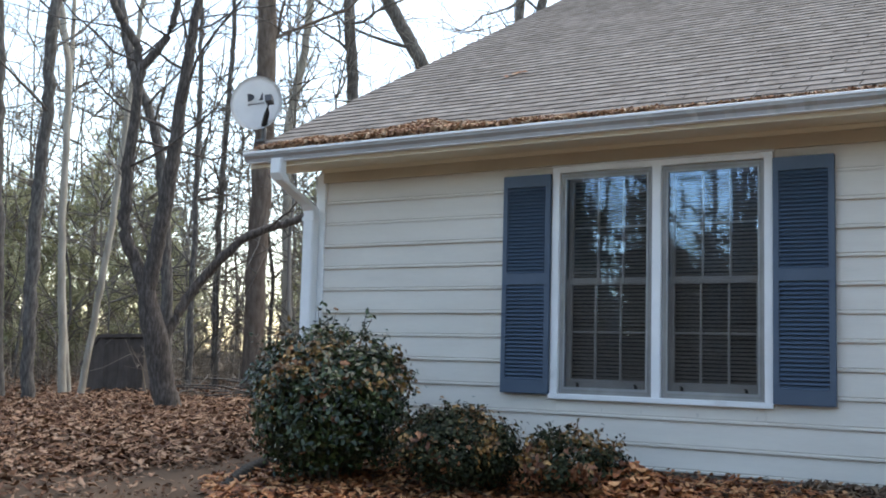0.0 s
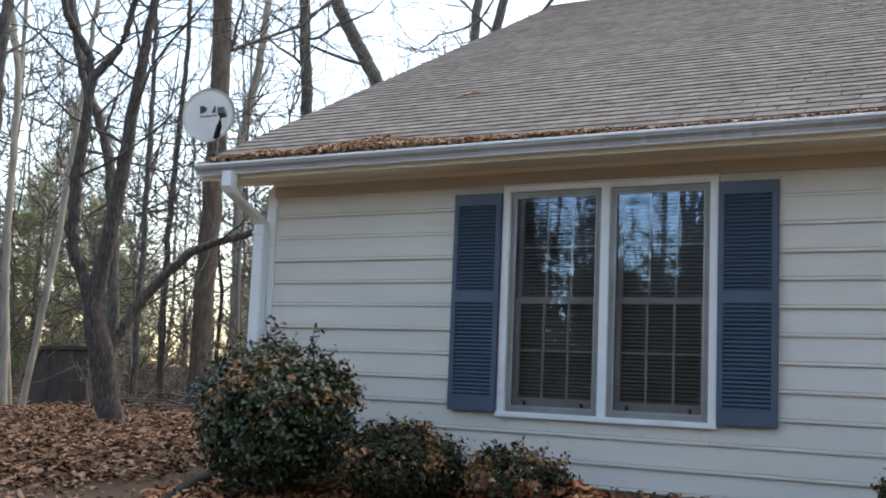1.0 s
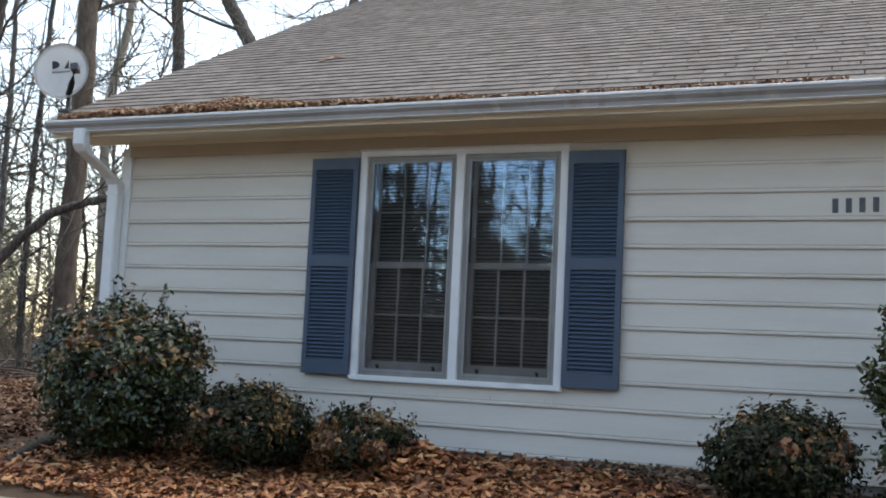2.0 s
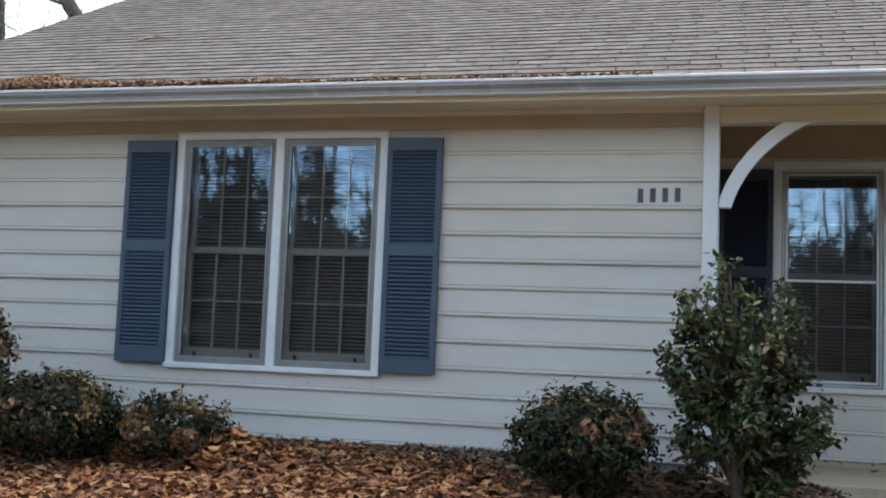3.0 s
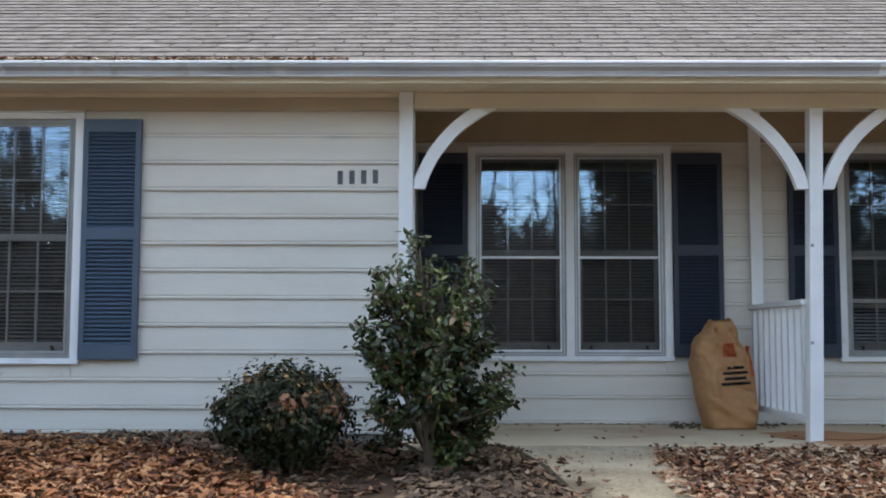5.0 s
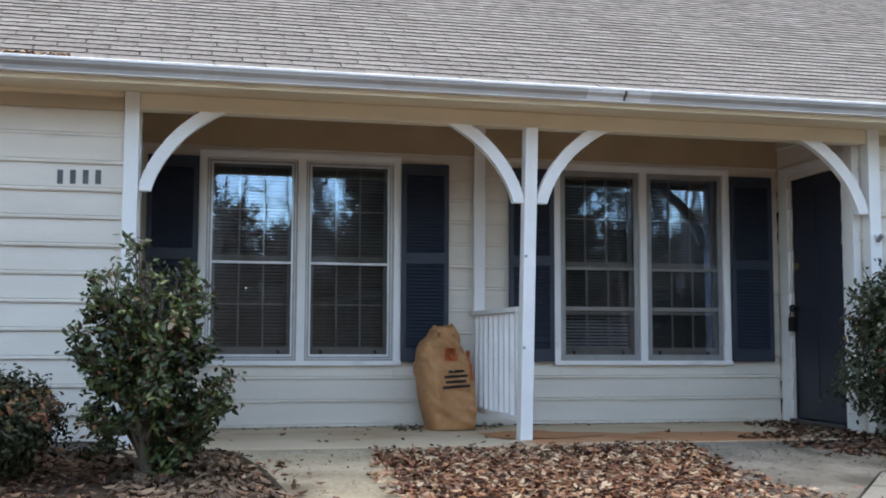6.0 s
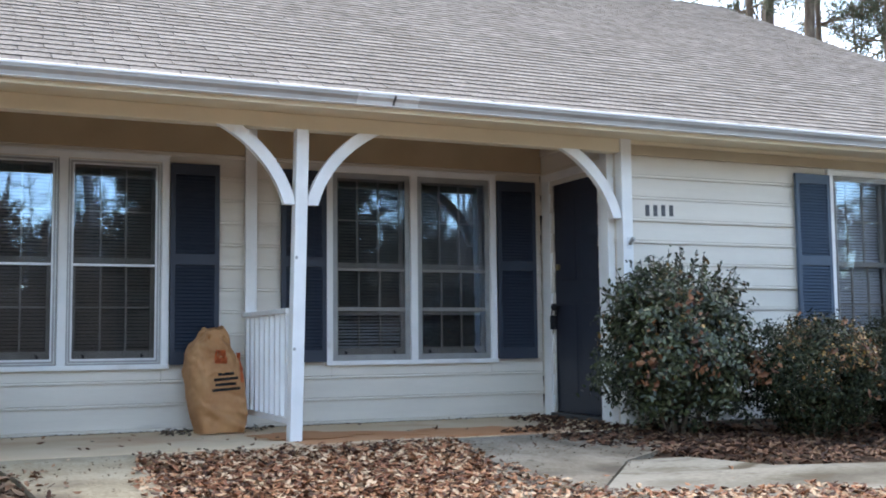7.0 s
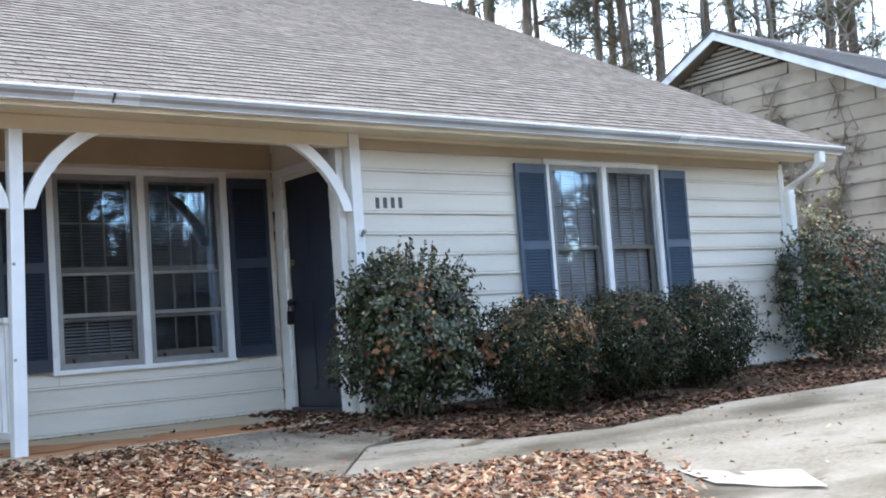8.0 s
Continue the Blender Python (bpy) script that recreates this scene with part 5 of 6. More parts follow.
litter("leaf_litter", "dry orange brown leaves heaped before the wall", [(-7.6, -0.55), (-6.0, -0.5), (-4.6, -0.32), (-3.7, -0.6), (-3.35, -1.1), (-2.9, -1.75), (-2.3, -2.4), (-2.0, -3.4), (-4.4, -2.35), (-7.2, -2.2), (-7.9, -1.6)], 10500, (0.038, 0.082), M_LITTER_O, 41, 0.035)
litter("leaf_litter", "sparse dry leaves along the wall foot", [(-8.2, -0.02), (-2.7, -0.02), (-2.7, -0.6), (-8.2, -0.6)], 609, (0.024, 0.062), M_LITTER_O, 42, 0.03, 1.5)
litter("leaf_litter", "dry tan leaves covering the bed by the porch", [(-1.10, -0.36), (0.98, -0.36), (0.90, -1.2), (0.95, -1.75), (1.05, -2.2), (1.7, -2.42), (2.30, -2.44), (2.6, -2.9), (2.3, -3.3), (1.5, -4.6), (-0.9, -4.6), (-1.05, -2.4), (-1.1, -1.4)], 22000, (0.026, 0.066), M_LITTER, 43, 0.035)
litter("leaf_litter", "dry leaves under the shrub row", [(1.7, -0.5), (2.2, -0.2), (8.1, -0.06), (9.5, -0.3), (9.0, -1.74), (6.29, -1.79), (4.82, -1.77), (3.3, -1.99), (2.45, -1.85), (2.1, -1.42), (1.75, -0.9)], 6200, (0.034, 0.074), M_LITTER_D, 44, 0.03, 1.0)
litter("leaf_litter", "scattered leaves on the concrete paving", [(-2.5, 1.2), (2.5, 1.2), (2.5, -1.0), (8.0, -2.0), (8.0, -4.5), (-2.5, -4.5)], 120, (0.032, 0.066), M_LITTER, 45, 0.006, 0.9, base=lambda a, b: gz(a, b) - 0.006)
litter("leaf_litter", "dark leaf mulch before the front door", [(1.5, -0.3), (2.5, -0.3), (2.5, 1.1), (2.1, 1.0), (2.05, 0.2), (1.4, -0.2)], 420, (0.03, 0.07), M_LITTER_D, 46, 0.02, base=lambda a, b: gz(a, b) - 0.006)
litter("leaf_litter", "reddish brown leaf carpet at the wood edge", [(-26, 14), (-9.0, 14), (-8.6, 0.3), (-8.2, -0.5), (-8.3, -2.6), (-7.3, -2.9), (-10, -4), (-26, -2)], 20000, (0.048, 0.109), M_LITTER_W, 47, 0.06, 0.5)
litter("leaf_litter", "thick carpet of brown leaves beside the house", [(-16.5, 5.5), (-9.0, 5.5), (-8.6, 0.3), (-8.4, -0.4), (-8.6, -1.6), (-10, -3.0), (-16.5, -1)], 26000, (0.05, 0.11), M_LITTER_W, 65, 0.05, 0.3)
litter("leaf_litter", "thin leaf crumbs on the shaded soil", [(-9.5, -0.2), (-7.3, -0.4), (-7.2, -2.9), (-9.8, -3.2)], 1305, (0.024, 0.055), M_LITTER_W, 48, 0.01, 1.2)
litter("pine_straw", "brown pine straw mulch round the leggy shrub", [(-2.35, -0.5), (-2.2, -0.36), (-1.95, -0.36), (-1.80, -1.05), (-1.70, -1.7), (-1.75, -2.6), (-2.5, -2.0), (-2.55, -1.3)], 2000, (0.04, 0.09), M_STRAW, 49, 0.03)
# Shade between wall and shrub, put into the dark leaf colour.
litter("leaf_litter", "sparse leaves darkened for the shade beneath the leggy shrub", [(-3.6, -0.1), (-2.35, -0.3), (-2.5, -1.3), (-2.75, -1.75), (-3.35, -1.2)], 700, (0.03, 0.07), M_LITTER_D, 69, 0.02, 1.0)
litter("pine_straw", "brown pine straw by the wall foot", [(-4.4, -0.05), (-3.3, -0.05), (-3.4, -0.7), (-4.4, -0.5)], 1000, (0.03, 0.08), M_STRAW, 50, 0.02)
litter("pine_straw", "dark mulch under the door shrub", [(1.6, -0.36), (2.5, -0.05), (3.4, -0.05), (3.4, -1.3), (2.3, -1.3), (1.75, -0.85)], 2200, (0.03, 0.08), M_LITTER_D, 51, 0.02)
litter("leaf_litter", "thin leaves strewn over the front yard", [(-12.0, -3.0), (-2.0, -3.4), (-1.8, -6.25), (-12.0, -6.25)], 2600, (0.04, 0.08), M_LITTER_W, 52, 0.02, 0.8)
litter("leaf_litter", "leaves on the yard beside the walk", [(-0.9, -4.5), (0.4, -4.5), (0.4, -6.25), (-0.85, -6.25)], 1500, (0.04, 0.08), M_LITTER, 53, 0.02)
litter("leaf_heap", "dry leaves heaped against the small ragged shrub", [(-5.6, -0.7), (-5.1, -0.50), (-4.65, -0.9), (-4.75, -1.35), (-5.5, -1.5), (-5.75, -1.1)], 1000, (0.05, 0.10), M_LITTER_O, 54, 0.02, base=lambda a, b: hump(a, b) + 0.20 * np.exp(-(((a + 5.20) / 0.28) ** 2 + ((b + 1.02) / 0.22) ** 2)))
litter("leaf_litter", "dark wet leaves drifted over the walk edge", [(1.5, -0.5), (2.3, -0.4), (2.4, -1.3), (2.6, -1.9), (3.3, -2.05), (4.8, -1.85), (4.8, -1.6), (2.4, -1.35), (1.95, -1.2), (1.55, -0.9)], 600, (0.03, 0.07), M_LITTER_D, 55, 0.012, 1.2, base=lambda a, b: gz(a, b) - 0.004)
litter("leaf_litter", "small leaf crumbs on the driveway", [(2.4, -1.9), (9.0, -1.8), (12.0, -3.4), (4.0, -4.4), (2.6, -3.2)], 170, (0.012, 0.045), M_LITTER_W, 56, 0.004, 1.6, base=lambda a, b: gz(a, b) - 0.006)
litter("leaf_litter", "leaf crumbs on the porch slab", [(-2.5, 1.2), (2.5, 1.2), (2.5, -0.3), (-2.5, -0.3)], 22, (0.012, 0.05), M_LITTER_D, 57, 0.004, 1.4, base=lambda a, b: gz(a, b) - 0.006)
litter("leaf_litter", "dirt crumbs along the porch wall foot", [(-2.5, 1.24), (2.5, 1.24), (2.5, 1.16), (-2.5, 1.16)], 260, (0.008, 0.03), M_STRAW, 58, 0.004, 1.8, base=lambda a, b: gz(a, b) - 0.008)
litter("leaf_litter", "dirt and leaf crumbs trodden over the front walk", [(-1.95, -0.4), (-1.05, -0.4), (-1.0, -2.6), (-0.85, -4.4), (-1.75, -4.4), (-1.7, -1.7)], 130, (0.010, 0.030), M_STRAW, 59, 0.006, 1.6, base=lambda a, b: gz(a, b) - 0.007)
litter("leaf_litter", "brown leaves drifting over the walk edges", [(-1.98, -0.5), (-1.6, -0.8), (-1.45, -1.8), (-1.6, -3.0), (-1.9, -3.0)], 150, (0.03, 0.07), M_LITTER_W, 60, 0.012, 1.0, base=lambda a, b: gz(a, b) - 0.004)
litter("leaf_litter", "tan leaves drifting over the walk edges", [(-1.1, -0.5), (-1.25, -1.2), (-1.2, -2.4), (-1.1, -4.0), (-0.9, -4.0), (-1.0, -2.0)], 260, (0.03, 0.07), M_LITTER, 61, 0.012, 1.0, base=lambda a, b: gz(a, b) - 0.004)
litter("leaf_litter", "tan leaves at the driveway edge", [(1.0, -2.1), (1.7, -2.4), (2.3, -2.42), (2.75, -2.95), (2.45, -3.4), (1.6, -4.4), (0.5, -4.4), (0.6, -2.6)], 500, (0.03, 0.07), M_LITTER, 62, 0.012, 1.0, base=lambda a, b: gz(a, b) - 0.004)
litter("leaf_litter", "dark brown leaves gathered round the paper bag", [(-0.72, 0.78), (-0.55, 0.74), (-0.5, 1.0), (-0.1, 0.9), (0.1, 0.86), (0.12, 1.1), (-0.7, 1.15)], 90, (0.03, 0.07), M_STEM, 63, 0.02, base=lambda a, b: gz(a, b) - 0.006)
litter("leaf_litter", "fine grit and leaf crumbs on the concrete walks", [(-2.0, -0.4), (-1.0, -0.4), (-0.95, -4.4), (-1.8, -4.4)], 380, (0.005, 0.016), M_STRAW, 67, 0.003, 1.5, base=lambda a, b: gz(a, b) - 0.009)
litter("leaf_litter", "dirt crumbs and leaf bits on the porch walk", [(0.85, -0.36), (2.3, -0.36), (2.3, -1.0), (1.7, -1.6), (0.9, -2.2), (0.4, -2.3), (0.8, -1.2)], 500, (0.006, 0.020), M_LITTER_D, 68, 0.003, 1.6, base=lambda a, b: gz(a, b) - 0.009)
rng = random.Random(64)
for lift, cx, cy, rx, ry in ((0.0015, 0.66, -0.06, 0.80, 0.46), (0.005, 1.35, 0.05, 0.55, 0.32), (0.0085, 0.20, 0.30, 0.40, 0.30)):
    outline = []
    for i in range(40):
        a = 2 * math.pi * i / 40
        k = 1 + 0.5 * noise.noise(Vector((math.cos(a) * 2.2 + cx, math.sin(a) * 2.2, 3))) + rng.uniform(-0.08, 0.08)
        outline.append((cx + rx * k * math.cos(a), max(-0.325, cy + ry * k * math.sin(a))))
    slab("clay_stain", outline, lift, 0.002, M_CLAY, "thin reddish clay wash on the porch slab", "stain")

# small dry sprig lying on the shingles
sprig = thing("dry_sprig", "small pale dry leaf sprig lying on the shingles", "sprig", (-7.04, 0.95, 3.045))
t = Tubes()
t.add([(-0.09, -0.01, 0.0), (0.0, 0.02, 0.022), (0.10, 0.05, 0.045)], [0.004, 0.004, 0.002], 5)
t.add([(0.0, 0.02, 0.022), (0.05, -0.03, 0.014)], [0.003, 0.002], 5)
link_mesh("twig", t.mesh("twig"), M_STEM, sprig)
rng = np.random.default_rng(66)
P = np.array([(-0.05, 0.0, 0.02), (0.02, 0.03, 0.04), (0.06, 0.03, 0.045), (0.09, 0.05, 0.055), (0.05, -0.03, 0.025)])
for p in P:
    link_mesh("leaf", leaf_mesh("leaf", p[None], np.array([[0.0, -0.7, 0.9]]), np.array([0.07]), rng, 0.3, 0.4), M_LITTER, sprig, "pale dry leaf")


# ---- trees ----
def grow(tb, rng, p, d, length, r, level, last, up=0.12, wander=0.22, sides=5, kids=(5, 4, 4)):
    """One limb with its smaller limbs, down to twigs."""
    k = 6 if level < 2 else 4
    pts, dirs = [np.array(p, float)], [unit(np.array([d], float))[0]]
    for i in range(k):
        nd = dirs[-1] + rng.normal(0, wander, 3) + np.array([0, 0, up])
        nd = unit(nd[None])[0]
        dirs.append(nd)
        pts.append(pts[-1] + nd * length / k)
    radii = np.linspace(r, r * (0.35 if level < last else 0.25), k + 1)
    tb.add(pts, radii, sides if level < 2 else (4 if level == 2 else 3))
    if level >= last:
        return
    for c in range(kids[min(level, len(kids) - 1)]):
        t = rng.uniform(0.25, 1.0)
        i = min(k, int(t * k))
        side = unit(np.cross(dirs[i], rng.normal(size=3))[None])[0]
        nd = dirs[i] * rng.uniform(0.5, 0.9) + side * rng.uniform(0.5, 0.9)
        grow(tb, rng, pts[i], nd, length * rng.uniform(0.42, 0.68), radii[i] * rng.uniform(0.42, 0.62), level + 1, last, up, wander * 1.15, sides, kids)


def bare_tree(axis, r0, r1, height, seed, label, material=None, limbs=9, first=0.28, extra=(), taper=None, reach=2.4, group="bare trees at the wood edge", last=3, thin=0.30):
    """A leafless tree on a measured trunk line, carried on above what is seen; extra gives further main stems."""
    material = material or M_BARK
    rng = np.random.default_rng(seed)
    base = np.array(axis[0], float)
    base[2] = float(hump(base[0], base[1])) - 0.08
    b = thing("tree", label, "tree", tuple(base), group)
    axis = [np.array(a, float) for a in axis]
    axis[0] = base.copy()
    ext = unit((axis[-1] - axis[-2])[None])[0]
    while axis[-1][2] < height:
        ext = unit((ext + np.array([0, 0, 0.3]) + rng.normal(0, 0.12, 3))[None])[0]
        axis.append(axis[-1] + ext * 1.6)
    r0, r1 = r0 * 0.86, r1 * 0.8
    line = curve_pts(axis, 8 * len(axis)) - base
    line[1:-1] += rng.normal(0, 0.012, (len(line) - 2, 3))
    tt = Tubes()
    rad = np.linspace(r0, r1, len(line))
    if taper:
        rad = np.interp(line[:, 2], [t_[0] for t_ in taper], [t_[1] for t_ in taper])
    rad[0] *= 1.15
    rad[1] *= 1.05
    tt.add(line, rad, 12)
    tw = Tubes()
    stems = [(line, rad)]
    for pts, a, c in extra:
        pts = [np.array(p, float) for p in pts]
        ext = unit((pts[-1] - pts[-2])[None])[0]
        while pts[-1][2] < height * 0.9 and c > 0.02:
            ext = unit((ext + np.array([0, 0, 0.25]) + rng.normal(0, 0.12, 3))[None])[0]
            pts.append(pts[-1] + ext * 1.4)
        l2 = curve_pts(pts, 7 * len(pts)) - base
        l2[2:-1] += rng.normal(0, 0.007, (len(l2) - 3, 3))
        r2 = np.linspace(a * 0.82, c * 0.8, len(l2))
        tt.add(l2, r2, 10)
        stems.append((l2, r2))
    link_mesh("trunk", tt.mesh("trunk"), material, b, "rough bark trunk")
    for line, rad in stems:
        for k in range(int(limbs * 1.5)):
            f = first + (1 - first) * (k + rng.random()) / limbs
            i = min(len(line) - 1, int(f * len(line)))
            a = rng.uniform(0, 2 * math.pi)
            d = np.array([math.cos(a), math.sin(a), rng.uniform(0.1, 0.9)])
            grow(tw, rng, line[i], d, reach * rng.uniform(0.6, 1.1) * (1.15 - 0.5 * f), max(0.012, rad[i] * thin), 1, last)
    link_mesh("crown", tw.mesh("crown"), material, b, "bare branches and twigs")["kind"] = "stuff"
    return b


bare_tree([(-15.95, 2.75, 0), (-15.83, 2.41, 3.2), (-15.74, 2.17, 5.5)], 0.13, 0.09, 9, 101, "thick bare tree with rough grey bark", limbs=8)
bare_tree([(-15.6, 2.96, 0), (-15.43, 2.8, 2.03), (-15.2, 2.71, 3.97), (-15.04, 2.62, 5.5)], 0.105, 0.075, 9, 102, "straight bare tree leaning a little", limbs=9)
bare_tree([(-16.8, 4.56, 0.1), (-16.74, 4.3, 2.48), (-16.57, 4.11, 4.86), (-16.64, 3.9, 6.2)], 0.075, 0.04, 9, 103, "slender pale-barked bare tree", M_BARK_P, extra=[([(-17.14, 4.94, -0.05), (-17.1, 4.6, 2.45), (-16.85, 4.35, 6.3)], 0.055, 0.03)], limbs=8)
bare_tree([(-16.19, 4.34, 0.1), (-15.76, 4.36, 2.2), (-15.4, 4.31, 4.5), (-15.16, 4.27, 6.0)], 0.062, 0.035, 8.5, 104, "slender pale leaning bare tree", M_BARK_P, limbs=8)
bare_tree([(-12.93, 3.05, 0), (-13.05, 2.93, 0.61), (-13.17, 2.77, 1.46), (-13.34, 2.58, 2.09), (-13.31, 2.5, 2.86), (-13.13, 2.44, 4.28), (-13.25, 2.31, 4.7), (-13.39, 2.17, 5.12)], 0.185, 0.03, 7, 105,
          "forked bare tree with a dark trunk", M_BARK_D, taper=((0, 0.165), (1.2, 0.15), (1.7, 0.085), (4.2, 0.06), (7, 0.02)), extra=[([(-13.17, 2.77, 1.4), (-12.97, 2.79, 2.31), (-12.75, 2.77, 3.59), (-12.6, 2.76, 4.44), (-12.48, 2.75, 5.15)], 0.13, 0.05), ([(-13.13, 2.44, 4.2), (-12.83, 2.59, 4.64), (-12.68, 2.62, 5.14)], 0.075, 0.035),
                                                       ([(-13.05, 2.95, 0.75), (-12.94, 3.3, 1.43), (-12.48, 3.6, 2.1), (-12.1, 3.9, 2.34), (-11.8, 4.1, 2.47), (-11.3, 4.5, 2.75)], 0.085, 0.026)], limbs=8)
bare_tree([(-13.95, 3.95, 0), (-13.9, 3.76, 2.23), (-13.97, 3.53, 3.7), (-14.2, 3.28, 4.54)], 0.10, 0.05, 8, 106, "bare tree with a bent upper trunk", limbs=8)
bare_tree([(-17.04, 9.14, 0.2), (-16.87, 8.96, 2.69), (-16.64, 8.77, 5.4), (-16.54, 8.56, 7.56)], 0.24, 0.18, 13, 107, "tall thick tree with flaking bark", M_PINEBARK, limbs=12, reach=3.4, first=0.3, thin=0.22)
bare_tree([(-17.77, 11.03, 0.3), (-17.69, 10.8, 2.89), (-17.58, 10.57, 5.27)], 0.13, 0.07, 11, 108, "bare tree with light brown bark", M_BARK_P, limbs=9)
bare_tree([(-17.1, 12.5, 0.2), (-17.08, 12.28, 3.65), (-16.99, 11.99, 6.5), (-16.99, 11.73, 8.6)], 0.17, 0.11, 14, 109, "tall bare tree behind the roof", limbs=12, reach=3.4, first=0.3)
bare_tree([(-15.2, 15.6, 0.2), (-16.2, 14.9, 5.8), (-16.84, 14.31, 7.83), (-17.47, 13.72, 9.28)], 0.22, 0.15, 14, 110, "leaning bare tree behind the roof", limbs=12, reach=3.4, first=0.3)
bare_tree([(-18.35, 9.52, 0.15), (-18.22, 9.29, 2.76), (-18.0, 9.14, 5.03), (-17.78, 9.01, 7.19)], 0.085, 0.04, 10, 111, "slender bare tree with grey bark", limbs=9)
bare_tree([(-17.32, 7.75, 0.1), (-17.07, 7.47, 4.11), (-16.94, 7.29, 6.17)], 0.07, 0.03, 9, 112, "slender bare sapling with grey bark", limbs=9)


bare_tree([(-13.9, 14.2, 0.2), (-13.7, 14.0, 4.0), (-13.3, 13.7, 8.0)], 0.15, 0.07, 13, 113, "spreading bare tree behind the house", limbs=12, reach=3.8, first=0.35)
bare_tree([(-17.3, 19.8, 0.2), (-17.1, 19.5, 5.0), (-16.7, 19.2, 9.0)], 0.20, 0.09, 16, 114, "tall bare tree far behind the house", limbs=13, reach=4.2, first=0.35)
bare_tree([(-12.2, 20.5, 0.2), (-12.4, 20.3, 5.0), (-12.6, 20.2, 9.5)], 0.18, 0.08, 15, 115, "slim bare tree far behind the house", limbs=12, reach=4.0, first=0.4)


def clump(P, rng, n, size):
    """Directions and places for needles radiating from points P."""
    q = np.repeat(P, n, 0)
    d = unit(rng.normal(size=q.shape))
    return q + d * size * 0.4 * rng.random((len(q), 1)), d


def needles(name, P, rng, n, length, width):
    q, d = clump(P, rng, n, length)
    side = unit(np.cross(d, rng.normal(size=d.shape)))
    a, b = q - side * width / 2, q + side * width / 2
    e = q + d * length
    V = np.stack([a, b, e + side * width * 0.2, e - side * width * 0.2], 1).reshape(-1, 3)
    return mesh_np(name, V, np.arange(len(V)).reshape(-1, 4))


def pine(x, y, r, height, seed, label, crown=0.45, tufts=34, material=None, group="pines behind the houses", x1=None):
    rng = np.random.default_rng(seed)
    z0 = float(hump(x, y)) - 0.1
    b = thing("tree", label, "pine tree", (x, y, z0), group)
    lean = rng.normal(0, 0.35, 2)
    line = curve_pts([(0, 0, 0), (lean[0] * 0.5, lean[1] * 0.3, height * 0.5), (lean[0], lean[1], height)], 16)
    tt, tw, P = Tubes(), Tubes(), []
    tt.add(line, np.linspace(r, r * 0.35, 16), 11)
    for k in range(tufts):
        f = crown + (1 - crown) * (k + rng.random()) / tufts
        i = min(15, int(f * 16))
        a = rng.uniform(0, 2 * math.pi)
        ln = rng.uniform(0.8, 2.4) * (1.25 - 0.7 * f)
        d = np.array([math.cos(a), math.sin(a), rng.uniform(-0.15, 0.45)])
        p1 = line[i] + d * ln * 0.6 + np.array([0, 0, -0.05])
        p2 = line[i] + d * ln + np.array([0, 0, 0.18])
        tw.add([line[i], p1, p2], [0.035, 0.022, 0.01], 4)
        for m in range(7):
            w = rng.uniform(0.45, 1.05)
            tip = line[i] + d * ln * w + rng.normal(0, 0.22, 3)
            tw.add([line[i] + d * ln * w * 0.8, tip], [0.010, 0.006], 3)
            P.append(tip)
    for k in range(5):
        i = rng.integers(4, 10)
        a = rng.uniform(0, 2 * math.pi)
        grow(tw, rng, line[i], (math.cos(a), math.sin(a), 0.1), 0.9, 0.02, 2, 3)
    link_mesh("trunk", tt.mesh("trunk"), M_PINEBARK, b, "rough brown pine trunk")
    link_mesh("crown", tw.mesh("crown"), M_PINEBARK, b)["kind"] = "stuff"
    link_mesh("needles", needles("needles", np.array(P), rng, 34, 0.24, 0.016), material or M_NEEDLE, b, "dark green needle tufts")


for k, (x, y, r, h, cr) in enumerate(((15.8, 14.2, 0.15, 15, 0.72), (15.3, 13.3, 0.22, 16, 0.75), (14.1, 10.6, 0.17, 15, 0.62), (18.6, 14.6, 0.12, 15, 0.5), (16.9, 10.9, 0.13, 14, 0.45),
                                      (17.6, 10.3, 0.18, 16, 0.60), (19.6, 11.3, 0.19, 16, 0.7), (27.1, 13.2, 0.22, 17, 0.42), (26.8, 10.9, 0.22, 17, 0.6), (29.2, 11.5, 0.24, 18, 0.45), (26.5, 14.9, 0.2, 17, 0.4), (29.7, 16.2, 0.22, 18, 0.4), (24.0, 17.0, 0.2, 16, 0.4), (32.5, 14.0, 0.22, 18, 0.4))):
    pine(x, y, r, h, 200 + k, "tall pine with a bare lower trunk", cr * 0.82)


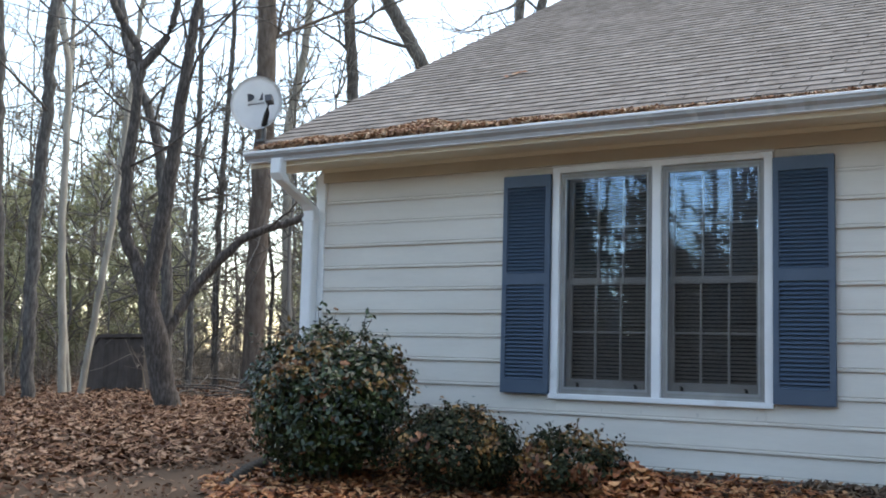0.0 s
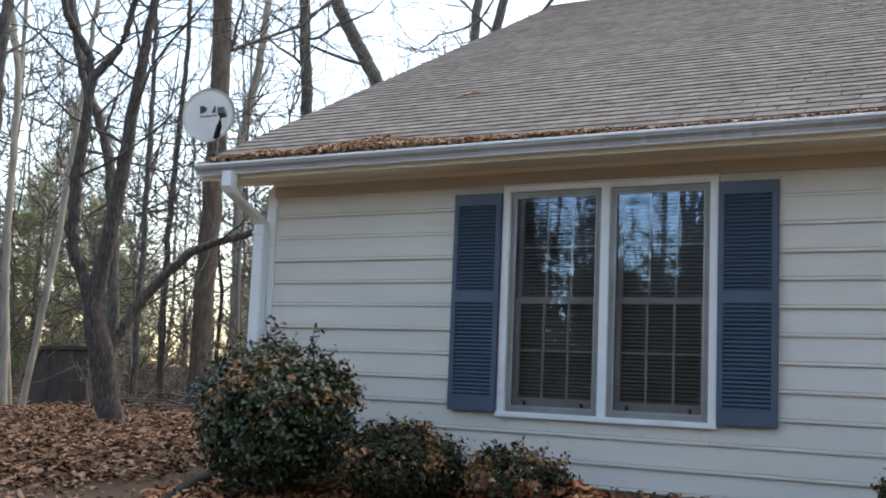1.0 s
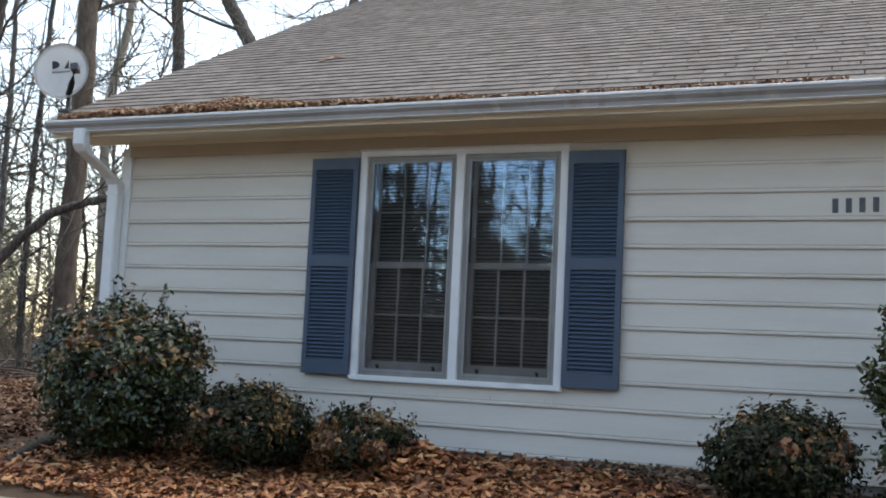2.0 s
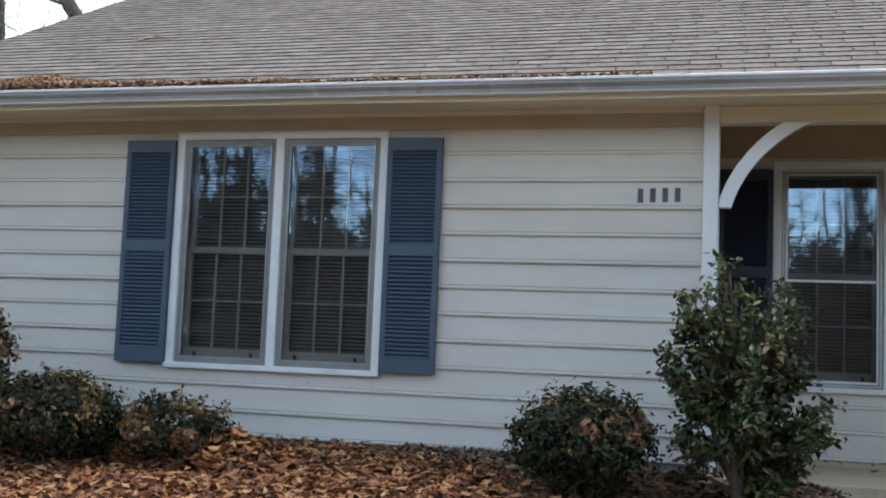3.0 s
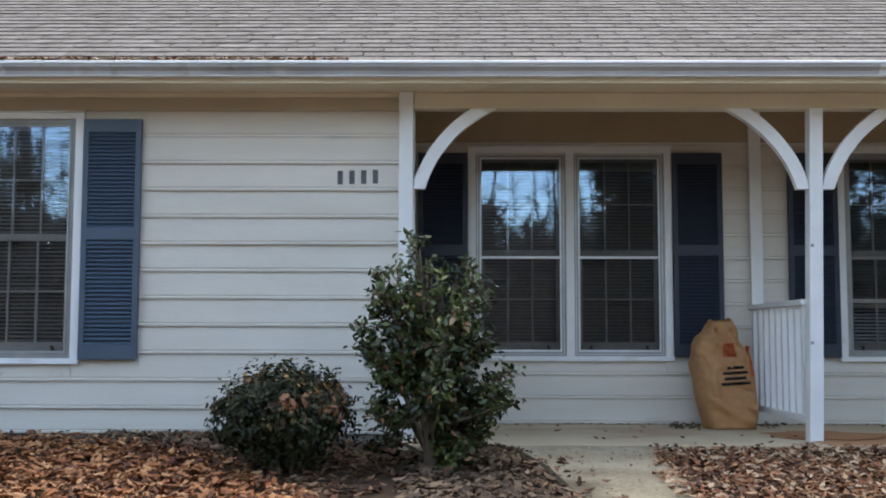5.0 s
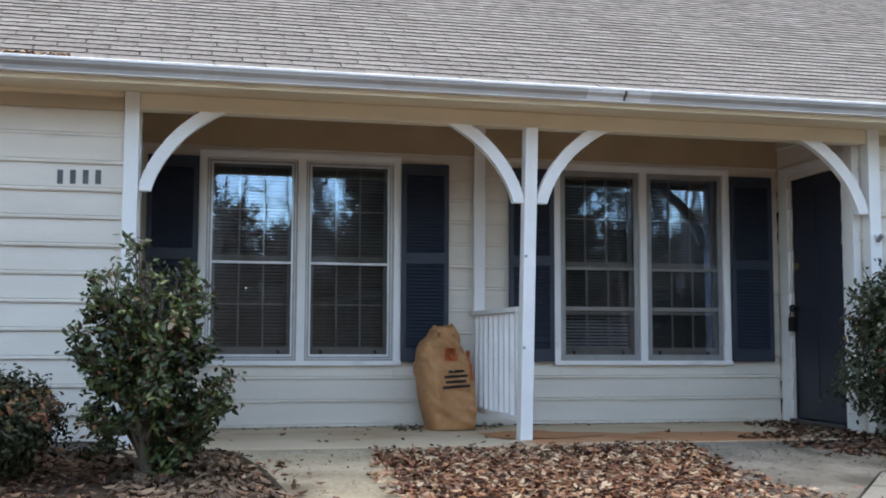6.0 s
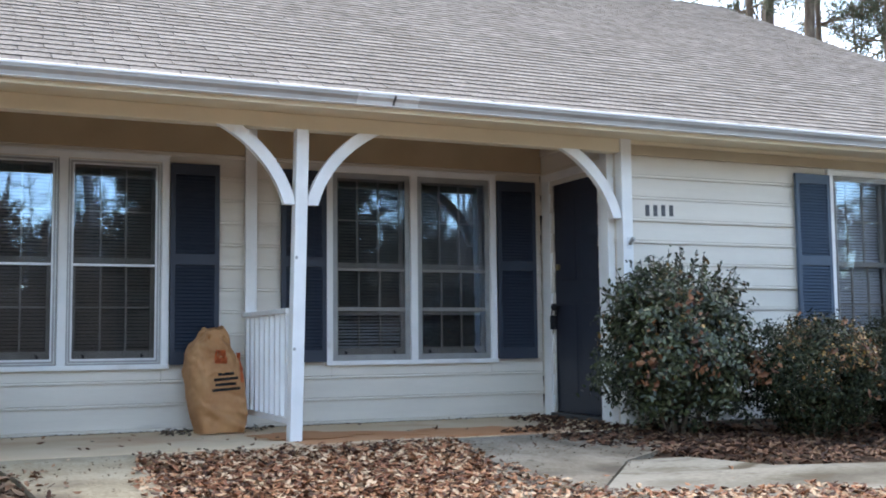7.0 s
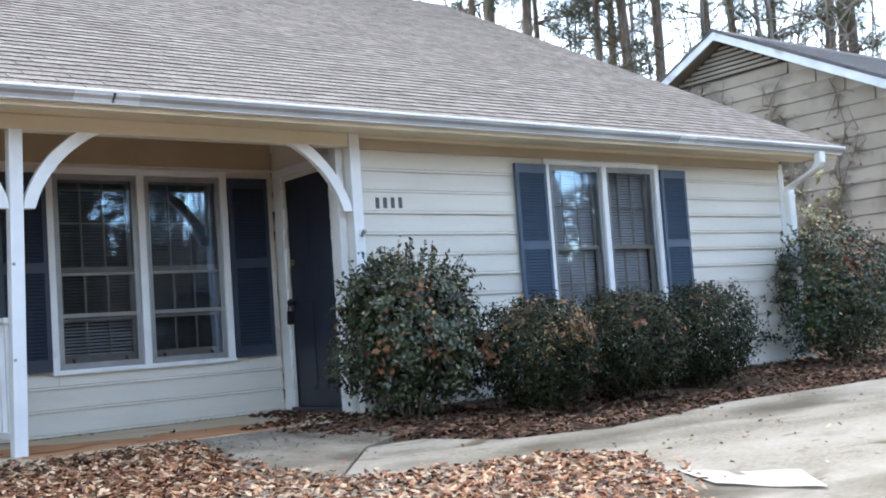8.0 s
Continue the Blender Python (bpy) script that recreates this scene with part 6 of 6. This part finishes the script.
def woods(name, label, spots, seed, tall=(7, 13), material=None, limbs=8, twig=0.0085, thick=(0.03, 0.11)):
    """Far bare trees, too many to count, in one mesh."""
    rng = np.random.default_rng(seed)
    tb = Tubes()
    for x, y in spots:
        h = rng.uniform(*tall)
        r = rng.uniform(*thick)
        base = np.array([x, y, float(hump(x, y)) - 0.1])
        lean = rng.normal(0, 0.09, 2)
        k = 9
        line = base + np.linspace(0, 1, k)[:, None] * np.array([lean[0] * h, lean[1] * h, h]) + np.cumsum(rng.normal(0, 0.09, (k, 3)), 0) * np.array([1, 1, 0])
        tb.add(line, np.linspace(r, r * 0.25, k), 6)
        for q in range(limbs):
            i = rng.integers(1, k)
            a = rng.uniform(0, 2 * math.pi)
            d = np.array([math.cos(a), math.sin(a), rng.uniform(-0.15, 0.9)])
            ln = rng.uniform(0.9, 2.8)
            p = [line[i]]
            dd = d
            for m in range(4):
                dd = unit((dd + rng.normal(0, 0.3, 3) + np.array([0, 0, 0.1]))[None])[0]
                p.append(p[-1] + dd * ln / 4)
            tb.add(p, np.linspace(max(twig * 2, r * 0.3), twig, 5), 3)
            for w in range(4):
                j = rng.integers(1, 5)
                e = unit((dd + rng.normal(0, 0.8, 3))[None])[0]
                l2 = ln * rng.uniform(0.3, 0.6)
                tb.add([p[j], p[j] + e * l2 * 0.5, p[j] + e * l2 + rng.normal(0, 0.1, 3)], [twig * 1.2, twig, twig * 0.6], 3)
    return tagged(link_mesh(name, tb.mesh(name), material or M_WOODS), label, "woods", kind="stuff")


def wedge(rng, n, az0, az1, d0, d1, cx=-2.5, cy=-6.9):
    """Spots seen from the yard between two bearings (degrees from +y, right positive)."""
    az = np.radians(rng.uniform(az0, az1, n))
    d = np.sqrt(rng.uniform(d0 ** 2, d1 ** 2, n))
    return list(zip(cx + d * np.sin(az), cy + d * np.cos(az)))


rng = np.random.default_rng(71)
woods("bare_woods", "grey bare saplings and trees filling the wood", wedge(rng, 62, -66, -27, 21, 36), 72, (4, 10), limbs=28, thick=(0.02, 0.06))
woods("bare_woods", "far bare trees at the back of the wood", wedge(rng, 60, -68, -20, 38, 64), 73, (7, 14), limbs=16, twig=0.012, thick=(0.04, 0.10))
woods("bare_woods", "bare trees between the pines", wedge(rng, 110, 28, 66, 27, 48), 74, (8, 15), limbs=14, twig=0.012)
woods("bare_woods", "bare trees across the street", [p for p in wedge(rng, 150, 98, 256, 34, 62) if -34 < p[0] < 29], 75, (7, 15), limbs=12, twig=0.016, thick=(0.06, 0.16), material=M_BARK)

woods("bare_woods", "tangled bare trees facing the house", wedge(rng, 30, 112, 130, 38, 58) + wedge(rng, 14, 200, 224, 38, 56) + wedge(rng, 34, 156, 180, 42, 60), 76, (9, 17), limbs=24, twig=0.016, thick=(0.06, 0.18), material=M_BARK)


def evergreens(name, label, spots, seed, tall, material, spread=1.1, low=0.12, n=26, needle=(0.30, 0.030), thick=0.10):
    rng = np.random.default_rng(seed)
    tb, P = Tubes(), []
    for x, y in spots:
        h = rng.uniform(*tall)
        z = float(hump(x, y)) - 0.1
        tb.add([(x, y, z), (x + rng.normal(0, 0.1), y, z + h / 2), (x, y, z + h)], [thick, thick * 0.7, thick * 0.2], 6)
        for k in range(int(16 * h)):
            f = rng.uniform(low, 1)
            a = rng.uniform(0, 2 * math.pi)
            q = spread * (0.75 * math.sin(math.pi * min(1.0, f * 0.85 + 0.12)) ** 0.7 + 0.08) * math.sqrt(rng.random()) * (0.7 + 0.5 * noise.noise(Vector((x + math.cos(a), y + math.sin(a), f * 7))))
            P.append((x + q * math.cos(a), y + q * math.sin(a), z + h * f + rng.normal(0, 0.1)))
    tagged(link_mesh(name + "_trunks", tb.mesh(name), M_PINEBARK), label + " trunks", "woods", kind="stuff")
    tagged(link_mesh(name, needles(name, np.array(P), rng, n, *needle), material), label, "woods", kind="stuff")


rng = np.random.default_rng(81)
evergreens("evergreen_saplings", "yellow green evergreen saplings in the wood", wedge(rng, 5, -60, -46, 27, 36), 82, (3.0, 5.0), M_CEDAR, 1.7)
evergreens("far_pines", "far green pines behind the wood", wedge(rng, 9, -66, -28, 46, 66), 83, (7, 12), M_CEDAR, 2.6, 0.2, 34)
evergreens("street_pines", "dark pines across the street", wedge(rng, 17, 100, 255, 24, 44), 84, (9, 15), M_PINE_D, 2.4, 0.3, 15, (0.42, 0.055))


woods("bare_woods", "tall bare trees beyond the street", [p for p in wedge(rng, 210, 95, 260, 36, 62) if -34 < p[0] < 29], 77, (13, 21), limbs=13, twig=0.018, thick=(0.10, 0.22), material=M_BARK)
evergreens("street_thicket", "brown winter thicket across the street", wedge(rng, 80, 100, 255, 28, 48), 85, (2.2, 5.0), M_THICKET, 2.4, 0.03, 12, (0.42, 0.055))
evergreens("far_thicket", "far brown tree line across the street", wedge(rng, 240, 92, 262, 50, 66), 86, (6.5, 10.0), M_THICKET, 3.4, 0.02, 3, (0.95, 0.21))
evergreens("evergreen_saplings", "yellow green evergreens behind the bare trees", [(-24.5, 11.5), (-26.2, 11.0), (-24.9, 14.0)], 87, (4.5, 6.2), M_CEDAR, 1.7, 0.1, 30)
evergreens("dark_pines", "dense dark pines across the street", [p for k in range(19) for p in wedge(rng, 1, 149.5 + 0.83 * k, 150.3 + 0.83 * k, 22, 26) + wedge(rng, 1, 149.5 + 0.83 * k, 150.3 + 0.83 * k, 29, 33)], 88, (8.5, 10.5), M_PINE_D, 2.3, 0.02, 18, (0.42, 0.085))
evergreens("street_hedge", "dense brown brush belt across the street", wedge(rng, 40, 157, 222, 26, 34) + wedge(rng, 16, 108, 132, 32, 44), 89, (2.8, 4.6), M_THICKET, 1.9, 0.02, 14, (0.42, 0.07))
evergreens("street_screen", "dense brown screen of brush across the street", wedge(rng, 12, 158, 184, 30, 40), 93, (3.6, 6.6), M_THICKET, 2.4, 0.02, 16, (0.45, 0.07))
evergreens("street_screen", "tall brown winter trees across the street", wedge(rng, 9, 193, 201.5, 30, 36)[:4] + wedge(rng, 6, 205, 211, 30, 36)[:2], 94, (7.0, 10.0), M_THICKET, 2.0, 0.05, 13, (0.42, 0.06))
evergreens("wood_thicket", "grey green evergreen thicket deep in the wood", wedge(rng, 34, -67, -28, 42, 64), 90, (3.0, 6.0), M_CEDAR, 2.6, 0.03, 12, (0.42, 0.055))


def undergrowth(spots, seed):
    rng = np.random.default_rng(seed)
    tb = Tubes()
    for x, y in spots:
        z = float(hump(x, y)) - 0.03
        for k in range(7):
            a = rng.uniform(0, 2 * math.pi)
            h = rng.uniform(0.15, 0.85) * (1.0 if k < 5 else 2.4)
            s = rng.uniform(0.05, 0.5)
            p0 = np.array([x + rng.normal(0, 0.2), y + rng.normal(0, 0.2), z])
            tip = p0 + np.array([s * math.cos(a), s * math.sin(a), h])
            mid = (p0 + tip) / 2 + np.array([0, 0, 0.15 * h]) + rng.normal(0, 0.06, 3)
            tb.add([p0, mid, tip], [0.012, 0.009, 0.004], 3)
            for m in range(5):
                w = rng.uniform(0.4, 1)
                q0 = p0 + (tip - p0) * w
                e = q0 + rng.normal(0, 0.30, 3)
                tb.add([q0, (q0 + e) / 2 + rng.normal(0, 0.04, 3), e], [0.006, 0.005, 0.003], 3)
    tagged(link_mesh("undergrowth", tb.mesh("undergrowth"), M_BRUSH), "dry brown undergrowth and brambles in the wood", "undergrowth", kind="stuff")


rng = np.random.default_rng(91)
undergrowth(wedge(rng, 300, -68, -30, 21.5, 44) + wedge(rng, 150, 48, 64, 17, 26) + wedge(rng, 12, -66, -40, 17.5, 21), 92)

# brush pile and fallen branches by the forked tree
rng = np.random.default_rng(95)
tb = Tubes()
for k in range(60):
    c = np.array([-13.4 + rng.normal(0, 1.3), 6.4 + rng.normal(0, 0.5), 0.02 + 0.22 * rng.random() ** 2])
    a = rng.uniform(0, math.pi)
    d = np.array([math.cos(a), math.sin(a) * 0.6, rng.normal(0, 0.12)]) * rng.uniform(0.4, 1.1)
    tb.add([c - d, c + rng.normal(0, 0.05, 3), c + d], [0.014, 0.011, 0.004], 4)
tagged(link_mesh("brush_pile", tb.mesh("brush_pile"), M_BARK), "low pile of fallen branches under the trees", "brush pile", kind="stuff")

# dark shed in the wood
shed = thing("shed", "low dark weathered wooden shed in the wood", "shed", (-17.75, 6.25, 0.0))
SW = pose(0, 0, 0, 0, 0, 32) @ Matrix.Diagonal((0.43, 0.7, 0.86, 1))


def shed_slice(outline, y0, y1):
    """An outline in x and z drawn out along y."""
    bm = bmesh.new()
    a = [bm.verts.new((x, y0, z)) for x, z in outline]
    b = [bm.verts.new((x, y1, z)) for x, z in outline]
    bm.faces.new(a)
    bm.faces.new(b[::-1])
    for i in range(len(a)):
        j = (i + 1) % len(a)
        bm.faces.new((a[i], b[i], b[j], a[j]))
    bmesh.ops.recalc_face_normals(bm, faces=bm.faces[:])
    return bm


ob = part("shed_body", shed_slice([(-1.0, -0.1), (1.4, -0.1), (1.4, 1.06), (-0.42, 1.03), (-1.0, 0.56)], 0.03, 1.4), M_SHED, shed, "dark shed body")
ob.matrix_basis = SW
for k in range(12):
    x0, x1 = -1.0 + 0.2 * k, -0.81 + 0.2 * k
    h0, h1 = (min(1.04, 0.55 + 0.81 * (x + 1.0)) for x in (x0, x1))
    ob = part("plank", shed_slice([(x0, -0.05), (x1, -0.05), (x1, h1), (x0, h0)], 0.0, 0.025), M_SHED, shed)
    ob.matrix_basis = SW
ob = part("shed_roof", shed_slice([(-1.14, 0.50), (-0.46, 1.12), (1.46, 1.15), (1.46, 1.08), (-0.43, 1.045), (-1.08, 0.47)], -0.05, 1.45), M_SHED, shed, "dark shed roof sloping at one end")
ob.matrix_basis = SW


# ---- the house next door ----
nb = thing("house", "neighbouring house with tan siding and a vented gable", "house", (15.0, 5.9, 0.0))
NR, NP, NE = 5.95, 0.50, 5.2            # ridge height, pitch, half depth
nw = part("gable_wall", profile(bmesh.new(), [(-NE, -0.2), (NE, -0.2), (NE, NR - NP * NE - 0.05), (0, NR - 0.10), (-NE, NR - NP * NE - 0.05)], 0.34, 0.46), M_WALL, nb, "gable wall sheathing")
z = 0.1
while z < NR - 0.45:
    z1 = min(z + 0.28, NR - 0.2)
    half = min(NE, (NR - 0.14 - z1) / NP)
    if half > 0.12:
        bm = bmesh.new()
        prof_ = [(0.0, z), (0.022, z1), (0.034, z1), (0.034, z)]
        profile(bm, prof_, -half, half)
        ob = part("board", bm, M_NSIDE, nw)
        ob.matrix_basis = pose(0.308, 0, 0, 0, 0, -90)
    z += 0.28
# Solid near black sheet for the shade behind the louvres.
vent = part("gable_vent", profile(bmesh.new(), [(-1.35, NR - 0.86), (1.35, NR - 0.86), (0, NR - 0.18)], 0.285, 0.31), M_DARK, nb, "triangular gable vent with its shade painted near black")
for k in range(7):
    z = NR - 0.83 + k * 0.088
    half = (NR - 0.20 - z) / NP - 0.06
    if half > 0.08:
        part("vent_slat", boxes((0.262, 0.284, -half, half, z, z + 0.052), bevel=0.003), M_NSIDE, vent, "pale louvre slat")
for s in (-1, 1):
    bm = bmesh.new()
    e = NE + 0.5
    profile(bm, [(0, NR + 0.02), (s * e, NR + 0.02 - NP * e), (s * e, NR - 0.16 - NP * e), (0, NR - 0.16)], -0.04, 0.0)
    part("rake_board", bm, M_NTRIM, nb, "pale blue white rake board")
    bm = bmesh.new()
    profile(bm, [(0, NR - 0.13), (s * e, NR - 0.13 - NP * e), (s * e, NR - 0.15 - NP * e), (0, NR - 0.15)], 0.001, 0.33)
    part("rake_soffit", bm, M_NSIDE, nb)
roof_n = part("roof", profile(bmesh.new(), [(0, NR + 0.06), (NE + 0.55, NR + 0.06 - NP * (NE + 0.55)), (NE + 0.55, NR + 0.01 - NP * (NE + 0.55)), (0, NR + 0.0), (-NE - 0.55, NR + 0.01 - NP * (NE + 0.55)), (-NE - 0.55, NR + 0.06 - NP * (NE + 0.55))], -0.05, 13.0), M_SHINGLE_D, nb, "dark grey shingle roof")
part("far_wall", boxes((0.47, 12.5, -NE + 0.02, -NE + 0.14, -0.2, NR - NP * NE - 0.1), (0.47, 12.5, NE - 0.14, NE - 0.02, -0.2, NR - NP * NE - 0.1)), M_NSIDE, nb)
bm = bmesh.new()
for r in range(36):
    v = r * 0.16
    y = -(NE + 0.55) + v * 0.894
    z = NR + 0.062 - NP * (NE + 0.55) + v * 0.447
    if y > -0.1:
        break
    profile(bm, [(y - 0.004, z + 0.004), (y - 0.004, z + 0.014), (y + 0.148, z + 0.082), (y + 0.148, z + 0.07)], -0.06, 13.0)
sc = part("shingle_course", bm, M_SHINGLE_D, roof_n, "dark shingle courses")
sc["kind"] = "stuff"
rng = np.random.default_rng(111)
tb, P = Tubes(), []
for k in range(24):
    y = rng.uniform(-2.6, 2.0)
    z = 0.2
    top = min(NR - 0.5 - NP * abs(y), rng.uniform(2.8, 5.4))
    p = [np.array([0.29, y, z])]
    while p[-1][2] < top:
        p.append(p[-1] + np.array([0, rng.normal(0, 0.10), rng.uniform(0.18, 0.36)]))
    p = np.array(p)
    p[:, 0] = 0.285 + rng.normal(0, 0.008, len(p))
    tb.add(p, np.linspace(0.014, 0.006, len(p)), 4)
    for m in range(len(p) * 5):
        i = rng.integers(1, len(p))
        e = p[i] + np.array([0, rng.normal(0, 0.2), rng.normal(0.02, 0.2)])
        tb.add([p[i], (p[i] + e) / 2 + np.array([-0.02, rng.normal(0, 0.06), rng.normal(0, 0.06)]), e], [0.006, 0.005, 0.004], 3)
        if rng.random() < 0.5:
            P.append(e + np.array([-0.02, 0, 0]))
vines = thing("vines", "dry climbing vines on the tan gable wall", "vines", (15.0, 5.9, 0.0))
link_mesh("vine_stem", tb.mesh("vine_stem"), M_STEM, vines)["kind"] = "stuff"
P = np.array(P)
link_mesh("vine_leaves", leaf_mesh("vine_leaves", P, rng.normal(size=P.shape) + np.array([-1.0, 0, 0.3]), rng.uniform(0.04, 0.09, len(P)), rng, 0.45, 0.3), M_BRUSH, vines)

# thin yellowing shrub behind the corner
bush(10.6, 1.6, 0.9, 0.7, 2.5, 2600, 0.06, M_CEDAR, "tall thin yellow green shrub by the house corner", 29, gap=0.05, dead=40, shoots=24)
